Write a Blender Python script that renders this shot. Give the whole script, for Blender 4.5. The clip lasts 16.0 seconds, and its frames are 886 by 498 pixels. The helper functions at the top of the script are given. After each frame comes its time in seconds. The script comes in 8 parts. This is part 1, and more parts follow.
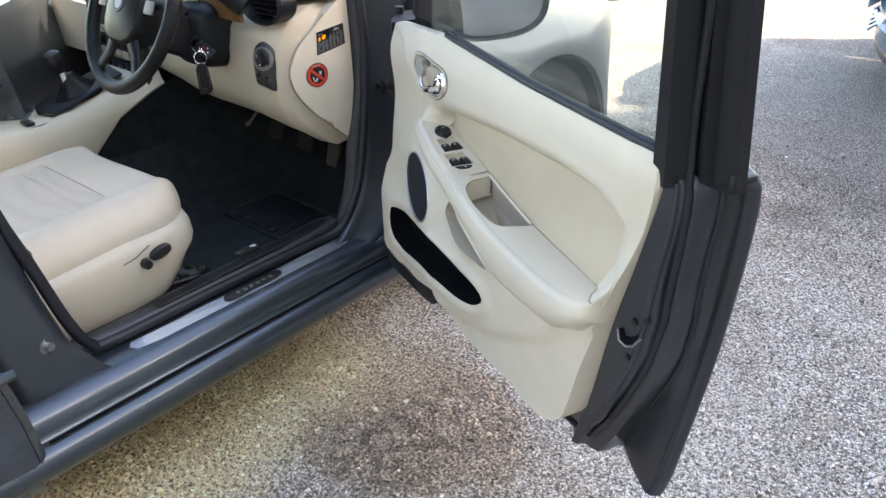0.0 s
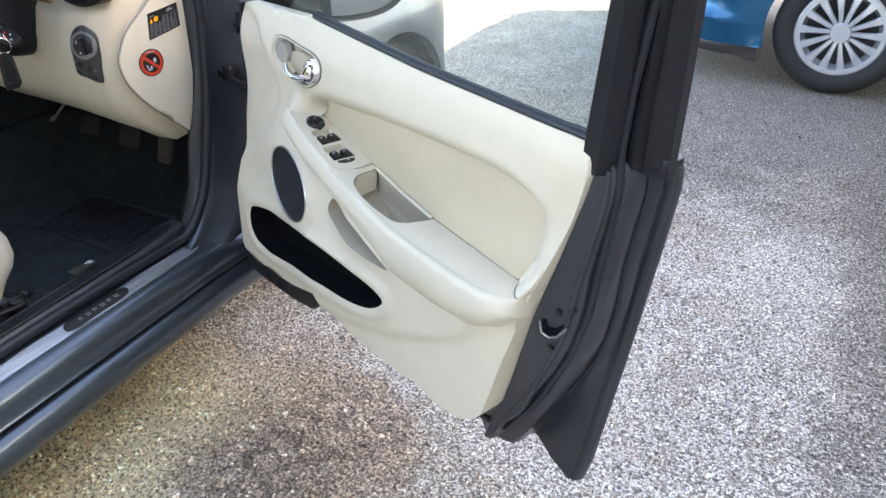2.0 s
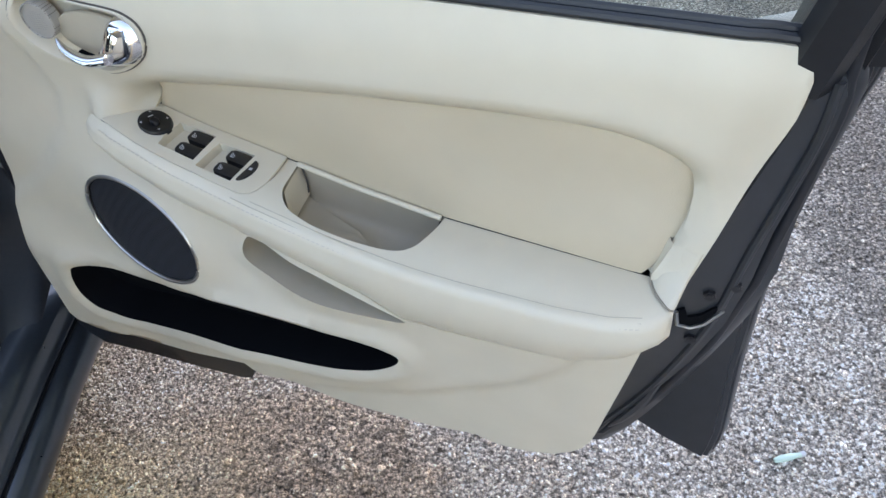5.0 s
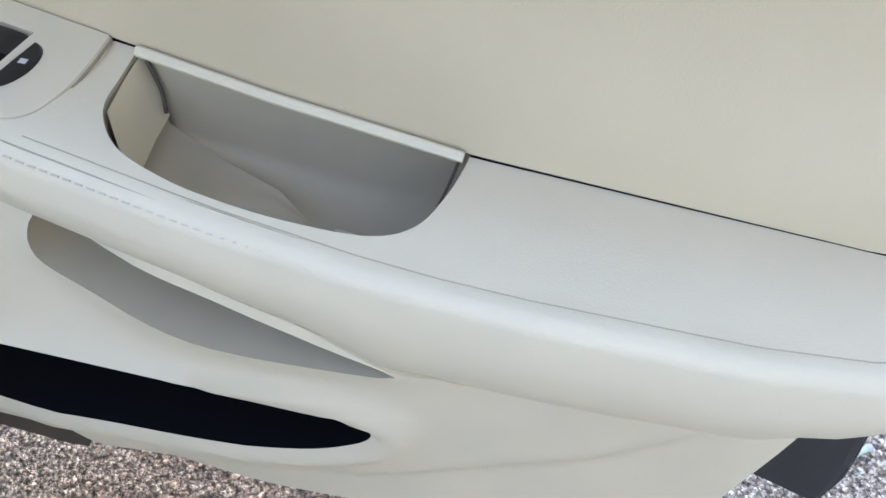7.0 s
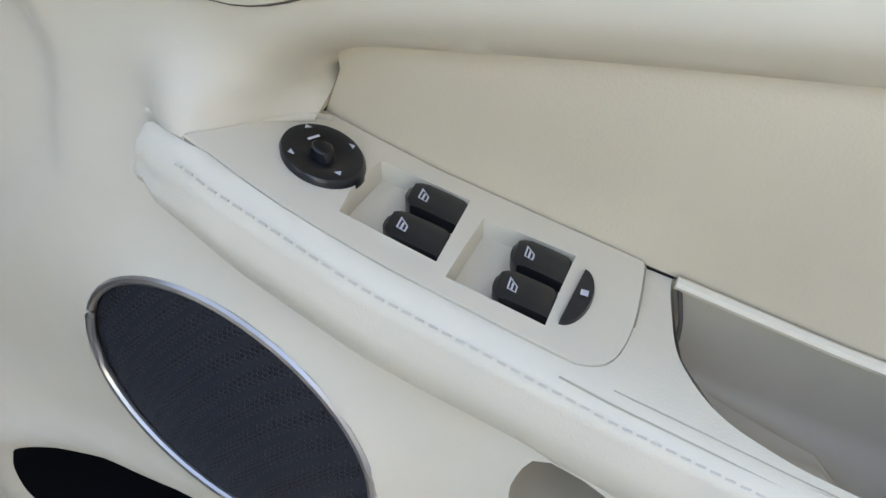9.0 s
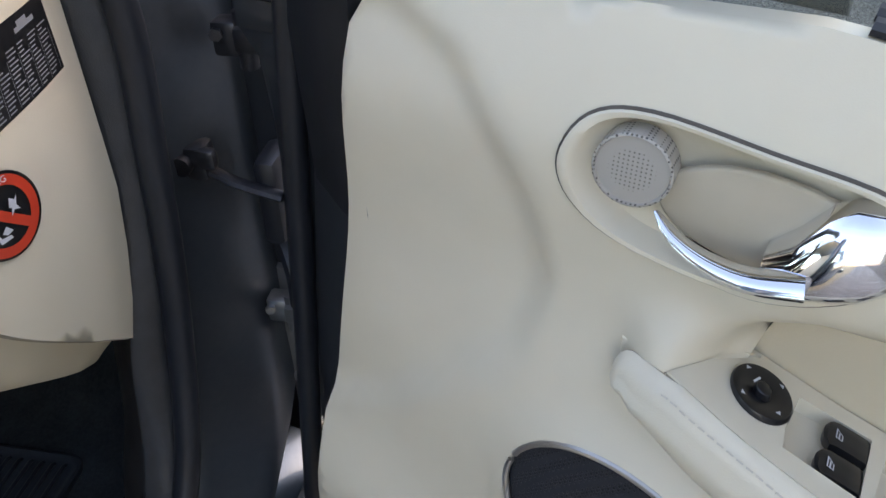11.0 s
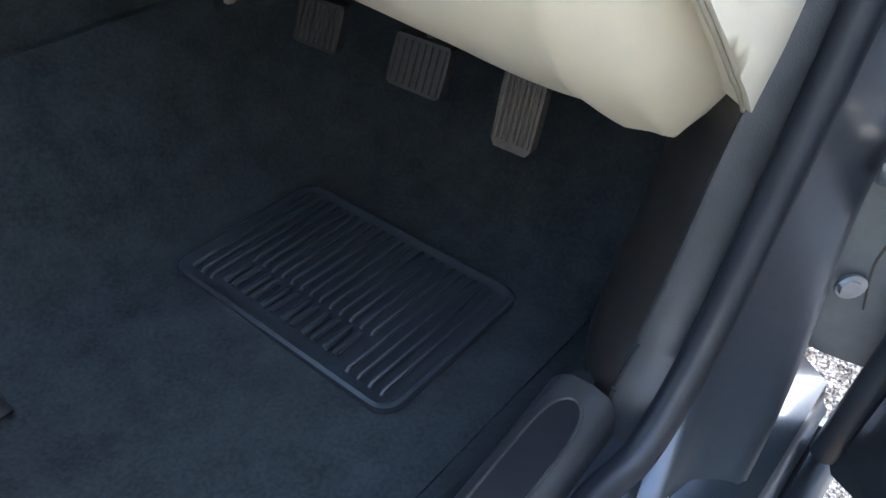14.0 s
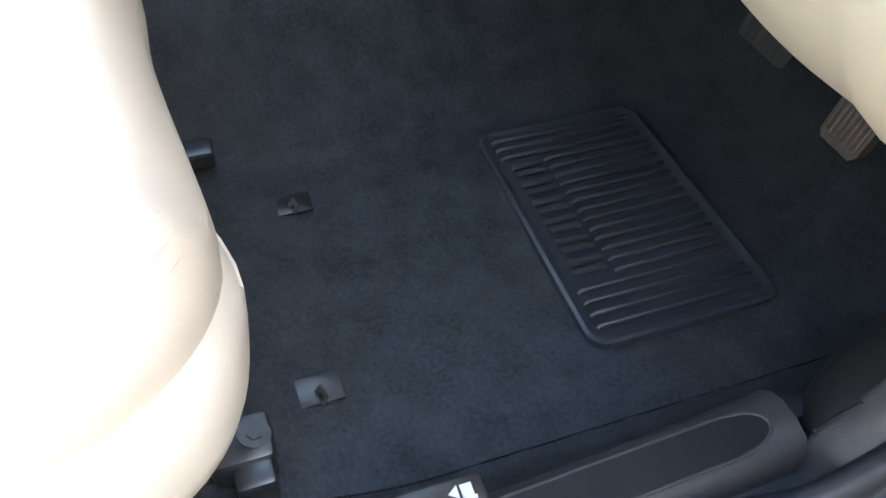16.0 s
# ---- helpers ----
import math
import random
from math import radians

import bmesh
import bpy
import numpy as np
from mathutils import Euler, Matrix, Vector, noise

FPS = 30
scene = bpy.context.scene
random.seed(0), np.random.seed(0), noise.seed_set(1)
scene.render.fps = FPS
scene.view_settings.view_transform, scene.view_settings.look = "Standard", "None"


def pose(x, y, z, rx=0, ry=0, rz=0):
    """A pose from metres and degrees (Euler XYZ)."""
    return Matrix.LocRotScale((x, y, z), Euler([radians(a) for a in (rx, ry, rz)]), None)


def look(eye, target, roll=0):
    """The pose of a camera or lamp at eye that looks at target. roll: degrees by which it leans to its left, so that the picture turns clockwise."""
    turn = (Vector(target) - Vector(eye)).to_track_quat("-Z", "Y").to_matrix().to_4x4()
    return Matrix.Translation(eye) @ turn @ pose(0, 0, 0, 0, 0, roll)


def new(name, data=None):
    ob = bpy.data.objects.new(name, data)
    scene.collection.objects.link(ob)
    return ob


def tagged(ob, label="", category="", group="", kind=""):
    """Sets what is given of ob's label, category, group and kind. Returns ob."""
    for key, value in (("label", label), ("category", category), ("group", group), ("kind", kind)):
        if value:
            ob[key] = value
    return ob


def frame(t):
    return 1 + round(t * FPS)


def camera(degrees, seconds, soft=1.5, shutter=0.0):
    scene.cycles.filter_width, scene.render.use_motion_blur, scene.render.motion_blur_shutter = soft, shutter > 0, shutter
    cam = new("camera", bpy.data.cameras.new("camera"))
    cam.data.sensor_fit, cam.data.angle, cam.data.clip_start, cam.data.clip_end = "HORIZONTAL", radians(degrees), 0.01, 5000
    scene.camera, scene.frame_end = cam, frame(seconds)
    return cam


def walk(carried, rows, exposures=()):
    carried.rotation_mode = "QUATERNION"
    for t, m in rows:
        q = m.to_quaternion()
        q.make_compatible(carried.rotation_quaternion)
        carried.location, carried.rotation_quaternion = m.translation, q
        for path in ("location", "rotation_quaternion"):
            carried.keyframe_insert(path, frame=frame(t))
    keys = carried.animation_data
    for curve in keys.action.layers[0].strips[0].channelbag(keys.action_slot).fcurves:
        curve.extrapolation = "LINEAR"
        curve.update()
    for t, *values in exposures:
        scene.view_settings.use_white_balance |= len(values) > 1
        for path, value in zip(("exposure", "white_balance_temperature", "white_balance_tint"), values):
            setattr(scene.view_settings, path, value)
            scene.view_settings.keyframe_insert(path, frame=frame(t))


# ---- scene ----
cam = camera(60.7, 16.0)
PATH = [
    (0, (1.455, -0.899, 1.258), (0.227, 0.362, 0.308), -2.9),
    (0.5, (1.415, -0.903, 1.259), (0.229, 0.384, 0.291), -2.6),
    (1, (1.375, -0.914, 1.259), (0.268, 0.429, 0.274), -1.6),
    (1.5, (1.327, -0.925, 1.257), (0.341, 0.492, 0.248), -0.5),
    (2, (1.261, -0.913, 1.252), (0.47, 0.616, 0.235), 0.4),
    (2.5, (1.157, -0.809, 1.248), (0.501, 0.776, 0.22), -2.8),
    (3, (1.072, -0.702, 1.239), (0.513, 0.813, 0.059), -6.8),
    (3.2, (1.033, -0.681, 1.226), (0.58, 0.836, 0.004), -7.9),
    (5.3, (0.744, -0.462, 1.16), (0.627, 0.927, -0.274), -7.6),
    (5.5, (0.716, -0.434, 1.135), (0.621, 0.946, -0.309), -6.8),
    (6, (0.652, -0.329, 1.042), (0.652, 1.023, -0.433), -4.4),
    (6.5, (0.682, -0.239, 0.95), (0.848, 0.989, -0.619), -0.4),
    (7, (0.679, -0.188, 0.908), (0.854, 1.062, -0.644), -1.2),
    (7.5, (0.629, -0.157, 0.901), (0.708, 1.167, -0.595), -2.7),
    (8, (0.56, -0.127, 0.906), (0.661, 1.236, -0.554), -0.5),
    (8.5, (0.505, -0.102, 0.906), (0.656, 1.324, -0.488), 1.2),
    (9, (0.459, -0.088, 0.903), (0.545, 1.432, -0.394), 0.5),
    (9.2, (0.437, -0.083, 0.909), (0.481, 1.465, -0.357), 0.1),
    (11.3, (0.272, -0.122, 1.044), (-0.127, 1.41, -0.178), -1.8),
    (11.5, (0.249, -0.124, 1.04), (-0.261, 1.352, -0.21), -2.9),
    (12, (0.233, -0.126, 1.047), (-0.604, 1.197, -0.198), -2.1),
    (12.5, (0.241, -0.131, 1.068), (-0.83, 0.983, -0.201), -2.1),
    (13, (0.231, -0.138, 1.02), (-0.909, 0.84, -0.301), -1.9),
    (13.5, (0.149, -0.143, 0.888), (-0.904, 0.899, -0.456), 0.9),
    (14, (0.074, -0.116, 0.802), (-0.917, 1.069, -0.469), -0.1),
    (14.5, (0.027, -0.099, 0.764), (-0.91, 1.203, -0.43), -0.2),
    (15, (0.015, -0.107, 0.755), (-1.034, 1.034, -0.51), 0.6),
    (15.5, (0.05, -0.094, 0.794), (-1.174, 0.687, -0.581), 1.0),
    (16, (0.101, -0.087, 0.841), (-1.173, 0.35, -0.638), 0.7),
]
walk(cam, [(t, look(eye, target, roll)) for t, eye, target, roll in PATH], exposures=[(0, 2.8, 8000, 19), (1, 2.84, 7950, 19), (2, 3.08, 7900, 19), (3, 2.85, 7900, 19), (5.5, 2.55, 8000, 19), (6, 2.38, 8200, 21), (6.5, 2.75, 8050, 20), (7, 2.85, 7900, 20), (9, 2.85, 7950, 21), (11.5, 2.58, 8000, 21), (12.5, 3.38, 7250, 19), (13.5, 3.72, 6650, 16), (14, 4.15, 7200, 16), (14.5, 4.5, 8500, 20), (15, 4.75, 8500, 20), (16, 4.4, 8300, 20)])

# ---- light ----
world = bpy.data.worlds.new("world")
scene.world = world
world.use_nodes = True
wn = world.node_tree
sky = wn.nodes.new("ShaderNodeTexSky")
sky.sky_type = "NISHITA"
sky.sun_disc = False
SUN_EL = radians(27)                           # low sun over the added shade wall on the right
sky.sun_elevation = SUN_EL
sky.sun_rotation = radians(65)
wn.nodes["Background"].inputs["Strength"].default_value = 0.15
wn.links.new(sky.outputs["Color"], wn.nodes["Background"].inputs["Color"])
sun_data = bpy.data.lights.new("sun", "SUN")
sun_data.energy = 2.8
sun_data.angle = radians(0.6)
sun_data.color = (1.0, 0.9, 0.76)
sun = new("sun", sun_data)
sun_from = Vector((math.sin(radians(65)) * math.cos(SUN_EL), math.cos(radians(65)) * math.cos(SUN_EL), math.sin(SUN_EL)))
sun.matrix_world = look(sun_from * 30, (0, 0, 0))


# ---- materials ----
def mat(name, color, rough=0.5, metal=0.0, var=0.12, scale=40.0, bump=0.0, bump_scale=300.0, coat=0.0, spec=0.5, stain=0.0, stain_color=None):
    m = bpy.data.materials.new(name)
    m.use_nodes = True
    nt = m.node_tree
    b = nt.nodes["Principled BSDF"]
    b.inputs["Roughness"].default_value = rough
    b.inputs["Metallic"].default_value = metal
    b.inputs["Coat Weight"].default_value = coat
    b.inputs["Coat Roughness"].default_value = 0.06
    b.inputs["Specular IOR Level"].default_value = spec
    co = nt.nodes.new("ShaderNodeTexCoord")
    n1 = nt.nodes.new("ShaderNodeTexNoise")
    n1.inputs["Scale"].default_value = scale
    n1.inputs["Detail"].default_value = 6
    nt.links.new(co.outputs["Object"], n1.inputs["Vector"])
    n2 = nt.nodes.new("ShaderNodeTexNoise")
    n2.inputs["Scale"].default_value = scale / 9
    n2.inputs["Detail"].default_value = 3
    nt.links.new(co.outputs["Object"], n2.inputs["Vector"])
    mixf = nt.nodes.new("ShaderNodeMath")
    mixf.operation = "ADD"
    nt.links.new(n1.outputs["Fac"], mixf.inputs[0])
    nt.links.new(n2.outputs["Fac"], mixf.inputs[1])
    ramp = nt.nodes.new("ShaderNodeMapRange")
    ramp.inputs["From Min"].default_value = 0.7
    ramp.inputs["From Max"].default_value = 1.3
    nt.links.new(mixf.outputs[0], ramp.inputs["Value"])
    mx = nt.nodes.new("ShaderNodeMix")
    mx.data_type = "RGBA"
    c = Vector(color)
    mx.inputs["A"].default_value = (*(c * (1 - var)), 1)
    mx.inputs["B"].default_value = (*[min(1, v * (1 + var)) for v in c], 1)
    nt.links.new(ramp.outputs["Result"], mx.inputs["Factor"])
    last = mx.outputs["Result"]
    if stain:
        n3 = nt.nodes.new("ShaderNodeTexNoise")
        n3.inputs["Scale"].default_value = 7
        n3.inputs["Detail"].default_value = 8
        n3.inputs["Roughness"].default_value = 0.65
        nt.links.new(co.outputs["Object"], n3.inputs["Vector"])
        r3 = nt.nodes.new("ShaderNodeMapRange")
        r3.inputs["From Min"].default_value = 0.5
        r3.inputs["From Max"].default_value = 0.75
        r3.inputs["To Max"].default_value = stain
        nt.links.new(n3.outputs["Fac"], r3.inputs["Value"])
        m3 = nt.nodes.new("ShaderNodeMix")
        m3.data_type = "RGBA"
        m3.inputs["B"].default_value = (*(stain_color or c * 0.6), 1)
        nt.links.new(r3.outputs["Result"], m3.inputs["Factor"])
        nt.links.new(last, m3.inputs["A"])
        last = m3.outputs["Result"]
    nt.links.new(last, b.inputs["Base Color"])
    rr = nt.nodes.new("ShaderNodeMapRange")
    rr.inputs["To Min"].default_value = max(0.02, rough * 0.85)
    rr.inputs["To Max"].default_value = min(1, rough * 1.18)
    nt.links.new(n2.outputs["Fac"], rr.inputs["Value"])
    nt.links.new(rr.outputs["Result"], b.inputs["Roughness"])
    if bump:
        v = nt.nodes.new("ShaderNodeTexVoronoi")
        v.inputs["Scale"].default_value = bump_scale
        nt.links.new(co.outputs["Object"], v.inputs["Vector"])
        bp = nt.nodes.new("ShaderNodeBump")
        bp.inputs["Strength"].default_value = bump
        bp.inputs["Distance"].default_value = 0.001
        nt.links.new(v.outputs["Distance"], bp.inputs["Height"])
        nt.links.new(bp.outputs["Normal"], b.inputs["Normal"])
    return m


LEATHER = mat("cream_leather", (0.70, 0.63, 0.492), 0.42, var=0.03, scale=25, bump=0.10, bump_scale=900, stain=0.10, stain_color=(0.5, 0.42, 0.3))
PADLEATHER = mat("tan_cream_leather", (0.60, 0.512, 0.372), 0.48, var=0.05, scale=14, bump=0.14, bump_scale=700, stain=0.12, stain_color=(0.5, 0.42, 0.3))
VINYL = mat("cream_vinyl", (0.68, 0.61, 0.474), 0.5, var=0.03, scale=20, bump=0.06, bump_scale=1200, stain=0.08, stain_color=(0.5, 0.43, 0.32))
# cream vinyl made darker and warmer, painting in the dash's shade and bounce
DASHVINYL = mat("shaded_cream_vinyl", (0.585, 0.505, 0.37), 0.5, var=0.03, scale=20, bump=0.06, bump_scale=1200, stain=0.08, stain_color=(0.5, 0.43, 0.32))
# cream darkened to paint in the shade of the pull cup and grip slot
DARKCREAM = mat("darkened_cream", (0.46, 0.40, 0.30), 0.7, var=0.04, scale=50)
SEAM = mat("seam_shadow", (0.10, 0.085, 0.07), 0.9)
GROOVE = mat("cream_groove", (0.30, 0.26, 0.20), 0.8)
THREAD = mat("cream_thread", (0.56, 0.50, 0.41), 0.7, var=0.1, scale=300)
BLACK = mat("black_plastic", (0.012, 0.013, 0.016), 0.42, spec=0.35, var=0.2, scale=60, bump=0.08, bump_scale=1400)
SILLTRIM = mat("grained_sill_plastic", (0.042, 0.043, 0.045), 0.33, var=0.2, scale=60, bump=0.16, bump_scale=900, stain=0.2, stain_color=(0.06, 0.058, 0.055))
KICK = mat("satin_black_plastic", (0.020, 0.0175, 0.016), 0.30, var=0.2, scale=40, bump=0.05, bump_scale=900, spec=0.8, stain=0.2, stain_color=(0.05, 0.047, 0.045))
RUBBER = mat("seal_rubber", (0.012, 0.014, 0.019), 0.42, var=0.2, scale=50)
PAINT = mat("dark_grey_paint", (0.081, 0.100, 0.119), 0.29, metal=0.75, var=0.06, scale=200, coat=0.6, stain=0.15, stain_color=(0.11, 0.105, 0.10))
# body paint lightened to paint in the sun glare on wing and bonnet
SUNPAINT = mat("sunlit_dark_grey_paint", (0.175, 0.182, 0.185), 0.40, metal=0.3, var=0.06, scale=200, coat=0.35, stain=0.2, stain_color=(0.16, 0.155, 0.145))
PILLARPAINT = mat("satin_dark_grey_paint", (0.090, 0.104, 0.120), 0.42, metal=0.75, var=0.06, scale=120, coat=0.15, stain=0.15, stain_color=(0.12, 0.112, 0.105))
GLOSSPAINT = mat("polished_dark_grey_paint", (0.081, 0.100, 0.119), 0.14, metal=0.6, var=0.05, scale=200, coat=1.0)
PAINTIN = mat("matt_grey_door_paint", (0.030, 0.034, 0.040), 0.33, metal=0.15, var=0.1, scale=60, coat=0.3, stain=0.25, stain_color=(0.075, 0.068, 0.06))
CARPET = mat("black_carpet", (0.034, 0.042, 0.047), 0.95, var=0.35, scale=220, bump=0.6, bump_scale=900, stain=0.5, stain_color=(0.056, 0.064, 0.066), spec=0.15)
MATRUBBER = mat("black_rubber_heel_pad", (0.034, 0.041, 0.049), 0.34, var=0.2, scale=90)
FELT = mat("black_felt", (0.004, 0.0045, 0.006), 0.95, spec=0.1)
CHROME = mat("chrome", (0.82, 0.82, 0.84), 0.06, metal=1.0, var=0.02)
STEEL = mat("zinc_steel", (0.40, 0.42, 0.43), 0.40, metal=1.0, var=0.15, scale=90)
RUNNER = mat("dull_runner_steel", (0.13, 0.14, 0.145), 0.42, metal=0.9, var=0.2, scale=90)
GREASE = mat("greasy_black_steel", (0.05, 0.05, 0.055), 0.3, metal=0.7, var=0.3, scale=120)
PLATE = mat("brushed_aluminium", (0.62, 0.66, 0.72), 0.33, metal=0.9, var=0.05)
SWITCH = mat("switch_black", (0.010, 0.010, 0.012), 0.3, var=0.1)
SWPANEL = mat("dark_grey_switch_panel", (0.060, 0.057, 0.055), 0.36, metal=0.6, var=0.08)
ICON = mat("icon_white", (0.55, 0.57, 0.6), 0.6, var=0.02)
RED = mat("warning_red", (0.62, 0.055, 0.025), 0.35, var=0.03)
REDDOT = mat("button_red", (0.6, 0.02, 0.02), 0.4)
AMBER = mat("warning_amber", (0.85, 0.33, 0.01), 0.4, var=0.03)
LABELBLACK = mat("label_black", (0.012, 0.012, 0.013), 0.3, var=0.05)
LABELGREY = mat("label_print", (0.26, 0.27, 0.28), 0.5, var=0.03)
WOOD = mat("walnut_veneer", (0.30, 0.14, 0.05), 0.2, var=0.4, scale=18, coat=0.8)
PEDAL = mat("pedal_rubber", (0.035, 0.031, 0.027), 0.6, var=0.25, scale=120)
PEDALWORN = mat("worn_pedal_rubber", (0.11, 0.09, 0.075), 0.6, var=0.3, scale=140)
TYRE = mat("tyre_rubber", (0.022, 0.022, 0.023), 0.8, var=0.2, scale=60)
HUB = mat("silver_hubcap", (0.58, 0.60, 0.63), 0.3, metal=0.6, var=0.05)
BLUE = mat("blue_paint", (0.0005, 0.105, 0.215), 0.24, metal=0.5, var=0.06, scale=150, coat=0.45)
SEALER = mat("pale_grey_sealer", (0.22, 0.215, 0.205), 0.6, var=0.1, scale=60, stain=0.3, stain_color=(0.22, 0.2, 0.18))
WALLM = mat("rendered_wall", (0.55, 0.53, 0.49), 0.9, var=0.12, scale=6, bump=0.5, bump_scale=60)
LEATHBLACK = mat("black_leather", (0.007, 0.007, 0.008), 0.36, spec=0.28, var=0.15, scale=80, bump=0.2, bump_scale=600)
LITTER = mat("pale_green_plastic", (0.5, 0.68, 0.6), 0.4, var=0.1)
SATIN = mat("satin_grey", (0.23, 0.23, 0.235), 0.34, metal=0.9, var=0.05)
DARKGLASS = mat("dark_car_glass", (0.012, 0.014, 0.016), 0.05, var=0.05, coat=0.5)
LAMPRED = mat("lamp_red", (0.35, 0.01, 0.01), 0.12, var=0.05, coat=0.8)
WHITEPAINT = mat("white_paint", (0.75, 0.76, 0.77), 0.25, var=0.03, scale=100, coat=0.8)
SATINBRIGHT = mat("satin_metal", (0.52, 0.50, 0.47), 0.28, metal=0.9, var=0.04)
GRILLEGREY = mat("grey_grille", (0.34, 0.32, 0.29), 0.5, metal=0.2, var=0.1)


def grooved(name, color, rough, metal, scale, axis, depth, bg=None):
    """Fine parallel ridges along one axis."""
    m = mat(name, color, rough, metal, var=0.06)
    nt = m.node_tree
    co = nt.nodes.new("ShaderNodeTexCoord")
    w = nt.nodes.new("ShaderNodeTexWave")
    w.bands_direction = axis
    w.inputs["Scale"].default_value = scale
    nt.links.new(co.outputs["Object"], w.inputs["Vector"])
    bp = nt.nodes.new("ShaderNodeBump")
    bp.inputs["Strength"].default_value = 0.8
    bp.inputs["Distance"].default_value = depth
    nt.links.new(w.outputs["Fac"], bp.inputs["Height"])
    nt.links.new(bp.outputs["Normal"], nt.nodes["Principled BSDF"].inputs["Normal"])
    return m


def perforated(name, color, hole, scale, rough=0.5, radius=0.3):
    """A sheet with a close pattern of round holes."""
    m = mat(name, color, rough, var=0.05)
    nt = m.node_tree
    b = nt.nodes["Principled BSDF"]
    co = nt.nodes.new("ShaderNodeTexCoord")
    v = nt.nodes.new("ShaderNodeTexVoronoi")
    v.inputs["Scale"].default_value = scale
    v.inputs["Randomness"].default_value = 0.0
    nt.links.new(co.outputs["Object"], v.inputs["Vector"])
    r = nt.nodes.new("ShaderNodeMapRange")
    r.inputs["From Min"].default_value = radius
    r.inputs["From Max"].default_value = radius + 0.12
    nt.links.new(v.outputs["Distance"], r.inputs["Value"])
    mx = nt.nodes.new("ShaderNodeMix")
    mx.data_type = "RGBA"
    mx.inputs["A"].default_value = (*hole, 1)
    mx.inputs["B"].default_value = (*color, 1)
    nt.links.new(r.outputs["Result"], mx.inputs["Factor"])
    nt.links.new(mx.outputs["Result"], b.inputs["Base Color"])
    bp = nt.nodes.new("ShaderNodeBump")
    bp.inputs["Strength"].default_value = 0.7
    bp.inputs["Distance"].default_value = 0.0008
    nt.links.new(r.outputs["Result"], bp.inputs["Height"])
    nt.links.new(bp.outputs["Normal"], b.inputs["Normal"])
    return m


GRILLE = perforated("speaker_grille", (0.020, 0.022, 0.028), (0.004, 0.004, 0.006), 330, 0.45)
TWEETER = perforated("tweeter_mesh", (0.42, 0.39, 0.34), (0.10, 0.09, 0.08), 430, 0.4, 0.22)
PERF = perforated("perforated_seat_leather", (0.55, 0.51, 0.43), (0.36, 0.33, 0.275), 190, 0.55, 0.20)
SEATLEATHER = mat("cream_seat_leather", (0.58, 0.53, 0.43), 0.42, var=0.04, scale=25, bump=0.12, bump_scale=900, stain=0.12, stain_color=(0.46, 0.41, 0.33))
PLATERIB = grooved("ribbed_aluminium", (0.60, 0.65, 0.72), 0.3, 0.9, 60, "X", 0.001)


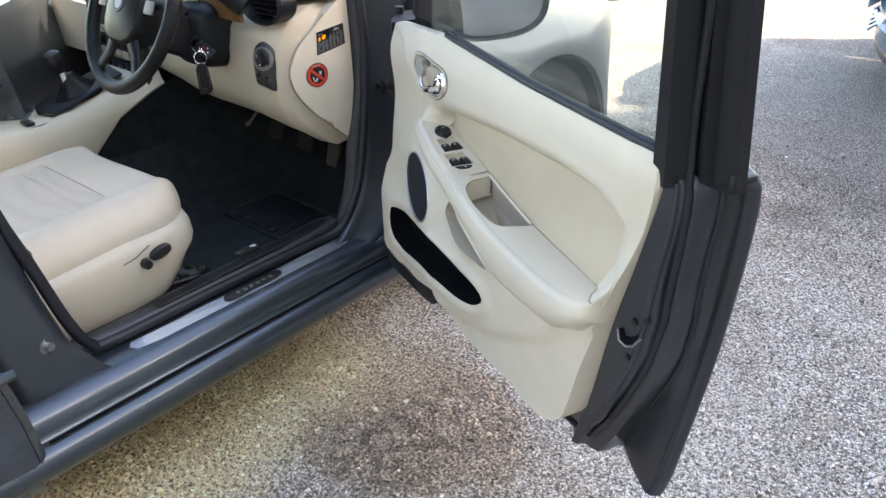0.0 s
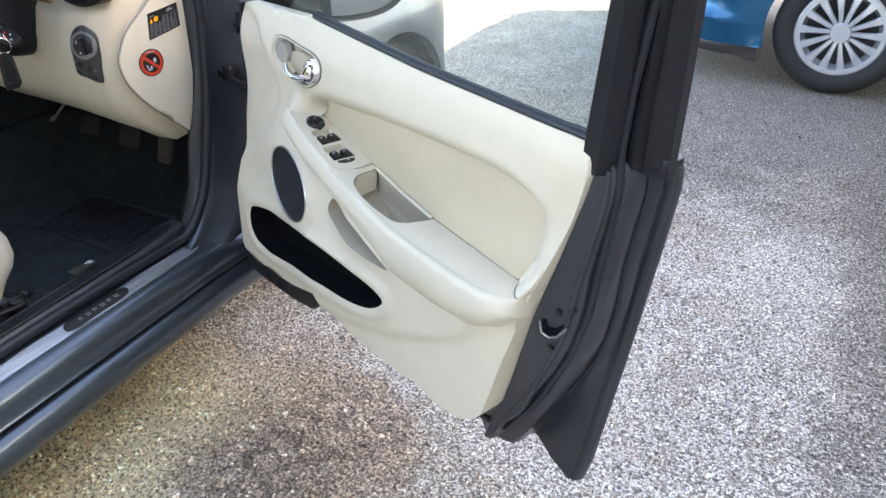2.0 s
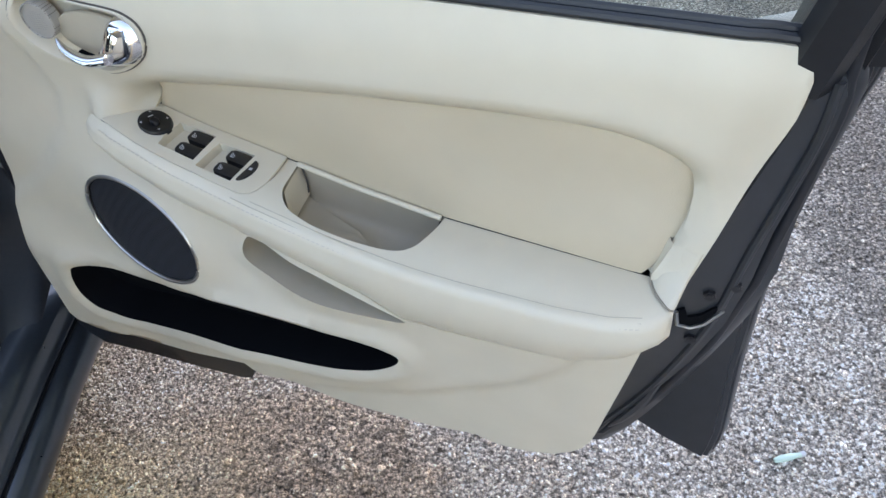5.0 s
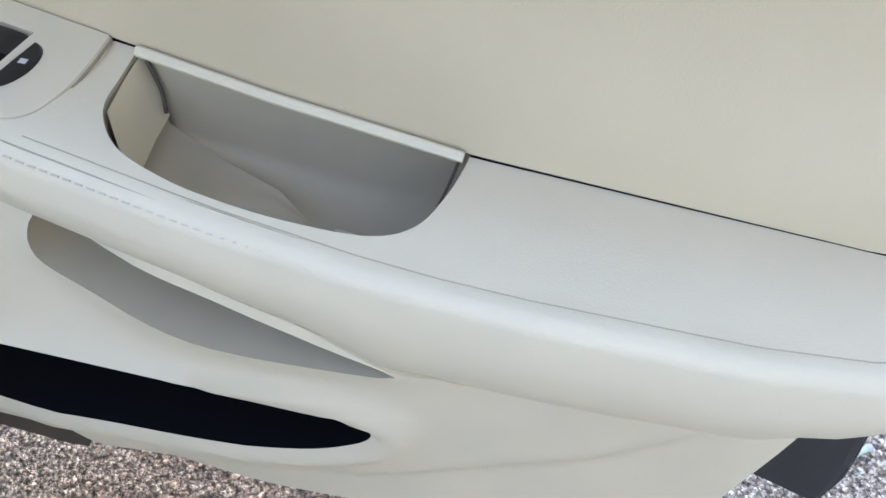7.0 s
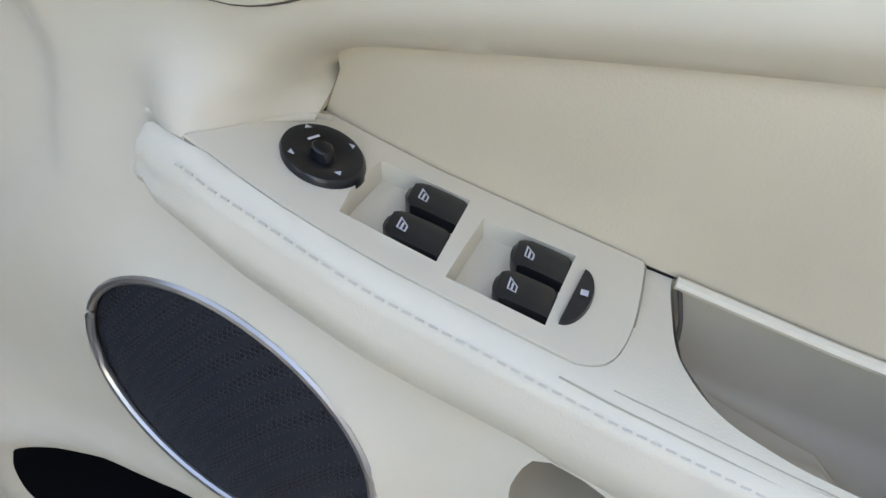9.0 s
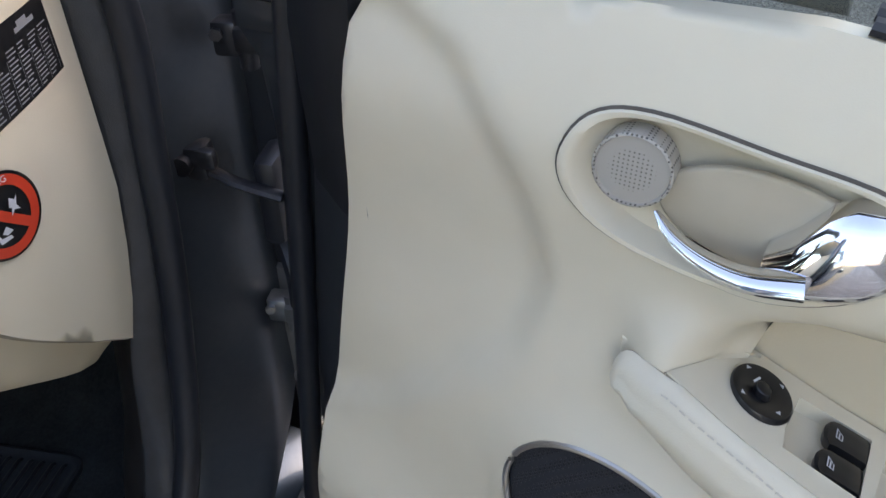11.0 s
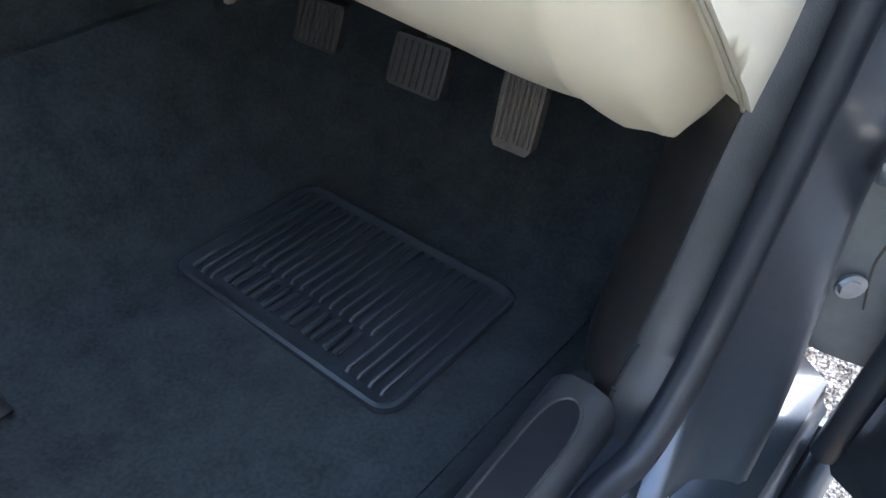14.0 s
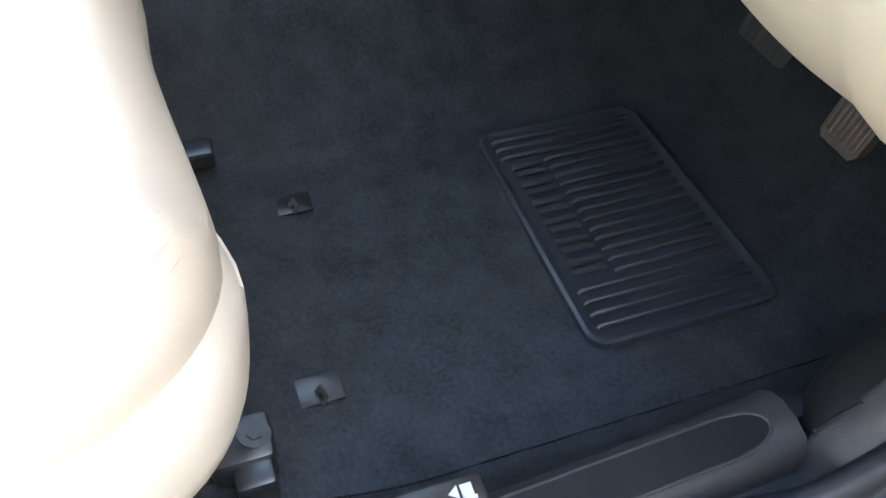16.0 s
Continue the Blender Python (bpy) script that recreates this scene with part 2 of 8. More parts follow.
def gravel_material(name, loose=False):
    m = bpy.data.materials.new(name)
    m.use_nodes = True
    nt = m.node_tree
    b = nt.nodes["Principled BSDF"]
    b.inputs["Roughness"].default_value = 0.9
    b.inputs["Specular IOR Level"].default_value = 0.25
    co = nt.nodes.new("ShaderNodeTexCoord")

    def noise_node(scale, detail, rough=0.55):
        n = nt.nodes.new("ShaderNodeTexNoise")
        n.inputs["Scale"].default_value = scale
        n.inputs["Detail"].default_value = detail
        n.inputs["Roughness"].default_value = rough
        nt.links.new(co.outputs["Object"], n.inputs["Vector"])
        return n.outputs["Fac"]

    def ranged(sock, a, z, lo=0.0, hi=1.0):
        r = nt.nodes.new("ShaderNodeMapRange")
        for k, v in (("From Min", a), ("From Max", z), ("To Min", lo), ("To Max", hi)):
            r.inputs[k].default_value = v
        nt.links.new(sock, r.inputs["Value"])
        return r.outputs["Result"]

    def mixed(fac, a, c, kind="MIX"):
        x = nt.nodes.new("ShaderNodeMix")
        x.data_type, x.blend_type = "RGBA", kind
        for key, v in (("Factor", fac), ("A", a), ("B", c)):
            if isinstance(v, tuple):
                x.inputs[key].default_value = (*v, 1)
            elif isinstance(v, float):
                x.inputs[key].default_value = v
            else:
                nt.links.new(v, x.inputs[key])
        return x.outputs["Result"]

    vor = nt.nodes.new("ShaderNodeTexVoronoi")
    vor.inputs["Scale"].default_value = 190
    bent = nt.nodes.new("ShaderNodeTexNoise")
    bent.inputs["Scale"].default_value = 210
    bent.inputs["Detail"].default_value = 3
    nt.links.new(co.outputs["Object"], bent.inputs["Vector"])
    shift = nt.nodes.new("ShaderNodeVectorMath")
    shift.operation = "MULTIPLY_ADD"
    shift.inputs[1].default_value = (0.007, 0.007, 0.007)
    nt.links.new(bent.outputs["Color"], shift.inputs[0])
    nt.links.new(co.outputs["Object"], shift.inputs[2])
    nt.links.new(shift.outputs["Vector"], vor.inputs["Vector"])
    sep = nt.nodes.new("ShaderNodeSeparateColor")
    nt.links.new(vor.outputs["Color"], sep.inputs["Color"])
    stone = mixed(sep.outputs["Red"], (0.36, 0.335, 0.305), (0.80, 0.755, 0.70))
    stone = mixed(ranged(sep.outputs["Green"], 0.7, 1.0, 0, 0.5), stone, (0.50, 0.43, 0.35))
    grit = noise_node(120, 3, 0.62)
    vor2 = nt.nodes.new("ShaderNodeTexVoronoi")
    vor2.inputs["Scale"].default_value = 62
    nt.links.new(co.outputs["Object"], vor2.inputs["Vector"])
    sep2 = nt.nodes.new("ShaderNodeSeparateColor")
    nt.links.new(vor2.outputs["Color"], sep2.inputs["Color"])
    big = nt.nodes.new("ShaderNodeMath")
    big.operation = "MULTIPLY"
    nt.links.new(ranged(sep2.outputs["Blue"], 0.72, 0.75), big.inputs[0])
    nt.links.new(ranged(vor2.outputs["Distance"], 0.42, 0.36), big.inputs[1])
    stone = mixed(big.outputs[0], stone, mixed(sep2.outputs["Red"], (0.30, 0.28, 0.25), (0.82, 0.78, 0.72)))
    # dust, damp brown patch, pale patches, golden sunlight painted beside the sill
    stone = mixed(ranged(noise_node(3.1, 7, 0.68), 0.51, 0.59, 0.0, 0.6), stone, (0.44, 0.39, 0.335))
    stone = mixed(ranged(noise_node(1.1, 4), 0.48, 0.66, 0.0, 0.35), stone, (0.40, 0.36, 0.31))
    stone = mixed(ranged(noise_node(2.3, 7, 0.66), 0.52, 0.58, 0.0, 0.6), stone, (0.72, 0.68, 0.63))
    stone = mixed(ranged(noise_node(11, 6, 0.7), 0.54, 0.62, 0.0, 0.45), stone, (0.33, 0.29, 0.25))
    xyz = nt.nodes.new("ShaderNodeSeparateXYZ")
    nt.links.new(co.outputs["Object"], xyz.inputs["Vector"])

    def blob(cx, cy, r0, r1, strength):
        d = nt.nodes.new("ShaderNodeVectorMath")
        d.operation = "DISTANCE"
        d.inputs[1].default_value = (cx, cy, 0)
        nt.links.new(co.outputs["Object"], d.inputs[0])
        wob = nt.nodes.new("ShaderNodeMath")
        wob.operation = "MULTIPLY_ADD"
        wob.inputs[1].default_value = 0.25
        nt.links.new(noise_node(9, 4), wob.inputs[0])
        nt.links.new(d.outputs["Value"], wob.inputs[2])
        return ranged(wob.outputs[0], r0 + 0.12, r1 + 0.12, strength, 0.0)

    far = nt.nodes.new("ShaderNodeMath")
    far.operation = "MULTIPLY_ADD"
    far.inputs[1].default_value = 1.6
    nt.links.new(noise_node(1.6, 6, 0.65), far.inputs[0])
    nt.links.new(xyz.outputs["Y"], far.inputs[2])
    stone = mixed(blob(0.85, 0.35, 0.10, 0.40, 0.6), stone, (0.70, 0.66, 0.61))
    stone = mixed(blob(1.28, 1.35, 0.05, 0.45, 0.6), stone, (0.68, 0.645, 0.60))
    worn = nt.nodes.new("ShaderNodeMath")
    worn.operation = "MULTIPLY"
    nt.links.new(ranged(far.outputs[0], 2.1, 3.0, 0.0, 0.85), worn.inputs[0])
    nt.links.new(ranged(xyz.outputs["X"], -0.6, 0.5, 0.3, 1.0), worn.inputs[1])
    stone = mixed(worn.outputs[0], stone, (0.21, 0.20, 0.192))
    stone = mixed(blob(1.85, 1.05, 0.25, 0.75, 0.6), stone, (0.34, 0.30, 0.26))
    rim = nt.nodes.new("ShaderNodeMath")
    rim.operation = "MULTIPLY_ADD"
    rim.inputs[1].default_value = 0.45
    nt.links.new(noise_node(4.5, 5, 0.6), rim.inputs[0])
    nt.links.new(xyz.outputs["X"], rim.inputs[2])
    stone = mixed(ranged(rim.outputs[0], 1.62, 1.72, 0.0, 0.72), stone, (0.25, 0.225, 0.20))
    stone = mixed(blob(1.75, 1.95, 0.25, 0.75, 0.65), stone, (0.22, 0.19, 0.165))
    stone = mixed(blob(0.66, 1.76, 0.0, 0.16, 0.7), stone, (0.17, 0.15, 0.135))
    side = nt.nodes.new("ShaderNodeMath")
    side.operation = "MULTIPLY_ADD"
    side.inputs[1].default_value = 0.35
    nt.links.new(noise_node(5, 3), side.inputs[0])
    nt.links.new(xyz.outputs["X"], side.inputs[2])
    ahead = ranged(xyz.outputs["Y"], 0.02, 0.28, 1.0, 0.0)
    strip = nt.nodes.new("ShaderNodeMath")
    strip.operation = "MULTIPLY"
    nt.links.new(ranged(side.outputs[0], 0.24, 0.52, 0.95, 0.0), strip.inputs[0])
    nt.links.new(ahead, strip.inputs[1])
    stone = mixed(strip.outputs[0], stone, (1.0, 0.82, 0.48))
    earth = mixed(ranged(noise_node(26, 5, 0.65), 0.47, 0.58), (0.50, 0.40, 0.315), (0.25, 0.20, 0.16))
    stone = mixed(blob(0.44, 0.10, 0.20, 0.27, 0.88), stone, earth)
    stone = mixed(blob(0.34, -0.02, 0.17, 0.25, 0.88), stone, earth)
    stone = mixed(blob(0.22, 0.22, 0.06, 0.28, 0.7), stone, (0.48, 0.385, 0.295))
    stone = mixed(blob(0.70, 0.0, 0.05, 0.35, 0.5), stone, (0.41, 0.32, 0.235))
    stone = mixed(blob(0.95, -0.12, 0.02, 0.25, 0.5), stone, (0.34, 0.27, 0.20))
    chips = mixed(ranged(sep.outputs["Red"], 0.0, 1.0), (0.56, 0.55, 0.54), (1.55, 1.53, 1.50))
    chips = mixed(ranged(vor.outputs["Distance"], 0.48, 0.75), chips, (0.30, 0.29, 0.28))
    stone = mixed(0.9, stone, chips, "MULTIPLY")
    stone = mixed(1.0, stone, mixed(ranged(grit, 0.38, 0.60), (0.52, 0.505, 0.49), (1.78, 1.75, 1.70)), "MULTIPLY")
    stone.node.clamp_result = True
    # golden sunlit look painted on the stones, with dark gaps between them
    sun_gold = mixed(ranged(grit, 0.39, 0.46), (0.15, 0.115, 0.07), mixed(sep.outputs["Red"], (0.84, 0.62, 0.35), (1.0, 0.84, 0.56)))
    stone = mixed(strip.outputs[0], stone, sun_gold)
    stone = mixed(ranged(noise_node(420, 2), 0.60, 0.70, 0.0, 0.5), stone, (0.08, 0.075, 0.07))
    if loose:
        g = nt.nodes.new("ShaderNodeNewGeometry")
        stone = mixed(1.0, stone, mixed(g.outputs["Random Per Island"], (0.50, 0.49, 0.48), (1.72, 1.69, 1.65)), "MULTIPLY")
        stone.node.clamp_result = True
    nt.links.new(stone, b.inputs["Base Color"])
    if loose:
        return m
    bp = nt.nodes.new("ShaderNodeBump")
    bp.inputs["Strength"].default_value = 1.0
    bp.inputs["Distance"].default_value = 0.009
    rise = nt.nodes.new("ShaderNodeMath")
    rise.operation = "SUBTRACT"
    nt.links.new(grit, rise.inputs[0])
    nt.links.new(ranged(vor.outputs["Distance"], 0.1, 0.8, 0.0, 0.6), rise.inputs[1])
    nt.links.new(rise.outputs[0], bp.inputs["Height"])
    nt.links.new(bp.outputs["Normal"], b.inputs["Normal"])
    return m


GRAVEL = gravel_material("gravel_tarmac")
PEBBLE = gravel_material("loose_stones", True)


def glass_material(name, tint, dirt):
    m = bpy.data.materials.new(name)
    m.use_nodes = True
    nt = m.node_tree
    b = nt.nodes["Principled BSDF"]
    b.inputs["Roughness"].default_value = 0.02
    b.inputs["Base Color"].default_value = (*tint, 1)
    b.inputs["IOR"].default_value = 1.45
    tr = nt.nodes.new("ShaderNodeBsdfTransparent")
    tr.inputs["Color"].default_value = (*tint, 1)
    gl = nt.nodes.new("ShaderNodeBsdfGlossy")
    gl.inputs["Roughness"].default_value = 0.03
    fr = nt.nodes.new("ShaderNodeLayerWeight")
    pw = nt.nodes.new("ShaderNodeMath")
    pw.operation = "POWER"
    pw.inputs[1].default_value = 5
    nt.links.new(fr.outputs["Facing"], pw.inputs[0])
    gr = nt.nodes.new("ShaderNodeMapRange")
    gr.inputs["To Min"].default_value = 0.025
    gr.inputs["To Max"].default_value = 0.6
    nt.links.new(pw.outputs[0], gr.inputs["Value"])
    mix1 = nt.nodes.new("ShaderNodeMixShader")
    nt.links.new(gr.outputs["Result"], mix1.inputs["Fac"])
    nt.links.new(tr.outputs["BSDF"], mix1.inputs[1])
    nt.links.new(gl.outputs["BSDF"], mix1.inputs[2])
    df = nt.nodes.new("ShaderNodeBsdfDiffuse")
    df.inputs["Color"].default_value = (0.6, 0.62, 0.58, 1)
    n = nt.nodes.new("ShaderNodeTexNoise")
    n.inputs["Scale"].default_value = 6
    n.inputs["Detail"].default_value = 6
    co = nt.nodes.new("ShaderNodeTexCoord")
    nt.links.new(co.outputs["Object"], n.inputs["Vector"])
    r = nt.nodes.new("ShaderNodeMapRange")
    r.inputs["From Min"].default_value = 0.3
    r.inputs["From Max"].default_value = 0.8
    r.inputs["To Min"].default_value = dirt * 0.5
    r.inputs["To Max"].default_value = dirt
    nt.links.new(n.outputs["Fac"], r.inputs["Value"])
    mix2 = nt.nodes.new("ShaderNodeMixShader")
    nt.links.new(r.outputs["Result"], mix2.inputs["Fac"])
    nt.links.new(mix1.outputs["Shader"], mix2.inputs[1])
    nt.links.new(df.outputs["BSDF"], mix2.inputs[2])
    nt.links.new(mix2.outputs["Shader"], nt.nodes["Material Output"].inputs["Surface"])
    return m


GLASS = glass_material("dusty_car_glass", (0.90, 0.955, 0.935), 0.07)
GLASSCLEAN = glass_material("car_glass", (0.90, 0.955, 0.94), 0.02)


# ---- mesh helpers ----
def finish(bm, sharp=38.0):
    bmesh.ops.recalc_face_normals(bm, faces=bm.faces[:])
    for fc in bm.faces:
        fc.smooth = True
    for ed in bm.edges:
        if len(ed.link_faces) == 2 and ed.calc_face_angle(0.0) > radians(sharp):
            ed.smooth = False
    return bm


def part(name, bm, material, parent=None, label="", sharp=38.0, recalc=True):
    """Links a bmesh as one mesh object under a thing or a part."""
    if recalc:
        finish(bm, sharp)
    me = bpy.data.meshes.new(name)
    bm.to_mesh(me)
    bm.free()
    for m in (material if isinstance(material, (list, tuple)) else [material]):
        me.materials.append(m)
    ob = new(name, me)
    if parent:
        ob.parent = parent
    if label:
        ob["label"] = label
    return ob


def thing(name, place, label, category, group="", kind="", rz=0.0):
    ob = new(name)
    ob.matrix_world = pose(*place, 0, 0, rz)
    return tagged(ob, label, category, group, kind)


def loft(rings, closed=True, caps=True, bm=None, mi=0):
    bm = bm or bmesh.new()
    rows = [[bm.verts.new(p) for p in r] for r in rings]
    n = len(rows[0])
    for a, b in zip(rows, rows[1:]):
        for i in range(n if closed else n - 1):
            j = (i + 1) % n
            bm.faces.new((a[i], a[j], b[j], b[i])).material_index = mi
    if caps and closed:
        bm.faces.new(rows[0][::-1]).material_index = mi
        bm.faces.new(rows[-1]).material_index = mi
    return bm


def spline(pts, n=8):
    """Catmull-Rom through points."""
    P = [Vector(p) for p in pts]
    P = [P[0] * 2 - P[1]] + P + [P[-1] * 2 - P[-2]]
    out = []
    for i in range(1, len(P) - 2):
        a, b, c, d = P[i - 1:i + 3]
        for k in range(n):
            t = k / n
            out.append(0.5 * ((2 * b) + (c - a) * t + (2 * a - 5 * b + 4 * c - d) * t * t + (3 * b - a - 3 * c + d) * t ** 3))
    out.append(P[-2])
    return out


def closed_spline(pts, n=6):
    P = [Vector(p) for p in pts]
    m = len(P)
    out = []
    for i in range(m):
        a, b, c, d = P[i - 1], P[i], P[(i + 1) % m], P[(i + 2) % m]
        for k in range(n):
            t = k / n
            out.append(0.5 * ((2 * b) + (c - a) * t + (2 * a - 5 * b + 4 * c - d) * t * t + (3 * b - a - 3 * c + d) * t ** 3))
    return out


def tube(path, r, sides=8, bm=None, flat=1.0, closed=False, mi=0, up=Vector((0, 0, 1))):
    """A round or flattened bar along a path; r may be a list."""
    P = [Vector(p) for p in path]
    rings = []
    for i, p in enumerate(P):
        if closed:
            t = (P[(i + 1) % len(P)] - P[i - 1]).normalized()
        else:
            t = (P[min(i + 1, len(P) - 1)] - P[max(i - 1, 0)]).normalized()
        if i and flat == 1.0 and not closed:
            s = (s - t * s.dot(t)).normalized()
        else:
            ref = up if abs(t.dot(up)) < 0.95 else Vector((1, 0, 0))
            s = t.cross(ref).normalized()
        v = s.cross(t)
        rad = r[i] if isinstance(r, (list, tuple)) else r
        rings.append([p + s * math.cos(q) * rad + v * math.sin(q) * rad * flat for q in (2 * math.pi * k / sides for k in range(sides))])
    if closed:
        rings.append(rings[0])
        bm = loft(rings, True, False, bm, mi)
        bmesh.ops.remove_doubles(bm, verts=bm.verts[:], dist=1e-6)
        return bm
    return loft(rings, True, True, bm, mi)


def slab(poly, thick, axis=Vector((0, 0, 1)), bev=0.0, bm=None, mi=0):
    """A prism over a closed planar loop, thick along axis, with a bevelled far edge."""
    bm = bm or bmesh.new()
    P = [Vector(p) for p in poly]
    c = sum(P, Vector()) / len(P)
    rings = [P]
    if bev:
        rings.append([p + axis * (thick - bev) for p in P])
        for k in (1, 2, 3):
            q = k / 3 * math.pi / 2
            ins = bev * (1 - math.cos(q))
            rings.append([p + (c - p).normalized() * ins + axis * (thick - bev + bev * math.sin(q)) for p in P])
    else:
        rings.append([p + axis * thick for p in P])
    return loft(rings, True, True, bm, mi)


def box(cx, cy, cz, sx, sy, sz, bev=0.0, bm=None, m=None, mi=0):
    b2 = bmesh.new()
    bmesh.ops.create_cube(b2, size=1.0)
    bmesh.ops.scale(b2, vec=(sx, sy, sz), verts=b2.verts[:])
    if bev:
        bmesh.ops.bevel(b2, geom=b2.edges[:], offset=bev, segments=2, profile=0.5, affect="EDGES")
    bmesh.ops.translate(b2, vec=(cx, cy, cz), verts=b2.verts[:])
    if m is not None:
        bmesh.ops.transform(b2, matrix=m, verts=b2.verts[:])
    return merge(bm, b2, mi)


def merge(bm, b2, mi=0):
    for fc in b2.faces:
        fc.material_index = mi
    if bm is None:
        return b2
    me = bpy.data.meshes.new("tmp")
    b2.to_mesh(me)
    b2.free()
    bm.from_mesh(me)
    bpy.data.meshes.remove(me)
    return bm


def disc(center, normal, r, thick=0.0, n=32, r2=None, bm=None, mi=0):
    """A short cylinder whose base is at center, along normal."""
    nrm = Vector(normal).normalized()
    a = nrm.orthogonal().normalized()
    b = nrm.cross(a)
    c = Vector(center)
    r2 = r if r2 is None else r2
    ring = lambda rad, h: [c + nrm * h + (a * math.cos(q) + b * math.sin(q)) * rad for q in (2 * math.pi * k / n for k in range(n))]
    return loft([ring(r, 0), ring(r2, thick)], True, True, bm, mi)


def inside(p, loop):
    x, y = p
    c = False
    j = len(loop) - 1
    for i in range(len(loop)):
        xi, yi = loop[i]
        xj, yj = loop[j]
        if (yi > y) != (yj > y) and x < (xj - xi) * (y - yi) / (yj - yi) + xi:
            c = not c
        j = i
    return c


def loop_dist(p, loop):
    """Distance from p to a closed polyline in the plane."""
    L = np.asarray(loop)
    A, B = L, np.roll(L, -1, axis=0)
    AB = B - A
    t = np.clip(((np.asarray(p) - A) * AB).sum(1) / np.maximum((AB ** 2).sum(1), 1e-12), 0, 1)
    return float(np.sqrt((((A + AB * t[:, None]) - p) ** 2).sum(1).min()))


def sheet(outline, holes, step, place, bm=None, mi=0, lines=()):
    """A conforming triangle sheet over a flat outline with holes; place(a, b) gives the point in space."""
    from mathutils.geometry import delaunay_2d_cdt
    pts, edges = [], []
    for lp in (outline, *holes):
        k = len(pts)
        pts += [Vector(p) for p in lp]
        edges += [(k + i, k + (i + 1) % len(lp)) for i in range(len(lp))]
    for ln in lines:
        k = len(pts)
        pts += [Vector(p) for p in ln]
        edges += [(k + i, k + i + 1) for i in range(len(ln) - 1)]
    xs = [p[0] for p in outline]
    ys = [p[1] for p in outline]
    fixed = np.array([[p[0], p[1]] for p in pts])
    row = 0
    y = min(ys)
    while y < max(ys):
        x = min(xs) + (step / 2 if row % 2 else 0)
        while x < max(xs):
            if inside((x, y), outline) and not any(inside((x, y), h) for h in holes):
                if ((fixed - (x, y)) ** 2).sum(1).min() > (step * 0.45) ** 2:
                    pts.append(Vector((x, y)))
            x += step
        y += step * 0.87
        row += 1
    vs, _, fs, *_ = delaunay_2d_cdt(pts, edges, [], 0, 1e-6)
    bm = bm or bmesh.new()
    made = [bm.verts.new(place(v[0], v[1])) for v in vs]
    for fc in fs:
        c = sum((Vector(vs[i]) for i in fc), Vector((0, 0))) / len(fc)
        if inside(c, outline) and not any(inside(c, h) for h in holes):
            try:
                bm.faces.new([made[i] for i in fc]).material_index = mi
            except ValueError:
                pass
    bmesh.ops.delete(bm, geom=[v for v in bm.verts if not v.link_faces], context="VERTS")
    return bm


def interp(x, xs, ys):
    return float(np.interp(x, xs, ys))


def smooth01(x, a, b):
    t = min(1.0, max(0.0, (x - a) / (b - a)))
    return t * t * (3 - 2 * t)


def letters(text, size, depth, m, material, name="lettering", parent=None, spacing=1.0, label=""):
    """Raised lettering in the built-in font, as a mesh. m: where its baseline's start stands; reads along x, rises along z of m."""
    cu = bpy.data.curves.new("t", "FONT")
    cu.body, cu.size, cu.extrude, cu.space_character = text, size, depth, spacing
    cu.resolution_u = 3
    ob = bpy.data.objects.new("t", cu)
    scene.collection.objects.link(ob)
    me = bpy.data.meshes.new_from_object(ob.evaluated_get(bpy.context.evaluated_depsgraph_get()))
    bpy.data.objects.remove(ob)
    bm = bmesh.new()
    bm.from_mesh(me)
    bmesh.ops.transform(bm, matrix=m, verts=bm.verts[:])
    return part(name, bm, material, parent, label)

# ---- ground and surroundings ----
def build_ground():
    bm = bmesh.new()
    xs = [-400, -60, -14, -4, -1.5, -0.5] + [i * 0.5 for i in range(0, 8)] + [4.5, 7, 14, 60, 400]
    vs = {}
    for i, x in enumerate(xs):
        for j, y in enumerate(xs):
            vs[i, j] = bm.verts.new((x, y, 0))
    for i in range(len(xs) - 1):
        for j in range(len(xs) - 1):
            bm.faces.new((vs[i, j], vs[i + 1, j], vs[i + 1, j + 1], vs[i, j + 1]))
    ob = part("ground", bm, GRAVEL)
    return tagged(ob, "worn grey gravel and tarmac yard with damp patches", "ground", kind="structure")


build_ground()


PATCH = (0.46, 0.20)


